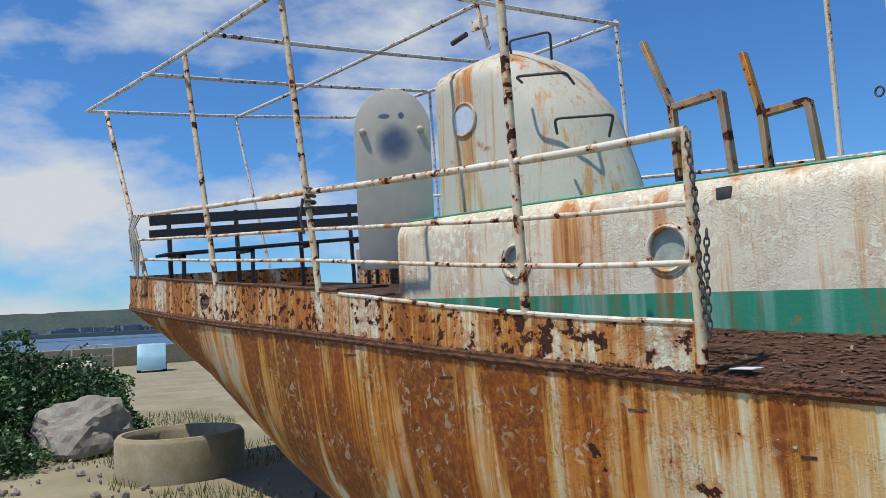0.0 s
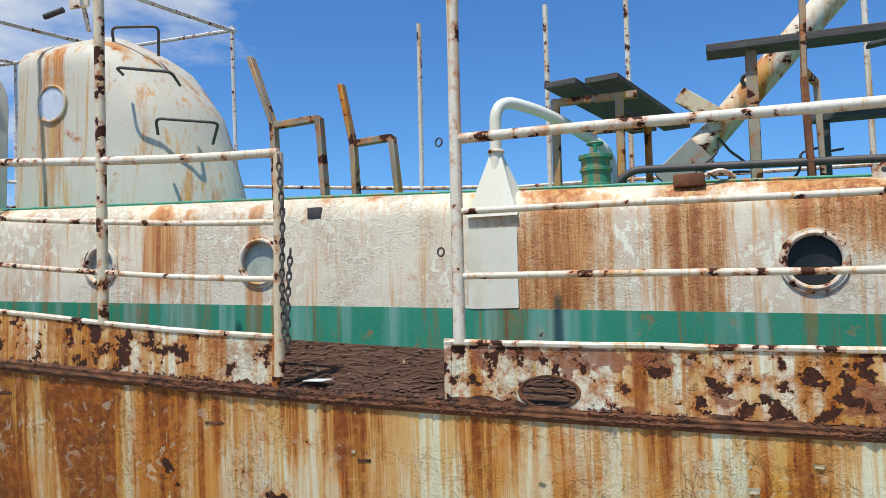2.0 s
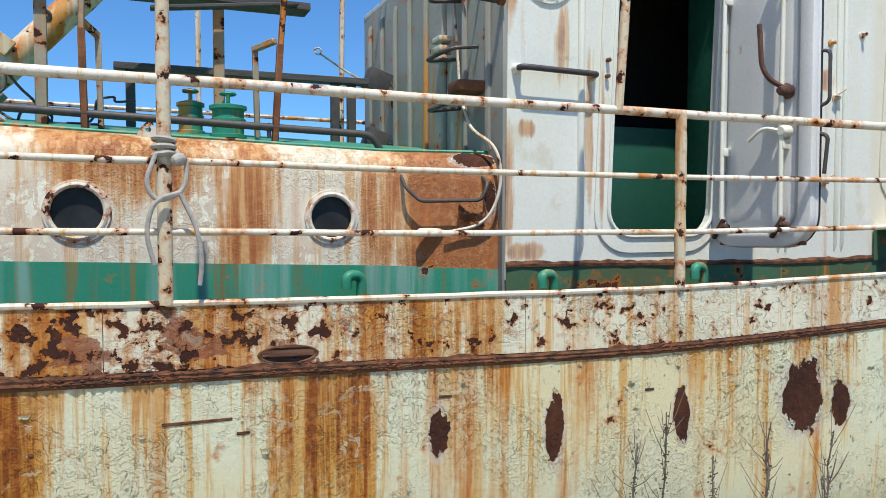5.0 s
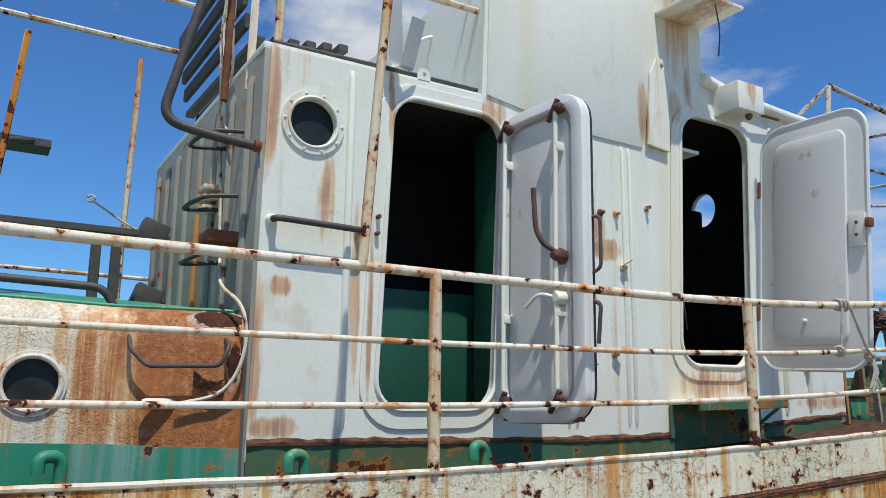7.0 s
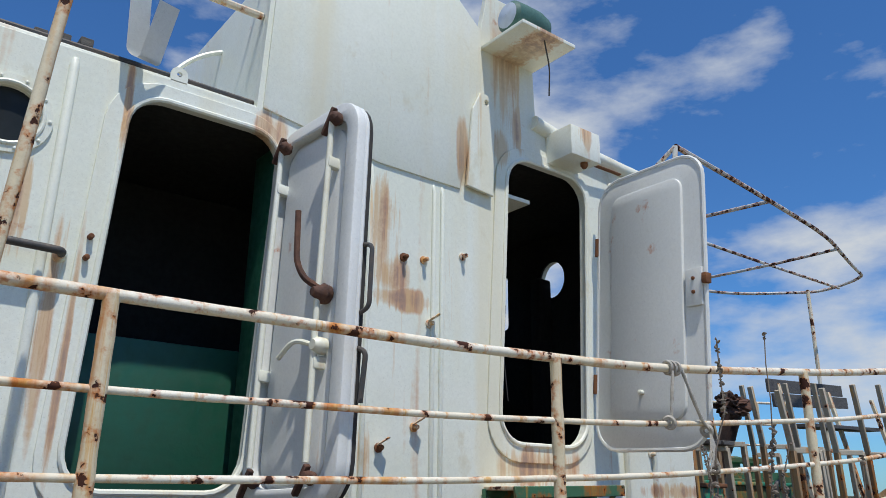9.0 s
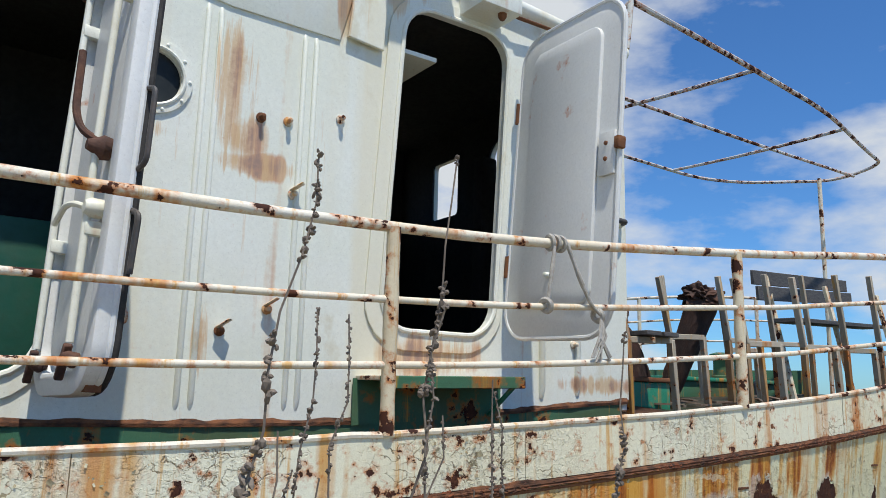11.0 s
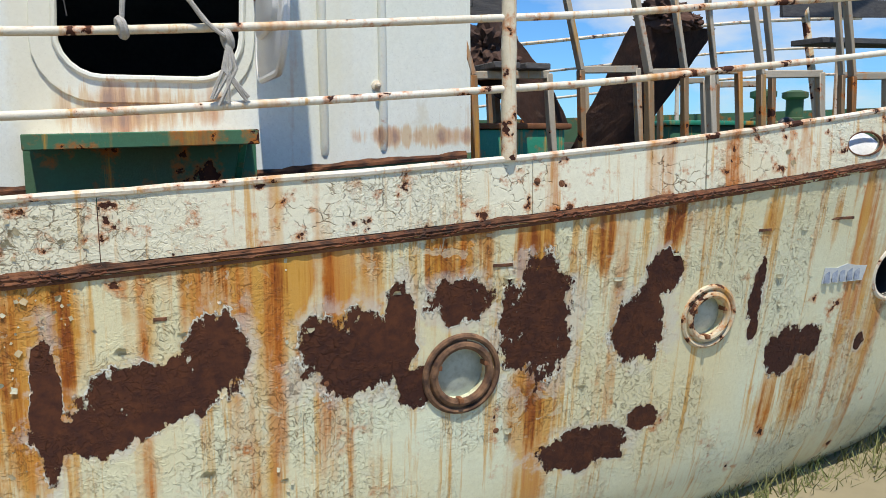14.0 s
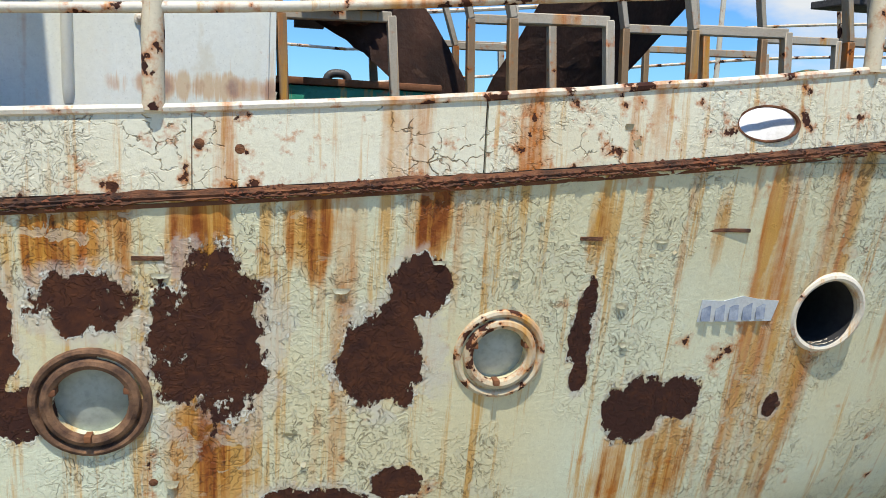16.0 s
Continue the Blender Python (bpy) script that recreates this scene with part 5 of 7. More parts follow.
table = thing("side_table", "low table of two dark planks on rusty legs", "table", "tables on the roof")
for y, x in ((4.42, -0.78), (4.42, -0.42), (5.25, -0.70), (5.25, -0.34)):
    part("leg", beam(bmesh.new(), (x, y, roof_z(x, y) - 0.01), (x, y, 3.06), 0.045, 0.045), M_OLDPOST, table)
for y in (4.42, 5.25):
    part("cross_bar", beam(bmesh.new(), (-0.80, y, 3.045), (-0.32, y, 3.045), 0.04, 0.04), M_OLDPOST, table)
for x in (-0.73, -0.50):
    part("plank", beam(bmesh.new(), (x, 4.30, 3.125), (x + 0.32, 5.75, 3.13), 0.19, 0.035, up=(0, 0, 1)), M_DARKWOOD, table)


def long_table(label, x0, x1, y, z, legs, wid):
    th = thing("long_table", label, "table", "tables on the roof")
    part("plank", beam(bmesh.new(), (x0, y, z), (x1, y, z), wid, 0.045, up=(0, 0, 1)), M_DARKWOOD, th)
    for x in legs:
        part("leg", beam(bmesh.new(), (x, y, roof_z(min(x, 2.5), y) - 0.01), (x, y, z - 0.02), 0.06, 0.05), M_OLDPOST if len(legs) < 3 else M_IRON, th)
    return th


long_table("long dark plank table on green-grey posts", 0.05, 1.72, 4.60, 3.285, (0.28, 1.2), 0.17)
t2 = long_table("narrow dark plank rail on iron posts", 0.62, 2.32, 5.40, 3.02, (0.72, 2.08, 2.2), 0.10)
loose = thing("loose_slat", "grey loose slat hanging below the plank table", "slat")
part("board", beam(bmesh.new(), (0.83, 4.48, 3.18), (1.64, 4.5, 3.285), 0.07, 0.02, up=(0, 0, 1)), M_DARKWOOD, loose)
for x, xt, yy in ((0.51, 0.49, 4.2), (1.45, 1.52, 4.2)):
    pst = thing("post", "rusty steel post on the edge of the roof", "post", "posts on the roof")
    part("foot", beam(bmesh.new(), (x, yy, roof_z(x, yy) - 0.01), ((x + xt) / 2, yy, 2.98), 0.04, 0.035), M_RUST, pst, "bare rusted foot")
    part("upper", beam(bmesh.new(), ((x + xt) / 2, yy, 2.96), (xt + 0.03, yy, 3.75), 0.034, 0.03), M_OLDPOST, pst)
fr = thing("seat_frame", "pale bare steel frame beside the plank table", "seat frame", "seat frames on the roof")
part("post", beam(bmesh.new(), (1.38, 4.35, 2.48), (1.37, 4.35, 2.98), 0.035, 0.03), M_OLDPOST, fr)
part("bar", beam(bmesh.new(), (1.36, 4.35, 2.97), (1.46, 4.22, 3.0), 0.035, 0.03), M_OLDPOST, fr)
part("post", beam(bmesh.new(), (0.58, 4.35, 2.5), (0.57, 4.35, 3.0), 0.035, 0.03), M_OLDPOST, fr)
part("bar", beam(bmesh.new(), (0.57, 4.35, 2.98), (0.5, 4.22, 3.02), 0.035, 0.03), M_OLDPOST, fr)

boom = thing("derrick_boom", "thick grey-white derrick boom lying across the roof", "boom")
part("spar", tube(bmesh.new(), [(-0.20, 5.0, 2.66), (0.05, 5.0, 2.88), (0.85, 5.02, 3.76), (1.66, 5.04, 4.66)], 0.085, 18), M_RAIL, boom)
part("heel_plate", beam(bmesh.new(), (-0.12, 4.9, 3.14), (0.1, 4.9, 2.98), 0.10, 0.03, up=(0, 1, 0)), M_POST, boom)
part("shoe", beam(bmesh.new(), (-0.22, 4.97, 2.60), (0.0, 4.97, 2.80), 0.16, 0.19), M_GREYWALL, boom)
part("eye", ring(bmesh.new(), (0.27, 4.92, 3.19), (0, 1, 0.3), 0.03, 0.012, 18, 6), M_IRON, boom)
wires = thing("cable_tangle", "tangle of dark cables at the foot of the boom", "cable")
random.seed(5)
for k in range(6):
    p = [Vector((-0.1 + 0.12 * k, 4.75 + 0.03 * k, 2.58))]
    for j in range(6):
        p.append(p[-1] + Vector((random.uniform(-0.02, 0.13), random.uniform(-0.05, 0.05), random.uniform(-0.05, 0.11) if j < 3 else random.uniform(-0.12, 0.02))))
    for q in p:
        q.z = max(q.z, 2.53)
    part("cable", tube(bmesh.new(), bend(p, 0.05, 3), 0.008, 6), M_IRON, wires)

bar = thing("grab_bar", "long dark pipe rail along the edge of the roof", "rail")
part("pipe", tube(bmesh.new(), bend([(-0.46, 4.2, 2.47), (-0.36, 4.2, 2.585), (2.0, 4.2, 2.51), (2.06, 4.2, 2.41)], 0.07), 0.021, 10), M_IRON, bar)
for x in (0.52, 0.82, 1.42):
    part("stub", tube(bmesh.new(), [(x, 4.2, 2.47), (x, 4.2, 2.55)], 0.012, 8), M_IRON, bar)


def green_vent(x, y, s, wheel=True):
    v = thing("mushroom_vent", "round green ventilator with a wheel on its lid", "vent", "ventilators on the roof")
    z = roof_z(x, y) - 0.01
    part("body", lathe(bmesh.new(), (x, y, z), (0, 0, 1), [(0.10 * s, 0), (0.10 * s, 0.02), (0.085 * s, 0.025), (0.085 * s, 0.09), (0.095 * s, 0.095), (0.095 * s, 0.11), (0.085 * s, 0.115), (0.085 * s, 0.16), (0.10 * s, 0.165), (0.10 * s, 0.185), (0.03, 0.20)], 24), M_GREEN, v)
    part("spindle", tube(bmesh.new(), [(x, y, z + 0.19), (x, y, z + 0.27)], 0.012, 8), M_GREEN, v)
    part("wheel", ring(bmesh.new(), (x, y, z + 0.255), (0, 0, 1), 0.04, 0.009, 18, 6), M_GREEN, v)
    return v


green_vent(-0.56, 4.40, 0.95)
green_vent(1.24, 4.52, 1.05)
green_vent(1.05, 4.75, 0.8)
lug = thing("lifting_eye", "pale lifting eye welded to the roof edge", "eye")
part("plate", shift(plate([(0.74, 2.43), (0.87, 2.43), (0.84, 2.49), (0.80, 2.52), (0.77, 2.49)], [circle(0.805, 2.48, 0.014, 12)], 0.02), 0, 4.10, 0), M_RAIL, lug, smooth=False)
blk = thing("block", "small rusty block lying on the roof edge", "block")
part("cheek", box(bmesh.new(), (-0.13, 4.03, 2.455), (0.02, 4.12, 2.52), 0.012), M_RUST, blk)
part("shackle", tube(bmesh.new(), bend([(0.0, 4.06, 2.5), (0.1, 4.1, 2.54), (0.16, 4.16, 2.5)], 0.04), 0.012, 7), M_RAIL, blk)
clip = thing("roof_lug", "small dark lug on the deckhouse shoulder", "lug")
part("plate", box(bmesh.new(), (-2.17, 4.00, 2.41), (-2.08, 4.03, 2.48), 0.008), M_IRON, clip)

# fittings on the deckhouse side
part("grab_handle", tube(bmesh.new(), bend([(2.10, 3.98, 2.27), (2.10, 3.90, 2.20), (2.17, 3.86, 2.125), (2.46, 3.70, 2.13), (2.5, 3.70, 2.22), (2.5, 3.78, 2.26)], 0.03), 0.010, 8), M_IRON, cabin, "dark bent grab handle")
crump = thing("torn_plate", "torn curl of rusted plate on the deckhouse corner", "plate")
bm = bmesh.new()
bmesh.ops.create_grid(bm, x_segments=9, y_segments=7, size=0.5)
for v in bm.verts:
    u, w = v.co.x, v.co.y
    v.co = Vector((2.43 + 0.13 * u, 3.985 + fore_swell(2.43 + 0.13 * u) - 0.012 - 0.03 * noise.noise((u * 4, w * 4, 3)) - 0.02 * abs(u), 2.05 + 0.07 * w + 0.03 * noise.noise((u * 3, w * 3, 7)) - 0.04 * u))
bmesh.ops.solidify(bm, geom=bm.faces[:], thickness=0.006)
part("scrap", bm, M_RUST, crump)
cable = thing("cable", "white cable looped down from the wheelhouse to a fitting", "cable")
part("run", tube(bmesh.new(), bend([(2.53, 4.35, 3.9), (2.55, 4.3, 3.3), (2.56, 4.22, 2.75), (2.48, 3.88, 2.52), (2.56, 3.70, 2.42), (2.58, 3.69, 2.2), (2.5, 3.72, 2.0), (2.3, 3.82, 1.955)], 0.12, 6), 0.009, 7), M_RAIL, cable)
part("fitting", lathe(bmesh.new(), (2.16, 3.87, 1.955), (1, 0, 0), [(0.02, 0), (0.026, 0.02), (0.026, 0.12), (0.018, 0.16)], 14), M_RAIL, cable)
for x, z, y in ((1.86, 1.60, 3.93), (2.86, 1.60, 3.62), (3.86, 1.62, 3.60)):
    b = thing("vent_bend", "small green swan-neck vent by the deckhouse foot", "vent", "swan-neck vents")
    part("neck", tube(bmesh.new(), bend([(x, y, deck_z(x, y)), (x, y, z + 0.13), (x - 0.09, y - 0.03, z + 0.13), (x - 0.09, y - 0.03, z + 0.06)], 0.05), 0.028, 12), M_GREEN, b)

# rope tied to the tall post
rope = thing("rope", "bleached rope knotted round the rail post", "rope")
px, py = 0.842, side_y(0.842) + 0.008
for k in range(3):
    part("turn", ring(bmesh.new(), (px, py, 2.27 + 0.028 * k), (0.12 * (k - 1), 0.1, 1), 0.038, 0.010, 20, 6), M_ROPE, rope)
part("loop", tube(bmesh.new(), bend([(px - 0.03, py - 0.03, 2.27), (px - 0.07, py - 0.05, 2.16), (px - 0.03, py - 0.05, 2.09), (px + 0.07, py - 0.05, 2.13), (px + 0.08, py - 0.04, 2.24), (px + 0.04, py - 0.03, 2.28)], 0.05, 6), 0.009, 8), M_ROPE, rope)
part("tail", tube(bmesh.new(), bend([(px + 0.06, py - 0.05, 2.13), (px - 0.04, py - 0.055, 2.10), (px - 0.07, py - 0.05, 1.98), (px - 0.04, py - 0.04, 1.86)], 0.05, 6), 0.009, 8), M_ROPE, rope)
part("tail", tube(bmesh.new(), bend([(px + 0.05, py - 0.05, 2.13), (px + 0.11, py - 0.05, 2.0), (px + 0.13, py - 0.05, 1.88), (px + 0.12, py - 0.04, 1.78)], 0.05, 6), 0.009, 8), M_ROPE, rope)
part("knot", lathe(bmesh.new(), (px + 0.05, py - 0.045, 2.25), (1, 0.2, 0.4), [(0.006, -0.03), (0.02, -0.02), (0.025, 0), (0.02, 0.02), (0.006, 0.03)], 12), M_ROPE, rope)
for z in (2.56, 2.11):
    hk = thing("hook", "small dark wire hook on the gate post", "hook")
    part("wire", ring(bmesh.new(), (-0.985, side_y(-0.92) - 0.01, z), (0.3, 1, 0), 0.017, 0.004, 14, 5), M_IRON, hk)

# ---------------------------------------------------------------- wheelhouse doors and fittings
def ship_door(label, w, h, r, mat, dished, m):
    """A steel door in its own plane: x from the hinge, z up from its foot, front at y = 0."""
    d = thing("door", label, "door")
    d.matrix_world = m
    loop = rounded(0, 0, w, h, r)
    part("leaf", plate(loop, [], 0.02, 0.004), mat, d)
    part("flange", tube(bmesh.new(), [(x, 0.008, z) for x, z in loop + loop[:2]], 0.014, 8), mat, d)
    inner = rounded(0.1, 0.1, w - 0.12, h - 0.1, r * 0.6) if w < 0.7 else rounded(0.14, 0.17, w - 0.15, h - 0.14, 0.07)
    bm = plate(inner, [], 0.03, 0.012)
    part("raised_panel", shift(bm, 0, -0.022 if not dished else 0.012, 0), mat, d, "raised middle panel")
    return d


M_OLDIRON = plain("rust_eaten_iron", (0.045, 0.024, 0.02), (0.13, 0.06, 0.038), 14, 0.9, bump=0.8)
# first door: swung out towards the rail, its inner face seen
m1 = Matrix.Translation((4.02, 3.67, 1.87)) @ Matrix.Rotation(radians(2.3), 4, "Y") @ Matrix.Rotation(radians(-84), 4, "Z") @ Matrix.Rotation(radians(-2.0), 4, "Y")
d1 = ship_door("open white steel door with locking rods and worn handles", 0.66, 1.74, 0.16, M_DOOR, False, m1)
M_GASKET = plain("dark_gasket", (0.02, 0.02, 0.022), (0.035, 0.033, 0.03), 20, 0.8)
loop = rounded(0.005, 0.005, 0.655, 1.735, 0.155)
part("gasket", tube(bmesh.new(), [(x, 0.03, z) for x, z in loop + loop[:1]], 0.015, 8), M_GASKET, d1, "dark rubber gasket")
part("rim", shift(plate(rounded(0, 0, 0.66, 1.74, 0.16), [rounded(0.05, 0.06, 0.60, 1.69, 0.12)], 0.055, 0.012), 0, -0.05, 0), M_DOOR, d1, "deep turned-in rim of the door")
for u in (0.09, 0.50):
    for z_, w_ in ((1.66, 0.035), (0.10, 0.028)):
        bm = lathe(bmesh.new(), (u + 0.02, -0.05, z_), (0.2, -1, 0.3), [(0.012, -0.02), (w_, 0), (w_ * 0.8, 0.035), (0.01, 0.05)], 10)
        beam(bm, (u - 0.05, -0.075, z_ - 0.06), (u + 0.03, -0.08, z_ + 0.05), 0.028, 0.022)
        part("dog", bm, M_OLDIRON, d1, "rust-eaten door dog")
    part("locking_rod", tube(bmesh.new(), [(u, -0.07, 0.16), (u, -0.075, 0.8), (u, -0.07, 1.66)], 0.014, 10), M_WHITE, d1)
    for z in (0.55, 1.45):
        part("rod_guide", box(bmesh.new(), (u - 0.018, -0.08, z - 0.025), (u + 0.018, -0.0, z + 0.025), 0.008), M_WHITE, d1)
part("lever", tube(bmesh.new(), bend([(0.51, -0.07, 0.86), (0.46, -0.12, 0.90), (0.42, -0.14, 0.98), (0.40, -0.14, 1.22)], 0.05), 0.014, 8), M_OLDIRON, d1, "rusty locking lever")
part("lever_boss", lathe(bmesh.new(), (0.51, -0.03, 0.84), (0, -1, 0), [(0.04, 0), (0.045, 0.03), (0.03, 0.05), (0.018, 0.08)], 14), M_OLDIRON, d1)
part("lever", tube(bmesh.new(), bend([(0.50, -0.07, 0.62), (0.42, -0.12, 0.65), (0.33, -0.13, 0.58)], 0.05), 0.011, 8), M_WHITE, d1)
part("lever_boss", lathe(bmesh.new(), (0.51, -0.03, 0.62), (0, -1, 0), [(0.035, 0), (0.035, 0.04), (0.022, 0.06)], 14), M_WHITE, d1)
part("edge_handle", tube(bmesh.new(), bend([(0.66, 0.02, 1.04), (0.715, 0.03, 1.03), (0.715, 0.03, 0.76), (0.66, 0.02, 0.74)], 0.04), 0.010, 8), M_IRON, d1, "dark handle on the door's edge")
part("edge_handle", tube(bmesh.new(), bend([(0.66, 0.02, 0.60), (0.71, 0.03, 0.58), (0.69, 0.03, 0.38)], 0.03), 0.011, 8), M_IRON, d1)
for z in (0.3, 0.9, 1.55):
    part("hinge", lathe(bmesh.new(), (-0.005, 0.01, z), (0, 0, 1), [(0.016, -0.05), (0.016, 0.05)], 10), M_RUST, d1)
part("bottom_scale", sweep(bmesh.new(), [0.05 + 0.05 * i for i in range(12)], lambda x: [(-0.03 - 0.01 * noise.noise((x * 20, 1, 1)), 0.0), (0.02, 0.0), (0.02, 0.05 + 0.02 * noise.noise((x * 9, 2, 1))), (-0.03, 0.05 + 0.02 * noise.noise((x * 9, 5, 1)))]), M_RUST, d1, "rotten rusted lower edge")

# second door: swung forward, seen from outside
m2 = Matrix.Translation((6.25, 3.665, 2.21)) @ Matrix.Rotation(radians(3.1), 4, "Y") @ Matrix.Rotation(radians(-93), 4, "Z") @ Matrix.Rotation(radians(2.0), 4, "Y")
d2 = ship_door("open grey-white steel door with a raised middle panel", 0.82, 1.73, 0.17, M_DOOR, False, m2)
part("lock_plate", box(bmesh.new(), (0.70, -0.02, 0.78), (0.81, 0.0, 1.0), 0.006), M_DOOR, d2)
for z in (0.86, 0.94):
    part("rivet", lathe(bmesh.new(), (0.755, -0.018, z), (0, -1, 0), [(0.012, 0), (0.010, 0.01), (0.004, 0.012)], 10), M_RUST, d2)
part("bolt", lathe(bmesh.new(), (0.38, -0.02, 0.32), (0, -1, 0), [(0.014, 0), (0.014, 0.03), (0.006, 0.034)], 10), M_WHITE, d2)
part("latch", box(bmesh.new(), (0.815, -0.03, 0.9), (0.85, 0.02, 0.96), 0.008), M_RUST, d2)
for z in (0.4, 1.3):
    part("hinge", lathe(bmesh.new(), (-0.012, 0.0, z), (0, 0, 1), [(0.016, -0.06), (0.016, 0.06)], 10), M_RUST, d2)


def wall_handle(x0, z0, x1, z1, y):
    h = part("grab_handle", tube(bmesh.new(), bend([(x0, y, z0), (x0, y - 0.075, z0), (x1, y - 0.075, z1), (x1, y, z1)], 0.035), 0.017, 10), M_IRON, house, "dark worn grab handle")
    for x, z in ((x0, z0), (x1, z1)):
        part("boss", lathe(bmesh.new(), (x, y, z), (0, -1, 0), [(0.03, 0), (0.027, 0.02), (0.02, 0.035)], 14), M_WHITE, h)


wall_handle(2.66, 2.84, 3.13, 2.83, WY)
wall_handle(6.96, 3.0, 7.2, 2.995, WY)
for x, z in ((3.23, 2.925), (3.225, 2.835), (4.80, 3.155), (4.935, 3.165), (5.21, 3.24), (4.98, 2.815), (4.89, 2.265), (4.68, 2.155), (6.80, 2.21), (6.93, 3.22)):
    s = thing("wall_stud", "small rusty stud on the wheelhouse wall", "stud", "wall studs")
    part("boss", lathe(bmesh.new(), (x, WY + 0.002, z), (0, -1, 0), [(0.024, 0), (0.024, 0.01), (0.012, 0.014), (0.012, 0.04), (0.006, 0.045)], 12), M_RUST if x < 4 or z < 2.2 or x == 4.80 else M_RAIL, s)
    if z < 3.0 and 4 < x < 6:
        part("tab", beam(bmesh.new(), (x - 0.02, WY - 0.02, z + 0.01), (x + 0.03, WY - 0.06, z + 0.05), 0.04, 0.008), M_RAIL, s, "bent steel tab")
cone = thing("spout", "white cone-shaped spout with rusty ends on the wheelhouse wall", "spout")
part("cone", lathe(bmesh.new(), (4.28, WY - 0.03, 2.20), (-1, -0.25, -0.22), [(0.015, 0.0), (0.045, 0.01), (0.04, 0.05), (0.018, 0.21), (0.008, 0.215)], 16), M_RAIL, cone)
part("stem", lathe(bmesh.new(), (4.25, WY + 0.002, 2.20), (0, -1, 0), [(0.03, 0), (0.022, 0.02), (0.014, 0.05)], 12), M_RUST, cone)
# doubling plate of the funnel side, with its flap and eye
dbl = shift(plate([(3.93, 3.76), (4.62, 3.66), (5.18, 3.655), (5.34, 4.30), (5.35, 4.78), (4.94, 5.13), (3.965, 5.17)], [], 0.012, 0.003), 0, WY - 0.012, 0)
part("doubling_plate", dbl, M_WHITE, house, "smooth white doubling plate")
flap = thing("lifting_eye", "white lug plate with an eye beside the funnel", "eye")
part("plate", shift(plate([(5.22, 3.68), (5.42, 3.66), (5.44, 4.22), (5.40, 4.32), (5.33, 4.32), (5.27, 4.2)], [circle(5.375, 4.27, 0.022, 14)], 0.02, 0.004), 0, WY - 0.035, 0), M_WHITE, flap, smooth=False)
sl = thing("searchlight", "green-backed searchlight on a small shelf", "lamp")
part("shelf", box(bmesh.new(), (5.36, 3.30, 4.66), (5.82, 3.69, 4.685), 0.004), M_WHITE, sl)
part("housing", lathe(bmesh.new(), (5.38, 3.46, 4.80), (1, 0.0, 0), [(0.085, 0.0), (0.105, 0.02), (0.11, 0.1), (0.11, 0.22), (0.09, 0.30), (0.05, 0.34)], 22), plain("faded_green_housing", (0.05, 0.13, 0.11), (0.07, 0.16, 0.13), 8, 0.5), sl, "faded green housing")
part("lens", lathe(bmesh.new(), (5.375, 3.46, 4.80), (1, 0, 0), [(0.001, -0.01), (0.05, -0.006), (0.085, 0.004)], 20, False), M_SKYGLASS, sl)
part("cord", tube(bmesh.new(), bend([(5.6, 3.36, 4.66), (5.66, 3.38, 4.5), (5.72, 3.45, 4.35)], 0.05), 0.005, 6), M_IRON, sl)
bx = thing("junction_box", "white steel box under the wheelhouse eave", "box")
part("case", box(bmesh.new(), (5.92, 3.46, 4.02), (6.20, 3.69, 4.23), 0.012), M_WHITE, bx)
part("gland", lathe(bmesh.new(), (6.1, 3.52, 4.03), (0, 0, -1), [(0.025, 0), (0.025, 0.03), (0.012, 0.05)], 12), M_RUST, bx)
eave = thing("gutter", "white pipe gutter over the second door with a rusty tear", "gutter")
part("pipe", tube(bmesh.new(), [(5.80, WY - 0.01, 4.28), (6.2, WY - 0.01, 4.21), (6.7, WY - 0.01, 4.18), (7.27, WY - 0.01, 4.16)], 0.05, 12), M_WHITE, eave)
part("tear", beam(bmesh.new(), (6.2, WY - 0.07, 4.10), (6.6, WY - 0.06, 4.11), 0.03, 0.012), M_RUST, eave)
recess = shift(plate([(5.34, FOOT(5.34) - 0.02), (6.24, FOOT(6.24) - 0.02), (6.24, 1.972), (5.34, 1.972)], [], 0.006), 0, WY - 0.018, 0)
part("step_panel", recess, M_GREENDARK, house, "mossy green plate under the second doorway", smooth=False)
sh = thing("step_shelf", "green folded step shelf under the second doorway", "shelf")
part("tread", box(bmesh.new(), (5.36, 3.45, 1.965), (6.22, 3.69, 1.985), 0.004), M_POST, sh)
part("apron", beam(bmesh.new(), (5.36, 3.45, 1.955), (6.22, 3.45, 1.975), 0.02, 0.06, up=(0, 0, 1)), M_GREENDARK, sh)
part("bracket", beam(bmesh.new(), (6.16, 3.47, 1.95), (6.16, 3.68, 1.80), 0.03, 0.015), M_GREEN, sh)
wire = thing("cord", "thin cord hanging in the second doorway", "cord")
part("run", tube(bmesh.new(), bend([(5.52, WY - 0.02, 3.0), (5.50, WY - 0.02, 2.7), (5.53, WY - 0.02, 2.45)], 0.05), 0.003, 5), M_IRON, wire)

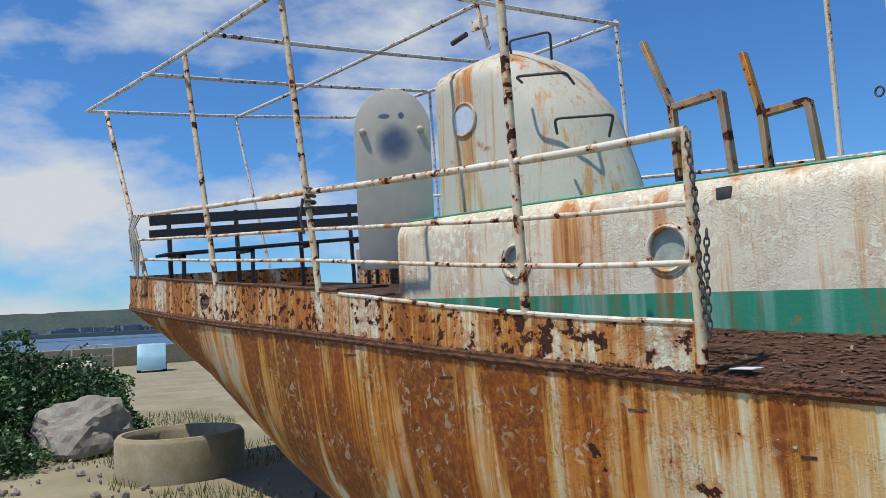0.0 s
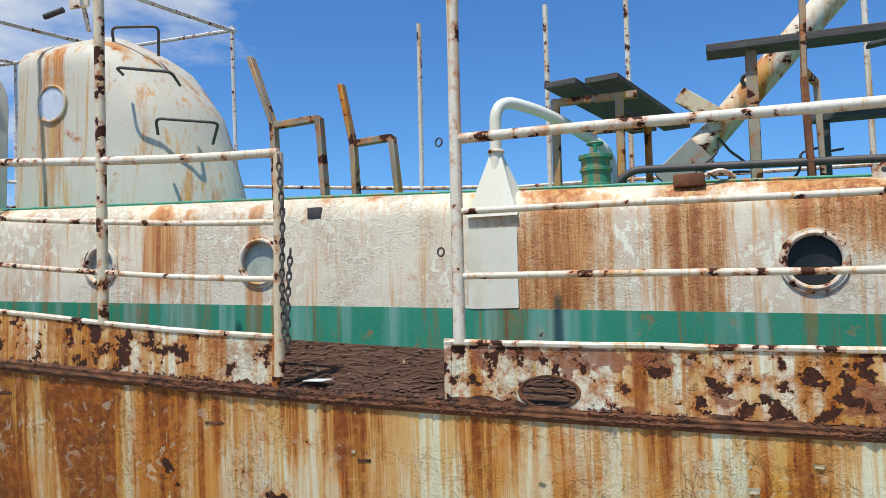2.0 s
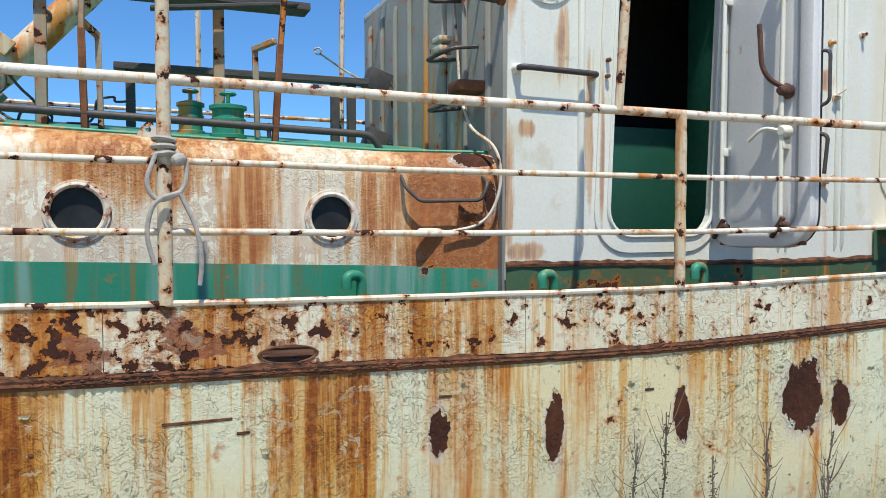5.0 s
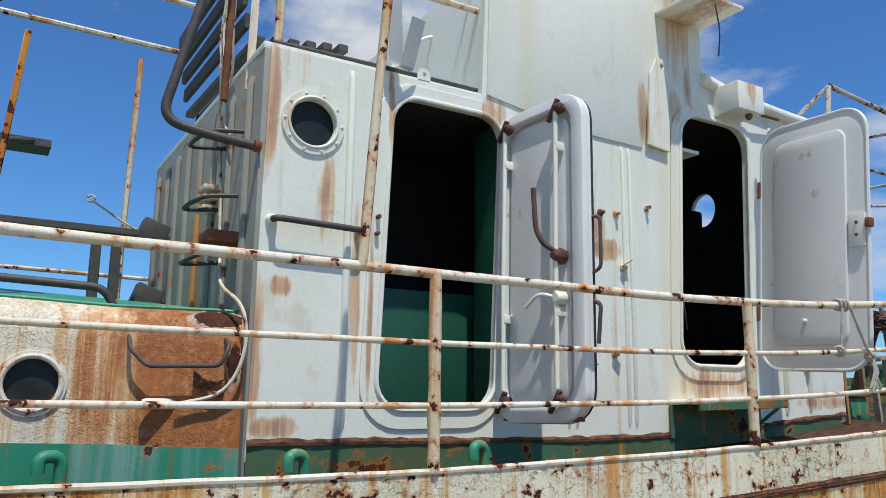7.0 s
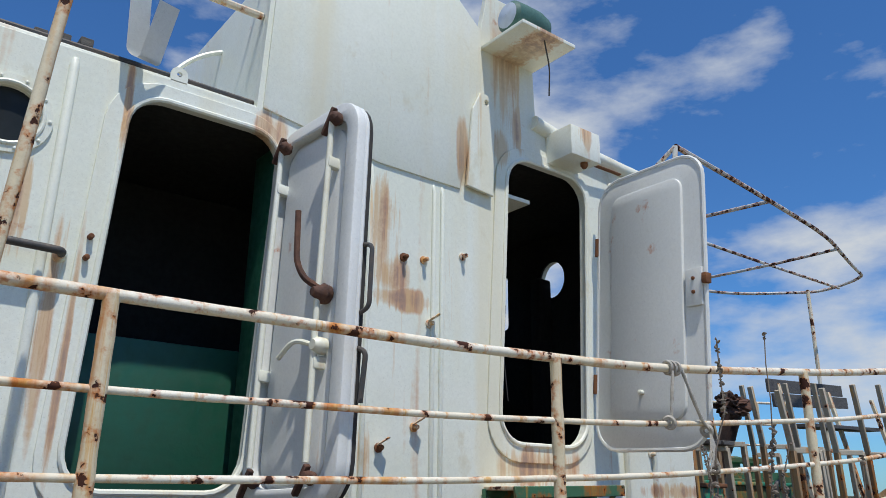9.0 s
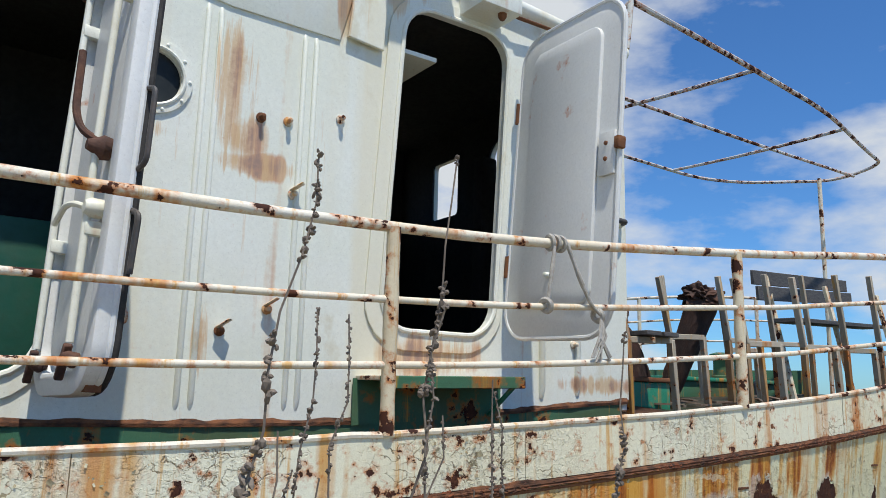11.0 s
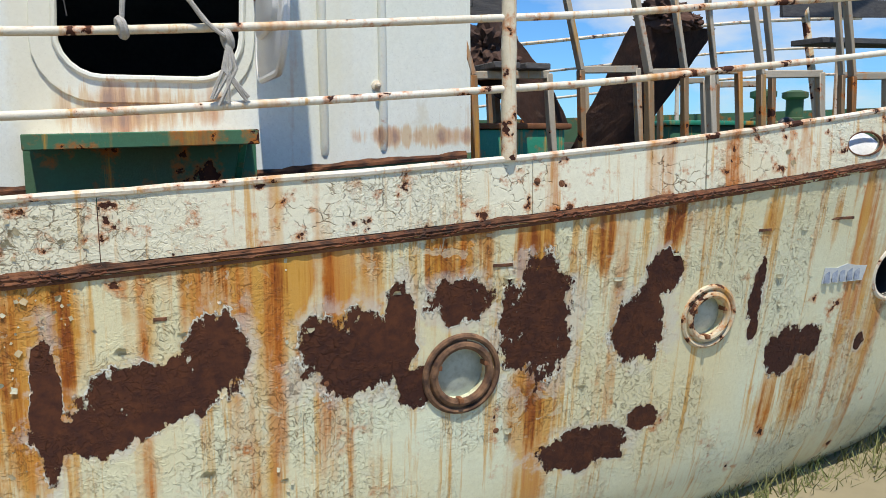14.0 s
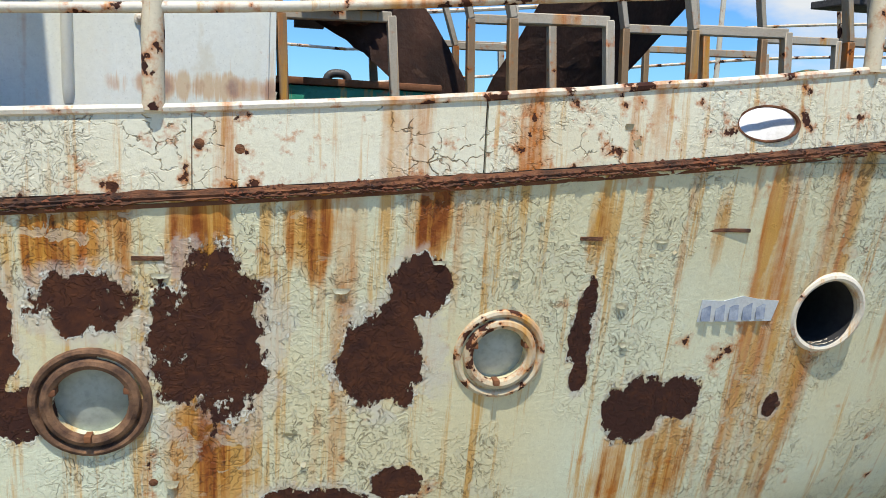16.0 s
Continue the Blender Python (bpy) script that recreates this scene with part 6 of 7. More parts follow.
# ladder rungs and pipes on the after wall
for y, z in ((3.98, 3.36), (4.02, 3.02), (4.0, 2.72), (4.04, 2.42)):
    rg = thing("ladder_rung", "dark bent rung on the after wall", "rung", "ladder rungs")
    part("bar", tube(bmesh.new(), bend([(2.58, y, z), (2.42, y, z - 0.02), (2.36, y + 0.1, z - 0.05), (2.36, y + 0.26, z - 0.05), (2.58, y + 0.28, z - 0.02)], 0.05), 0.012, 8), M_IRON, rg)
lad = thing("hand_rail", "dark bent hand rail rising to the wheelhouse top", "rail")
part("pipe", tube(bmesh.new(), bend([(2.55, 3.69, 3.2), (2.32, 3.70, 3.22), (2.12, 3.74, 3.27), (2.28, 3.72, 3.95), (2.4, 3.75, 4.5)], 0.13, 7), 0.024, 10), M_IRON, lad)
part("boss", lathe(bmesh.new(), (2.585, 3.69, 3.2), (-1, 0, 0), [(0.03, 0), (0.03, 0.03)], 12), M_RUST, lad)
stp = thing("bracket", "rusty torn bracket on the after wall", "bracket")
part("plate", box(bmesh.new(), (2.40, 3.86, 2.74), (2.585, 4.04, 2.80), 0.01), M_RUST, stp)
bp = thing("terminal_block", "pale cable terminal on the after wall", "terminal")
for z in (3.02, 3.08, 3.14):
    part("clamp", box(bmesh.new(), (2.50, 4.42, z), (2.585, 4.58, z + 0.03), 0.006), M_RAIL, bp)
for y, z, lab in ((4.95, 3.06, "dark tilted speaker box on the after wall"), (5.0, 2.62, "dark covered lamp on the after wall")):
    sp_ = thing("wall_lamp", lab, "lamp")
    part("case", turned(box(bmesh.new(), (-0.09, -0.07, -0.08), (0.09, 0.07, 0.08), 0.01), pose(2.44, y + 0.6, z, 0, 20, 0)), M_IRON, sp_)
    part("arm", beam(bmesh.new(), (2.44, y + 0.6, z), (2.585, y + 0.6, z - 0.03), 0.02, 0.02), M_RAIL, sp_)
cb = thing("cable", "white cables hanging from the wheelhouse top", "cable")
for k in range(5):
    part("run", tube(bmesh.new(), bend([(2.52, 4.05 + 0.05 * k, 4.3), (2.50, 4.02 + 0.07 * k, 3.95), (2.54, 4.1 + 0.03 * k, 3.7), (2.5, 4.2 - 0.03 * k, 3.5), (2.56, 4.12 + 0.04 * k, 3.36)], 0.1, 5), 0.007, 6), M_RAIL, cb)
wr = thing("wire_hook", "white wire with a loop sticking out of the after wall", "wire")
part("wire", tube(bmesh.new(), bend([(2.58, 5.9, 3.05), (2.3, 5.95, 3.2), (2.1, 5.95, 3.32)], 0.08), 0.008, 6), M_RAIL, wr)
part("loop", ring(bmesh.new(), (2.08, 5.95, 3.34), (0.3, 1, 0), 0.025, 0.007, 14, 5), M_RAIL, wr)
# wheelhouse top: slatted seat, poles, rails, curled sheet
bs = thing("bench", "dark slatted bench on top of the wheelhouse", "bench")
for k in range(6):
    part("slat", beam(bmesh.new(), (2.66 + 0.10 * k, 4.05, 3.93 + 0.015 * k), (2.66 + 0.10 * k, 5.7, 4.0 + 0.015 * k), 0.06, 0.045, up=(0, 0, 1)), M_DARKWOOD, bs)
for x, y in ((2.68, 4.2), (3.16, 4.2), (2.68, 5.5), (3.16, 5.5)):
    part("leg", beam(bmesh.new(), (x, y, 3.76), (x, y, 3.95 + 0.1 * (x - 2.68)), 0.035, 0.035), M_IRON, bs)
for k in range(4):
    part("back_slat", beam(bmesh.new(), (2.60 - 0.02 * k, 4.1, 4.05 + 0.13 * k), (2.60 - 0.02 * k, 5.6, 4.1 + 0.13 * k), 0.03, 0.09, up=(0, 0, 1)), M_DARKWOOD, bs)
topr = thing("railing", "white pipe railing round the wheelhouse top", "railing")
for z in (4.40, 4.78):
    part("rail", tube(bmesh.new(), [(0.9, 5.5, z), (1.8, 5.5, z - 0.01), (2.6, 5.5, z - 0.02)], 0.02, 8), M_RAIL, topr)
part("rail", tube(bmesh.new(), bend([(2.62, 3.8, 4.30), (3.3, 3.78, 4.32), (3.92, 3.78, 4.33)], 0.05), 0.02, 8), M_RAIL, topr)
part("rail", tube(bmesh.new(), [(2.64, 3.75, 3.79), (3.3, 3.75, 3.80), (3.9, 3.75, 3.80)], 0.014, 8), M_IRON, topr)
part("post", tube(bmesh.new(), [(2.70, 3.86, 3.76), (2.71, 3.86, 4.3), (2.73, 3.86, 4.9)], 0.024, 10), M_POST, topr)
part("post", tube(bmesh.new(), [(2.46, 3.95, 3.5), (2.47, 3.95, 4.2), (2.5, 3.95, 4.8)], 0.02, 10), M_RUST, topr)
part("post", tube(bmesh.new(), [(2.60, 4.0, 3.6), (2.61, 4.0, 4.2), (2.63, 4.0, 4.8)], 0.03, 4), M_RAIL, topr)
arch = thing("pipe_arch", "white bent pipe beside the funnel", "pipe")
part("pipe", tube(bmesh.new(), bend([(3.56, 4.35, 3.76), (3.60, 4.35, 4.06), (3.76, 4.35, 4.30), (3.98, 4.35, 4.43), (4.3, 4.35, 4.46)], 0.2, 8), 0.015, 8), M_WHITE, arch)
eye2 = thing("lifting_eye", "white eye welded to the wheelhouse edge", "eye")
part("plate", shift(plate(rounded(3.47, 3.73, 3.55, 3.83, 0.035), [circle(3.51, 3.795, 0.013, 12)], 0.015), 0, WY + 0.01, 0), M_WHITE, eye2, smooth=False)
tp = thing("post", "rusty cream post standing on the rail", "post")
part("shaft", tube(bmesh.new(), [(2.82, side_y(2.8), 2.53), (2.845, side_y(2.8), 2.9), (2.87, side_y(2.8), 3.3), (2.91, side_y(2.8), 3.8), (2.92, side_y(2.8), 4.1)], 0.022, 10, wobble=0.06), M_POST, tp)
curl = thing("curled_sheet", "curled grey sheet hanging from the awning", "sheet")
bm = bmesh.new()
rows_ = []
line_ = bend([(3.25, 3.58, 4.95), (3.26, 3.60, 4.2), (3.29, 3.62, 3.77), (3.34, 3.60, 3.74), (3.38, 3.54, 4.03)], 0.06, 6)
for p in line_:
    rows_.append([bm.verts.new((p[0] + u, p[1] + 0.3 * u, p[2] + 0.06 * u)) for u in (-0.05, 0.0, 0.05)])
for a, b in zip(rows_, rows_[1:]):
    for i in range(2):
        bm.faces.new((a[i], a[i + 1], b[i + 1], b[i]))
bmesh.ops.solidify(bm, geom=bm.faces[:], thickness=0.008)
part("sheet", bm, M_DOOR, curl)
part("hanger", tube(bmesh.new(), [(3.3, 3.56, 4.72), (3.3, 3.7, 4.95), (3.3, 3.8, 5.1), (3.93, 3.8, 4.6)], 0.012, 6), M_RAIL, curl)

# rope on the fore railing
rope2 = thing("rope", "frayed grey rope tied to the top rail", "rope")
rx, ry, rz = 5.78, side_y(5.78), T(5.78)
for k in range(3):
    part("turn", ring(bmesh.new(), (rx - 0.03 + 0.03 * k, ry + 0.01, rz), (1, 0.15 * (k - 1), 0.1), 0.030, 0.009, 18, 6), M_ROPE, rope2)
part("run", tube(bmesh.new(), bend([(rx - 0.03, ry - 0.02, rz - 0.02), (rx - 0.05, ry - 0.02, rz - 0.15), (rx - 0.06, ry - 0.01, rz - 0.26)], 0.05), 0.0085, 8, wobble=0.25), M_ROPE, rope2)
part("run", tube(bmesh.new(), bend([(rx + 0.04, ry - 0.02, rz), (rx + 0.10, ry - 0.03, rz - 0.14), (rx + 0.18, ry - 0.02, rz - 0.25), (rx + 0.24, ry - 0.02, rz - 0.29)], 0.06), 0.0085, 8, wobble=0.25), M_ROPE, rope2)
for dx, dz in ((-0.06, -0.27), (0.24, -0.29)):
    part("knot", ring(bmesh.new(), (rx + dx, ry + 0.0, rz + dz), (1, 0.2, 0.3), 0.024, 0.013, 16, 6), M_ROPE, rope2)
random.seed(8)
for k in range(7):
    part("frayed_end", tube(bmesh.new(), [(rx + 0.24, ry - 0.02, rz - 0.30), (rx + 0.23 + random.uniform(-0.02, 0.03), ry - 0.03, rz - 0.38), (rx + 0.24 + random.uniform(-0.06, 0.06), ry - 0.02, rz - 0.46 - random.uniform(0, 0.05))], 0.006, 5), M_ROPE, rope2)

# ---------------------------------------------------------------- fore deck
M_SEAT = rusted_paint("seat_frame_paint", (0.50, 0.45, 0.36), (0.36, 0.31, 0.23), 0.40, 0.10, chip_scale=16)


def fore_seat(x, y, zt, depth, label, planks=0):
    return seat_frame("seat_frame", label, x, y, zt, deck_z(x, y) + 0.46, depth, 0.62, 0.13, M_SEAT, "seat frames on the fore deck", planks)


SEAT = "bare rusty-cream steel seat frame on the fore deck"
fore_seat(7.32, 3.72, 2.62, 0.40, "rusty steel seat frame carrying two weathered planks", 2)
fore_seat(8.15, 3.44, 2.71, 0.36, SEAT)
fore_seat(8.92, 3.49, 2.80, 0.40, SEAT)
fore_seat(9.75, 3.62, 2.92, 0.42, SEAT)
fore_seat(10.5, 3.72, 3.0, 0.42, SEAT)
fore_seat(8.3, 4.95, 2.66, 0.43, SEAT)
fore_seat(9.6, 4.6, 3.0, 0.4, SEAT)
bb = thing("bench", "dark plank bench behind the wheelhouse", "bench")
for z in (2.72, 2.90):
    part("back_plank", beam(bmesh.new(), (7.42, 4.0, z), (7.46, 4.9, z + 0.08), 0.03, 0.14, up=(0, 0, 1)), M_DARKWOOD, bb)
    part("back_end", beam(bmesh.new(), (7.36, 4.12 + 0.6 * (z - 2.7), z - 0.02), (7.74, 4.14 + 0.6 * (z - 2.7), z - 0.05), 0.03, 0.15, up=(0, 0, 1)), M_DARKWOOD, bb)
bow_bench = thing("bench", "long grey plank bench near the bow", "bench")
for z, y in ((2.94, 4.75), (3.10, 4.80)):
    part("back_plank", beam(bmesh.new(), (10.3, y, z), (13.0, y + 0.5, z + 0.22), 0.03, 0.14, up=(0, 0, 1)), M_DARKWOOD, bow_bench)
part("seat_plank", beam(bmesh.new(), (10.3, 4.5, 2.66), (13.0, 5.0, 2.8), 0.25, 0.04, up=(0, 0, 1)), M_DARKWOOD, bow_bench)
for x in (10.6, 11.7, 12.8):
    part("leg", beam(bmesh.new(), (x, 4.6, deck_z(x, 4.6)), (x, 4.85, 3.15), 0.05, 0.04), M_POST, bow_bench)

M_SLAB = plain("scaling_brown_rust", (0.045, 0.026, 0.02), (0.105, 0.05, 0.032), 6, 0.95, bump=1.0)


def slab(name, label, corners, thick, mat):
    """A thick rough plate between four corners, bent a little."""
    th = thing(name, label, "rusty plate")
    bm = bmesh.new()
    a, b, c, d = (Vector(p) for p in corners)
    n_ = 12
    nn = (b - a).cross(d - a).normalized()
    g_ = [[bm.verts.new((a.lerp(b, i / n_)).lerp(d.lerp(c, i / n_), j / n_) + nn * (0.05 * math.sin(math.pi * i / n_) + 0.02 * noise.noise((i * 0.9, j * 0.9, 3)))) for j in range(n_ + 1)] for i in range(n_ + 1)]
    for i in range(n_):
        for j in range(n_):
            bm.faces.new((g_[i][j], g_[i + 1][j], g_[i + 1][j + 1], g_[i][j + 1]))
    bmesh.ops.solidify(bm, geom=bm.faces[:], thickness=thick)
    part("plate", bm, mat, th)
    return th


s1 = slab("rusted_fluke", "huge scaling brown rusted plate leaning on the fore deck", [(8.16, 4.25, 1.86), (8.86, 4.62, 1.86), (9.70, 4.75, 2.76), (8.63, 4.30, 2.66)], 0.05, M_SLAB)
s2 = slab("rusted_fluke", "rusted pointed plate with a torn edge behind the wheelhouse", [(7.42, 4.15, 2.32), (7.88, 4.15, 2.0), (8.22, 4.3, 2.03), (7.80, 4.35, 2.62)], 0.04, M_SLAB)


def lump(x, y, z, s, parent):
    bm = bmesh.new()
    bmesh.ops.create_icosphere(bm, subdivisions=4, radius=1)
    for v in bm.verts:
        k = 1 + 0.25 * noise.noise(v.co * 9.0) + 0.5 * noise.noise(v.co * 1.7 + Vector((x, y, z))) + 0.3 * noise.noise(v.co * 4.1)
        v.co = Vector((x, y, z)) + Vector((v.co.x * s[0], v.co.y * s[1], v.co.z * s[2])) * k
    part("rust_lump", bm, M_SLAB, parent, "crumbling lump of rust", smooth=False)


lump(8.98, 4.42, 2.76, (0.19, 0.13, 0.10), s1)
lump(9.25, 4.52, 2.75, (0.1, 0.08, 0.05), s1)
lump(7.58, 4.15, 2.46, (0.14, 0.13, 0.15), s2)
lump(7.72, 4.2, 2.40, (0.08, 0.08, 0.07), s2)
gb = thing("hatch_coaming", "green flaking hatch coaming on the fore deck", "hatch")
part("coaming", box(bmesh.new(), (7.30, 3.92, 1.75), (7.95, 4.9, 2.02), 0.02), M_GREEN, gb)
part("cover", box(bmesh.new(), (7.28, 3.90, 2.02), (7.98, 4.92, 2.05), 0.01), M_RUST, gb)
gb2 = thing("deck_locker", "low green steel locker on the fore deck", "locker")
part("case", box(bmesh.new(), (10.0, 5.6, 1.85), (12.0, 6.3, 2.10), 0.03), M_GREENDARK, gb2)
part("lid", box(bmesh.new(), (9.97, 5.57, 2.10), (12.03, 6.33, 2.14), 0.012), M_GREEN, gb2)
for x in (10.5, 11.5):
    part("handle", tube(bmesh.new(), bend([(x, 5.60, 2.0), (x, 5.55, 2.0), (x + 0.14, 5.55, 2.0), (x + 0.14, 5.60, 2.0)], 0.02), 0.008, 6), M_IRON, gb2)
for x, y in ((11.35, 5.95), (11.75, 5.95)):
    bt = thing("bollard", "green-grey twin bollard post", "bollard", "bollards")
    part("post", lathe(bmesh.new(), (x, y, 2.139), (0, 0, 1), [(0.11, 0), (0.11, 0.04), (0.08, 0.05), (0.08, 0.22), (0.12, 0.24), (0.12, 0.29), (0.05, 0.31)], 16), M_GREENDARK, bt)
for k, (x, y) in enumerate(((10.6, 5.0), (7.6, 5.4))):
    rg = thing("pipe_bend", "small dark pipe bend on the fore deck", "pipe", "pipe bends")
    part("pipe", tube(bmesh.new(), bend([(x, y, deck_z(x, y)), (x, y, deck_z(x, y) + 0.2), (x + 0.13, y, deck_z(x, y) + 0.2), (x + 0.13, y, deck_z(x, y) + 0.1)], 0.06), 0.025, 10), M_IRON, rg)
debris = thing("debris", "scraps of board, rag and rust flakes on the fore deck", "debris", kind="stuff")
random.seed(11)
bm = bmesh.new()
for k in range(55):
    x, y = random.uniform(7.4, 10.5), random.uniform(3.1, 4.7)
    l, w = random.uniform(0.02, 0.12), random.uniform(0.015, 0.05)
    a = random.uniform(0, math.pi)
    z = deck_z(x, y) + random.uniform(0.02, 0.05)
    beam(bm, (x - l * math.cos(a), y - l * math.sin(a), z), (x + l * math.cos(a), y + l * math.sin(a), z + random.uniform(-0.01, 0.03)), w, 0.012, bevel=0)
part("scraps", bm, plain("pale_scraps", (0.30, 0.24, 0.18), (0.14, 0.09, 0.06), 9, 0.95), debris)
sheet = thing("plastic_sheet", "crumpled white plastic sheet lying on the deck", "sheet")
bm = bmesh.new()
bmesh.ops.create_grid(bm, x_segments=16, y_segments=8, size=0.5)
for v in bm.verts:
    u, w = v.co.x, v.co.y
    x, y = 8.88 + 0.5 * u, 2.96 + 0.34 * w
    v.co = Vector((x, y, deck_z(x, y) + 0.03 + 0.16 * (1 - 4 * u * u) * (1 - 3.6 * w * w) + 0.03 * noise.noise((u * 6, w * 6, 1))))
bmesh.ops.solidify(bm, geom=bm.faces[:], thickness=0.004)
part("sheet", bm, plain("white_plastic", (0.75, 0.76, 0.78), (0.62, 0.64, 0.66), 9, 0.35), sheet)
scrap = thing("plastic_sheet", "scrap of clear plastic on the deck edge", "sheet")
bm = bmesh.new()
bmesh.ops.create_grid(bm, x_segments=6, y_segments=6, size=0.5)
for v in bm.verts:
    u, w = v.co.x, v.co.y
    v.co = Vector((-1.6 + 0.1 * u, 3.1 + 0.1 * w, deck_z(-1.6, 3.1) + 0.03 + 0.02 * noise.noise((u * 6, w * 6, 4))))
bmesh.ops.solidify(bm, geom=bm.faces[:], thickness=0.003)
part("sheet", bm, M_DOOR, scrap)
flakes = thing("rust_flakes", "loose rust flakes scattered on the side deck", "rust flakes", kind="stuff")
bm = bmesh.new()
for k in range(1800):
    x, y = random.uniform(-2.6, -0.2), random.uniform(3.03, 3.97)
    r = random.uniform(0.005, 0.018)
    z = deck_z(x, y) + 0.004
    a = random.uniform(0, 6.3)
    vs = [bm.verts.new((x + r * math.cos(a + q) * random.uniform(0.6, 1.4), y + r * math.sin(a + q) * random.uniform(0.6, 1.4), z + random.uniform(0.001, 0.006))) for q in (0, 1.6, 3.1, 4.7)]
    bm.faces.new(vs)
part("flakes", bm, plain("rust_flake", (0.11, 0.055, 0.035), (0.19, 0.11, 0.075), 30, 0.95), flakes, smooth=False)

# awning frame over the fore deck
frame_fore = thing("awning_frame", "white pipe awning frame with a rounded fore end", "frame")
ZC = 4.55
ft((7.28, 3.66, 4.2), (7.31, 3.64, ZC), 0.02, frame_fore)
outer = [(7.31, 3.64, ZC), (8.5, 3.75, ZC), (10.5, 4.05, ZC + 0.08), (12.4, 4.66, ZC + 0.26), (13.5, 4.98, ZC + 0.36), (13.5, 5.6, ZC + 0.27), (12.0, 6.4, ZC + 0.14), (7.4, 6.5, ZC + 0.28)]
M_DARKPIPE = rusted_paint("flaking_pipe_paint", (0.62, 0.63, 0.62), (0.45, 0.45, 0.44), 0.2, 0.62, chip_scale=12)
part("pipe", tube(bmesh.new(), bend(outer, 0.7, 8), 0.021, 8, wobble=0.04), M_DARKPIPE, frame_fore)
ft((7.3, 5.0, ZC + 0.1), (13.4, 5.3, ZC + 0.25), 0.018, frame_fore, M_DARKPIPE)
ft((9.0, 3.82, ZC + 0.02), (9.0, 6.45, ZC + 0.25), 0.018, frame_fore, M_DARKPIPE)
ft((11.2, 4.28, ZC + 0.12), (11.2, 6.42, ZC + 0.17), 0.018, frame_fore, M_DARKPIPE)
ft((7.26, 4.25, 4.2), (7.31, 3.64, ZC), 0.018, frame_fore)
ft((13.2, 5.65, ZC + 0.26), (13.2, 5.66, deck_z(13.2, 5.66)), 0.026, frame_fore, M_RAIL, "post")

# ---------------------------------------------------------------- small welds and lugs on the hull side
for x, z, l in ((-0.02, 1.26, 0.0), (0.95, 1.25, 0.26), (1.12, 1.19, 0.05), (1.97, 1.265, 0.06), (3.0, 1.22, 0.05), (-1.35, 1.26, 0.06), (4.65, 1.28, 0.26), (6.95, 1.50, 0.08), (8.17, 1.57, 0.07), (8.62, 1.60, 0.16), (5.78, 1.40, 0.04), (-2.1, 1.39, 0.1), (-3.4, 1.5, 0.12), (-4.4, 1.62, 0.15)):
    if not l:
        continue
    y = hull_y(x, z)
    lugp = box(bmesh.new(), (x - l / 2, y - 0.003, z - 0.006), (x + l / 2, y + 0.01, z + 0.006), 0.002)
    part("weld_strip", lugp, M_STRAKE, boat)
for x, z in ((6.30, 1.13), (7.18, 1.79), (7.08, 1.80), (0.38, 1.18), (8.98, 0.98), (6.95, 0.86)):
    y = hull_y(x, z) if z < edge_z(x) else side_y(x)
    part("lug", lathe(bmesh.new(), (x, y + 0.004, z), (0, -1, 0), [(0.015, 0), (0.013, 0.003), (0.006, 0.005)], 9), M_STRAKE, boat)
# loose scale along the rubbing strake
rnd = random.Random(9)
verts, faces = [], []
for k in range(5200):
    x = rnd.uniform(-9.0, 11.0) if k < 2400 else rnd.uniform(-2.5, 9.2)
    w = float(np.interp(x, [-3, 1, 6.5], [1.0, 0.62, 0.40]))
    if noise.noise((x * 2.1, 4.4, 0.7)) < -0.22:
        continue
    z = edge_z(x) + rnd.choice((-0.024, -0.02, 0.0, 0.018, 0.026, 0.034)) * w + rnd.uniform(-0.007, 0.007)
    y = side_y(x) - (0.008 + 0.007 * w if z < edge_z(x) + 0.02 * w else 0.002)
    r = 0.003 + 0.008 * rnd.random() ** 2
    i = len(verts)
    verts += [(x - r * rnd.uniform(0.6, 2.2), y + 0.004, z - r * rnd.uniform(0.2, 0.8)), (x + r * rnd.uniform(0.6, 2.2), y + 0.004, z - r * rnd.uniform(0.2, 0.8)), (x + r * rnd.uniform(-0.6, 0.6), y + 0.002, z + r * rnd.uniform(0.4, 1.0)), (x, y - rnd.uniform(0.2, 0.6) * r, z)]
    faces += [(i, i + 1, i + 3), (i + 1, i + 2, i + 3), (i + 2, i, i + 3)]
me = bpy.data.meshes.new("rust_scale")
me.from_pydata(verts, [], faces)
me.materials.append(plain("loose_rust_scale", (0.03, 0.015, 0.011), (0.20, 0.062, 0.025), 9, 0.95, bump=0.6))
scale_ = new("rust_scale", me)
scale_.parent = boat
tagged(scale_, kind="stuff")
part_ground = [(8.575, 1.30), (8.86, 1.295), (8.875, 1.365), (8.80, 1.372), (8.73, 1.385), (8.66, 1.37), (8.58, 1.375)]
M_TAG = plain("blue_grey_spray", (0.14, 0.18, 0.26), (0.35, 0.40, 0.46), 30, 0.6)
tag = thing("sprayed_mark", "small blue-grey spray-painted mark on the hull", "graffiti")
bm = plate(part_ground, [], 0.003)
for v in bm.verts:
    v.co.y += hull_y(v.co.x, v.co.z) - 0.004
part("ground_coat", bm, plain("pale_spray", (0.50, 0.56, 0.60), (0.60, 0.62, 0.60), 12, 0.6), tag, "pale sprayed ground")
for k in range(5):
    x = 8.60 + 0.052 * k
    y = hull_y(x, 1.33) - 0.0065
    part("stroke", box(bmesh.new(), (x - 0.016, y - 0.001, 1.305), (x + 0.016, y + 0.003, 1.355 + 0.006 * (k % 2)), 0.0), M_TAG, tag)
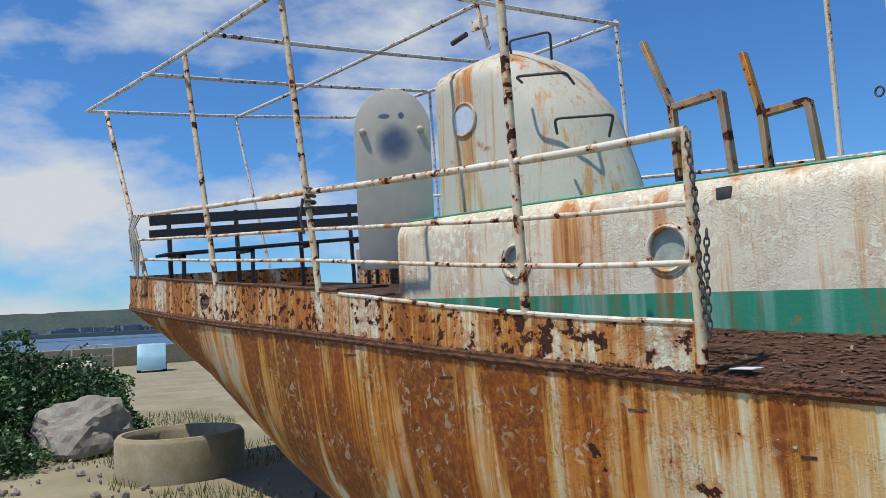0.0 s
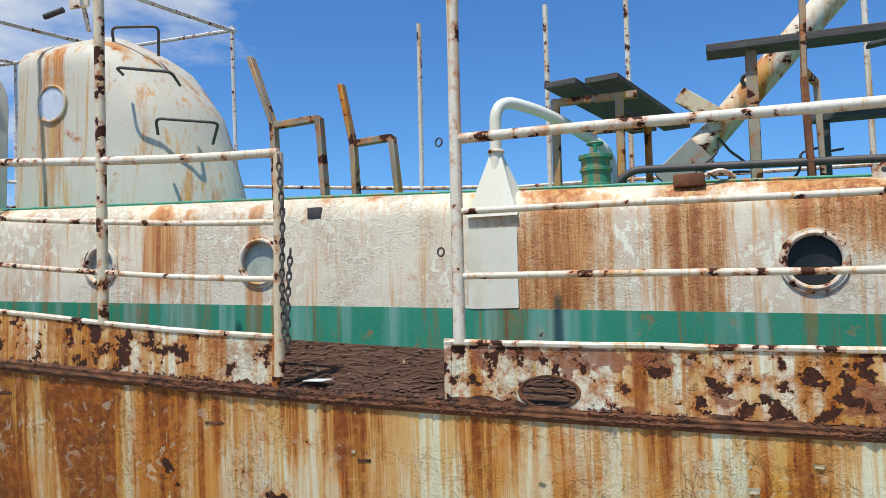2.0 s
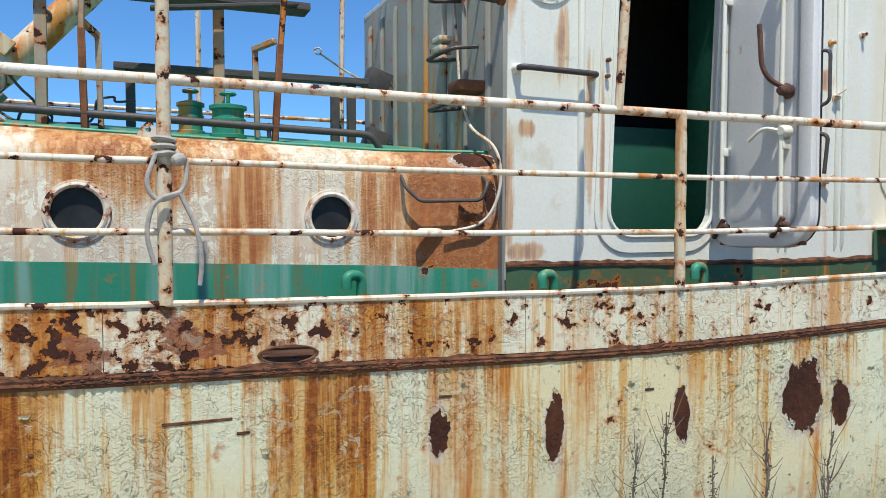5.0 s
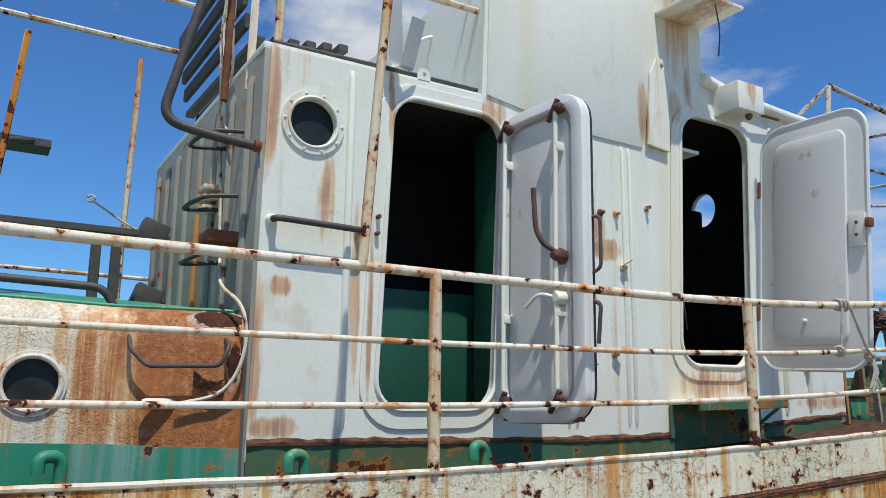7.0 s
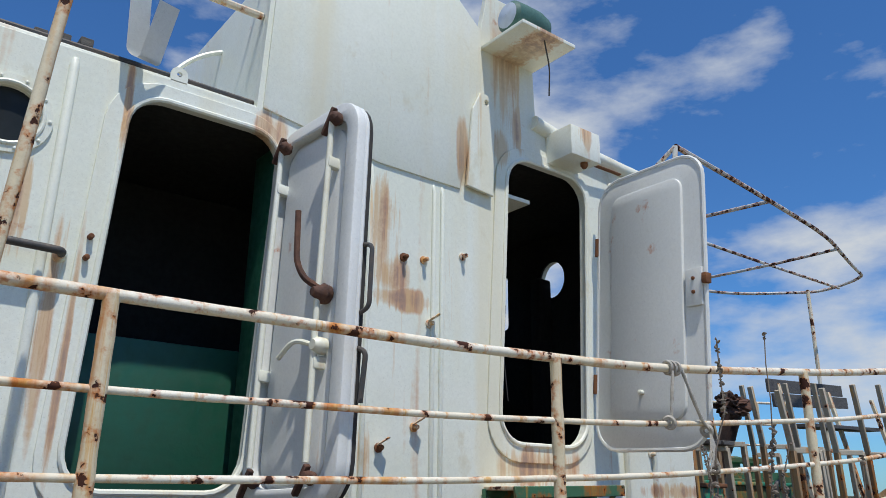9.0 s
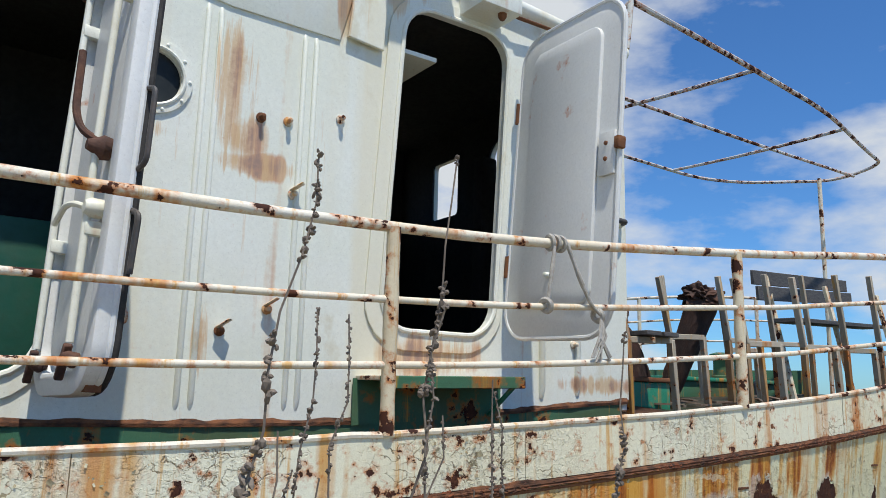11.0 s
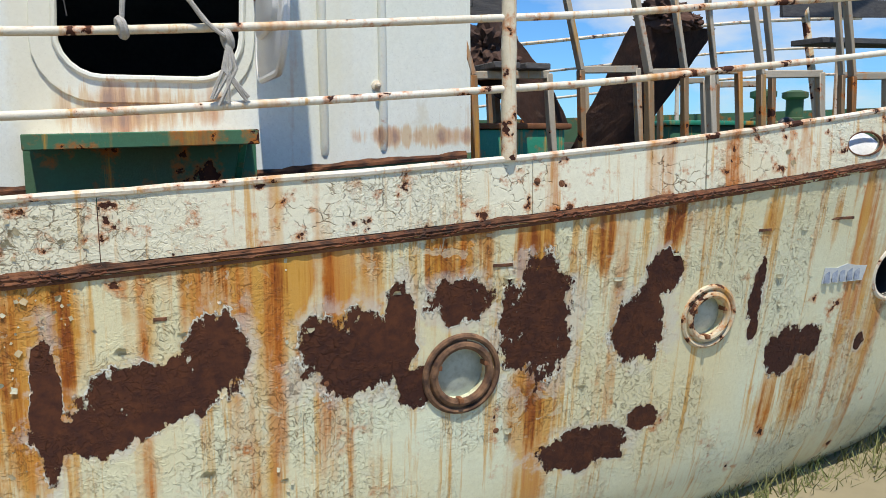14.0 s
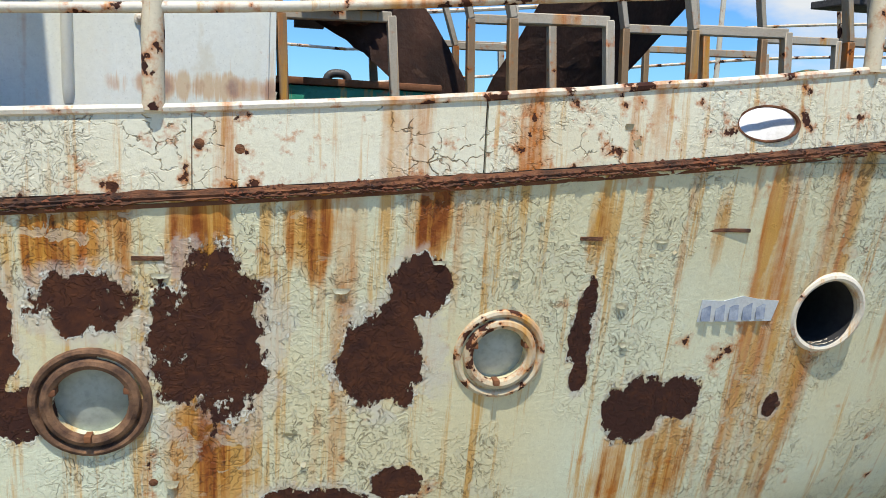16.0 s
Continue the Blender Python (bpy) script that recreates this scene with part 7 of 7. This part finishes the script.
# curled flakes of paint that stand off the plating
random.seed(21)
peel = thing("paint_flakes", "curled flakes of old paint on the hull side", "paint flakes", kind="stuff")
bm = bmesh.new()
for k in range(2600):
    x = random.uniform(-2.6, 9.3) if k < 1100 else random.uniform(1.8, 6.6)
    z = edge_z(x) - 0.04 - 0.85 * random.random() ** 1.6 if random.random() < 0.86 else random.uniform(edge_z(x) + 0.05, top_z(x) - 0.03)
    if noise.noise((x * 1.7, z * 1.2, 5.5)) + 0.4 * noise.noise((x * 6, z * 5, 2.5)) < 0.10:
        continue
    y = (hull_y(x, z) if z < edge_z(x) else side_y(x)) + 0.001
    if any(((x - sx) / (rx + 0.04)) ** 2 + ((z - sz) / (rz + 0.04)) ** 2 < 1 for sx, sz, rx, rz in HULL_SPOTS) or any(math.hypot(x - px_, z - pz_) < pr_ + 0.09 for px_, pz_, pr_, _ in PORTS):
        continue
    r = 0.004 + 0.014 * random.random() ** 2.4
    a = random.choice((1.57, 1.57, 4.71, 0.0, 3.14)) + random.uniform(-0.7, 0.7)
    c, s_ = math.cos(a), math.sin(a)
    asp = random.uniform(0.6, 1.8)
    rows_ = []
    for j in range(3):
        v_ = j / 2
        rows_.append([bm.verts.new((x + r * (c * v_ - s_ * asp * u_), y - 0.38 * r * v_ * v_ - 0.001, z + r * (s_ * v_ + c * asp * u_))) for u_ in (-0.5 + 0.2 * random.random(), 0.1 * random.random(), 0.5 - 0.2 * random.random())])
    for p_, q_ in zip(rows_, rows_[1:]):
        for i in range(2):
            bm.faces.new((p_[i], p_[i + 1], q_[i + 1], q_[i]))
part("flakes", bm, plain("flake_paint", (0.50, 0.50, 0.36), (0.44, 0.33, 0.17), 20, 0.7), peel)

# larger flaps of paint that curl off the plating
M_FLAP = plain("curled_paint", (0.62, 0.64, 0.50), (0.52, 0.46, 0.28), 14, 0.6)
rnd = random.Random(31)


def paint_flap(x, z, w, h, down):
    bm = bmesh.new()
    g_ = []
    for j in range(6):
        v = j / 5
        line = []
        for i in range(7):
            u = i / 6 - 0.5
            hh = h * (1 + 0.35 * noise.noise((x * 7 + u * 3, z * 5, 1.0)))
            zz = z + (-1 if down else 1) * hh * (v - 0.22 * v * v)
            xx = x + w * u * (1 - 0.35 * v) + 0.25 * h * noise.noise((x * 3, z * 9 + v, 4.0))
            line.append(bm.verts.new((xx, hull_y(xx, zz) - 0.001 - 0.42 * h * v * v * (1 - 0.8 * abs(u)), zz)))
        g_.append(line)
    for a_, b_ in zip(g_, g_[1:]):
        for i in range(6):
            bm.faces.new((a_[i], a_[i + 1], b_[i + 1], b_[i]))
    bmesh.ops.solidify(bm, geom=bm.faces[:], thickness=0.0015)
    part("paint_flap", bm, M_FLAP, boat, "curled flap of old paint")


for x, z in ((4.62, 1.34), (7.72, 1.50), (7.95, 1.47), (8.30, 1.37), (8.33, 1.24), (8.40, 1.57), (7.45, 1.42), (6.55, 1.42), (6.25, 1.33), (5.66, 1.30), (5.84, 1.34), (3.75, 1.28), (4.08, 1.22), (0.15, 1.24), (0.36, 1.33), (0.75, 1.22),
             (2.9, 1.24), (5.9, 0.86), (6.15, 0.80), (7.0, 0.86), (2.05, 1.30), (3.5, 1.22), (4.32, 1.24), (4.85, 1.30), (5.05, 1.18), (5.3, 1.36), (3.95, 1.34), (4.45, 1.12), (1.2, 1.12), (-0.6, 1.2), (-1.4, 1.3), (4.75, 1.05), (7.32, 0.98), (6.98, 1.46)):
    k = 2.2 if x == 4.62 else 1.0
    paint_flap(x, z, k * rnd.uniform(0.02, 0.055), k * rnd.uniform(0.012, 0.028), rnd.random() < 0.6)

# ---------------------------------------------------------------- the shore
ring_ = thing("well_ring", "weathered concrete well ring standing on the sand", "concrete ring")
M_CONC = plain("weathered_concrete", (0.28, 0.235, 0.135), (0.36, 0.31, 0.20), 5, 0.95, bump=0.9)
part("wall", lathe(bmesh.new(), (-8.95, 3.8, GROUND - 0.03), (0, 0, 1), [(0.60, 0), (0.72, 0), (0.72, 0.44), (0.705, 0.47), (0.62, 0.47), (0.60, 0.44), (0.60, 0.0)], 48, False), M_CONC, ring_)
part("rim", ring(bmesh.new(), (-8.95, 3.8, GROUND + 0.43), (0, 0, 1), 0.66, 0.045, 48, 6), M_CONC, ring_)
rock = thing("rock", "large pale grey limestone boulder", "rock")
M_ROCK = plain("limestone", (0.31, 0.29, 0.25), (0.21, 0.185, 0.145), 4, 0.95, bump=1.0)


def boulder(c, s, parent, seed):
    bm = bmesh.new()
    bmesh.ops.create_icosphere(bm, subdivisions=4, radius=1)
    for v in bm.verts:
        q = v.co * 1.3 + Vector((seed, 0, 0))
        k = 1 + 0.35 * noise.noise(q) + 0.16 * noise.noise(q * 2.6) + 0.06 * noise.noise(q * 7)
        v.co = Vector(c) + Vector((v.co.x * s[0], v.co.y * s[1], max(-0.4, v.co.z) * s[2])) * k
    part("stone", bm, M_ROCK, parent, smooth=False)


boulder((-11.6, 3.55, 0.45), (0.72, 0.62, 0.50), rock, 3)
stones = thing("stones", "scattered pale stones on the ground", "stones", kind="stuff")
random.seed(31)
bm = bmesh.new()
for k in range(260):
    x, y = random.uniform(-13, -6.5), random.uniform(0.3, 4.2)
    r = random.uniform(0.015, 0.07) * random.uniform(0.5, 1.2)
    bmesh.ops.create_icosphere(bm, subdivisions=1, radius=r, matrix=Matrix.LocRotScale((x, y, GROUND + r * 0.2), Euler((k, k * 2, k * 3)), (1, random.uniform(0.6, 1), random.uniform(0.5, 0.8))))
part("pebbles", bm, M_ROCK, stones, smooth=False)
M_LEAF = plain("dark_leaf", (0.022, 0.065, 0.014), (0.05, 0.12, 0.024), 3, 0.5)
M_GRASS = plain("dry_green_grass", (0.10, 0.15, 0.035), (0.20, 0.19, 0.07), 2, 0.8)
M_WEED = plain("dry_weed", (0.12, 0.098, 0.08), (0.21, 0.175, 0.14), 20, 0.9)


def shrub(c, s, count, seed, leaf):
    th = thing("shrub", "dense dark green shrub with small yellow-green tips", "shrub")
    rnd = random.Random(seed)
    bm = bmesh.new()
    for k in range(9):
        a = rnd.uniform(0, 6.3)
        e = Vector((c[0] + 0.7 * s[0] * math.cos(a), c[1] + 0.7 * s[1] * math.sin(a), c[2] + rnd.uniform(0.2, 0.8) * s[2]))
        tube(bm, [Vector((c[0], c[1], GROUND - 0.05)), Vector((c[0], c[1], GROUND)).lerp(e, 0.5) + Vector((0, 0, 0.1)), e], 0.025, 6, 0.006)
    part("stems", bm, M_WEED, th)
    verts, faces = [], []
    for k in range(count):
        while True:
            d = Vector((rnd.uniform(-1, 1), rnd.uniform(-1, 1), rnd.uniform(-0.3, 1)))
            if 0.55 < d.length < 1:
                break
        q = 0.8 + 0.45 * noise.noise(d * 2.3 + Vector((seed, 0, 0)))
        p = Vector(c) + Vector((d.x * s[0], d.y * s[1], d.z * s[2])) * q
        if p.z < GROUND:
            continue
        u = Vector((rnd.gauss(0, 1), rnd.gauss(0, 1), rnd.gauss(0, 0.7))).normalized()
        w = u.cross(Vector((rnd.gauss(0, 1), rnd.gauss(0, 1), rnd.gauss(0, 1)))).normalized()
        l = leaf * rnd.uniform(0.6, 1.3)
        i = len(verts)
        verts += [p, p + u * l * 0.5 + w * l * 0.28, p + u * l, p + u * l * 0.5 - w * l * 0.28]
        faces.append((i, i + 1, i + 2, i + 3))
    me = bpy.data.meshes.new("leaves")
    me.from_pydata([tuple(v) for v in verts], [], faces)
    me.materials.append(M_LEAF)
    ob = new("leaves", me)
    ob.parent = th
    tagged(ob, kind="stuff")
    return th


shrub((-13.3, 2.6, 0.75), (1.9, 1.7, 1.25), 16000, 1, 0.085)
shrub((-13.6, 4.0, 0.55), (1.3, 1.0, 1.0), 8000, 2, 0.085)
shrub((-12.2, 3.9, 0.35), (0.9, 0.7, 0.7), 5000, 4, 0.08)
shrub((-11.0, 2.2, 0.25), (0.8, 0.9, 0.45), 3600, 5, 0.075)
grass = thing("grass", "patches of short green and dry grass", "grass", kind="stuff")
rnd = random.Random(3)
verts, faces = [], []
for k in range(16000):
    x, y = rnd.uniform(-16, -5.5), rnd.uniform(-0.5, 6.5)
    if noise.noise((x * 0.6, y * 0.6, 4)) < 0.05:
        continue
    h, a = rnd.uniform(0.04, 0.14), rnd.uniform(0, 6.3)
    i = len(verts)
    verts += [(x - 0.008 * math.cos(a), y - 0.008 * math.sin(a), GROUND - 0.03), (x + 0.008 * math.cos(a), y + 0.008 * math.sin(a), GROUND - 0.03), (x + rnd.uniform(-0.05, 0.05), y + rnd.uniform(-0.05, 0.05), GROUND + h)]
    faces.append((i, i + 1, i + 2))
for k in range(2200):
    x, y = rnd.uniform(7.2, 10.8), rnd.uniform(2.9, 3.6)
    h, a = rnd.uniform(0.06, 0.2) * (0.5 + noise.noise((x * 1.3, y * 1.3, 7)) * 0.6 + 0.3), rnd.uniform(0, 6.3)
    i = len(verts)
    verts += [(x - 0.006 * math.cos(a), y - 0.006 * math.sin(a), GROUND - 0.03), (x + 0.006 * math.cos(a), y + 0.006 * math.sin(a), GROUND - 0.03), (x + rnd.uniform(-0.12, 0.12), y + rnd.uniform(-0.12, 0.12), GROUND + h)]
    faces.append((i, i + 1, i + 2))
me = bpy.data.meshes.new("blades")
me.from_pydata(verts, [], faces)
me.materials.append(M_GRASS)
gr = new("blades", me)
gr.parent = grass


def weed(x, y, h, seed, twigs):
    th = thing("dry_weed", "tall dry grey-brown weed stalk with seed pods", "weed", "dry weeds")
    rnd = random.Random(seed)
    bm = bmesh.new()
    lean = Vector((rnd.uniform(-0.02, 0.14), rnd.uniform(-0.05, 0.05), 1))
    pts = [Vector((x, y, GROUND - 0.02))]
    for i in range(12):
        pts.append(pts[-1] + lean * (h / 12) + Vector((rnd.uniform(-0.012, 0.012), rnd.uniform(-0.012, 0.012), 0)))
    tube(bm, pts, 0.006, 5, 0.003)
    for i in range(twigs):
        p = pts[rnd.randint(5, 11)]
        e = p + Vector((rnd.uniform(-0.09, 0.09), rnd.uniform(-0.06, 0.06), rnd.uniform(0.05, 0.2)))
        tube(bm, [p, p.lerp(e, 0.5) + Vector((0, 0, -0.01)), e], 0.002, 4, 0.001)
    part("stalk", bm, M_WEED, th)
    vs_, fs_ = [], []
    for i in range(160):
        t = rnd.uniform(0.35, 0.99) * 12
        p = pts[int(t)].lerp(pts[min(12, int(t) + 1)], t % 1) + Vector((rnd.uniform(-0.012, 0.012), rnd.uniform(-0.012, 0.012), 0))
        r = rnd.uniform(0.002, 0.006)
        k = len(vs_)
        vs_ += [p + Vector((r, 0, 0)), p + Vector((-r, r * 0.5, 0)), p + Vector((0, -r, r)), p + Vector((0, 0, -r))]
        fs_ += [(k, k + 1, k + 2), (k, k + 3, k + 1), (k + 1, k + 3, k + 2), (k, k + 2, k + 3)]
    me = bpy.data.meshes.new("seed_head")
    me.from_pydata([tuple(v) for v in vs_], [], fs_)
    me.materials.append(M_WEED)
    ob = new("seed_head", me)
    ob.parent = th
    tagged(ob, kind="stuff")


def pod_stalk(x0, x1, y, z1, seed, thick):
    """A crooked dry stalk from the ground to z1, set with knobbly pods."""
    th = thing("dry_weed", "crooked dry grey weed stalk covered in knobbly pods", "weed", "dry weeds")
    rnd = random.Random(seed)
    n_ = 26
    pts = []
    for i in range(n_ + 1):
        t = i / n_
        w = 0.011 if i else 0.0
        pts.append(Vector((x0 + (x1 - x0) * t ** 1.6 + rnd.uniform(-w, w), y + rnd.uniform(-w, w), GROUND - 0.02 + (z1 - GROUND) * t)))
    part("stalk", tube(bmesh.new(), pts, 0.0028 * (1 + 0.3 * thick), 6, 0.0014), M_WEED, th)
    bm = bmesh.new()
    for i in range(int(190 + 150 * thick)):
        t = rnd.uniform(0.30, 1.0)
        if noise.noise((t * 14, seed * 1.7, 0)) < -0.12:
            continue
        q = t * n_
        p = pts[int(q)].lerp(pts[min(n_, int(q) + 1)], q % 1)
        r = (0.0042 + 0.0046 * rnd.random() ** 2) * (0.75 + 0.3 * thick) * (1.15 - 0.75 * t * t)
        a = rnd.uniform(0, 6.3)
        m = Matrix.Translation(p + Vector((r * 0.9 * math.cos(a), r * 0.9 * math.sin(a), 0))) @ Matrix.Rotation(rnd.uniform(0, 3), 4, "X") @ Matrix.Diagonal((r * rnd.uniform(0.5, 1.3), r * rnd.uniform(0.4, 1.0), r * rnd.uniform(0.6, 1.7), 1))
        bmesh.ops.create_icosphere(bm, subdivisions=1, radius=1, matrix=m)
    ob = part("seed_head", bm, M_WEED, th, "dry brown pods", smooth=False)
    tagged(ob, kind="stuff")


for k, (x0, x1, z1, n_) in enumerate(((3.80, 4.03, 2.20, 2), (4.13, 4.31, 2.26, 2), (3.98, 4.09, 1.98, 1), (4.05, 4.17, 1.98, 1), (4.16, 4.24, 1.99, 1), (4.62, 4.72, 1.98, 2), (4.46, 4.42, 1.88, 1), (4.52, 4.48, 1.86, 1),
                                      (3.90, 3.99, 1.80, 1), (4.22, 4.28, 1.82, 1), (3.94, 4.05, 1.74, 1), (4.10, 4.12, 1.72, 1), (4.20, 4.18, 1.70, 1), (4.34, 4.36, 1.70, 1), (3.86, 3.90, 1.66, 1), (4.27, 4.33, 1.66, 1))):
    pod_stalk(x0, x1, 1.36 + 0.05 * (k % 4), z1 + 0.08, 40 + k, n_)
for k, (x, h) in enumerate(((2.2, 0.85), (2.5, 1.0), (2.62, 1.1), (2.72, 0.95), (3.05, 0.9), (3.15, 1.0), (3.3, 0.8), (3.45, 0.95))):
    weed(x, 2.25 + 0.07 * (k % 3), h, 70 + k, 14)

# quay wall, parked cars, pier and far town
quay = tagged(part("quay_wall", box(bmesh.new(), (-60.5, -60, -1.2), (-59.5, 60, 0.75), 0.05), M_CONC), "low weathered quay wall", "wall", kind="structure")
gt = thing("metal_gate", "white pipe gate frame by the quay", "gate")
gx = -54.0
for y in (15.4, 18.0):
    part("post", tube(bmesh.new(), [(gx, y, ground_z(gx)), (gx, y, ground_z(gx) + 1.75)], 0.05, 8), M_RAIL, gt)
for z in (1.0, 1.72):
    part("bar", tube(bmesh.new(), [(gx, 15.4, ground_z(gx) + z), (gx, 18.0, ground_z(gx) + z)], 0.045, 8), M_RAIL, gt)


def vehicle(name, label, cx, cy, length, width, height, color, yaw):
    th = thing(name, label, "car")
    th.matrix_world = pose(cx, cy, ground_z(cx), 0, 0, yaw)
    l, w, h = length / 2, width / 2, height
    prof = [(-l, 0.25), (-l, 0.75), (-l * 0.93, h * 0.62), (-l * 0.72, h * 0.95), (-l * 0.3, h), (l * 0.25, h * 0.97), (l * 0.55, h * 0.66), (l * 0.95, h * 0.55), (l, 0.5), (l, 0.25)]
    bm = plate(prof, [], width, 0.08)
    part("body", shift(bm, 0, -w, 0), color, th)
    win = [(-l * 0.80, h * 0.66), (-l * 0.66, h * 0.90), (l * 0.22, h * 0.90), (l * 0.48, h * 0.66)]
    for y in (-w - 0.012, w - 0.006):
        part("side_window", shift(plate(win, [], 0.018), 0, y, 0), M_GLASSDARK, th)
    part("rear_window", beam(bmesh.new(), (-l * 0.945, 0, h * 0.66), (-l * 0.75, 0, h * 0.92), width * 0.72, 0.05, up=(1, 0, 0)), M_GLASSDARK, th)
    for x in (-l * 0.62, l * 0.62):
        for y in (-w + 0.08, w - 0.08):
            tyre = part("wheel", lathe(bmesh.new(), (x, y, 0.3), (0, 1, 0), [(0.02, -0.1), (0.28, -0.1), (0.3, -0.06), (0.3, 0.06), (0.28, 0.1), (0.02, 0.1)], 20), M_GASKET, th)
            part("hub", lathe(bmesh.new(), (x, y + (0.1 if y > 0 else -0.1), 0.3), (0, 1, 0), [(0.01, -0.012), (0.17, -0.012), (0.17, 0.012), (0.01, 0.012)], 16), M_RAIL, tyre)
    part("plate_bar", box(bmesh.new(), (-l - 0.02, -0.26, 0.62), (-l + 0.01, 0.26, 0.74)), M_DOOR, th, "pale plate")


vehicle("car", "pale blue small van parked by the quay", -44, 16.8, 3.4, 1.5, 1.5, plain("pale_blue_paint", (0.30, 0.52, 0.62), (0.34, 0.56, 0.65), 2, 0.25), 159)
vehicle("car", "white car parked beyond the shrubs", -55.0, 6.0, 4.2, 1.7, 1.4, M_DOOR, 80)
skiff = thing("rowing_boat", "small white upturned boat by the gate", "boat")
part("hull", turned(lathe(bmesh.new(), (0, 0, 0), (1, 0, 0), [(0.02, -1.5), (0.35, -1.1), (0.5, -0.3), (0.5, 0.6), (0.4, 1.4)], 20), pose(-52.0, 14.8, -0.3, 0, 0, 60)), M_RAIL, skiff)
pier = thing("pier", "long low dark pier out in the bay", "pier")
part("deck", box(bmesh.new(), (-420, 60, 0.2), (-400, 175, 2.4), 0.1), M_ROCK, pier)
part("light_tower", lathe(bmesh.new(), (-410, 168, 2.3), (0, 0, 1), [(1.6, 0), (1.2, 5), (1.6, 5.2), (1.2, 6.5), (0.3, 7)], 12), M_RAIL, pier)
town = thing("far_houses", "pale houses scattered along the far shore", "houses", kind="stuff")
rnd = random.Random(9)
bm = bmesh.new()
for k in range(160):
    a = radians(rnd.uniform(140, 175))
    R = 1478 - rnd.uniform(0, 12)
    w, h = rnd.uniform(5, 13), rnd.uniform(5, 14)
    box(bm, (R * math.cos(a) - w, R * math.sin(a) - w, -1), (R * math.cos(a) + w, R * math.sin(a) + w, h))
part("houses", bm, plain("far_masonry", (0.22, 0.24, 0.27), (0.12, 0.14, 0.17), 0.05, 0.9), town, smooth=False)
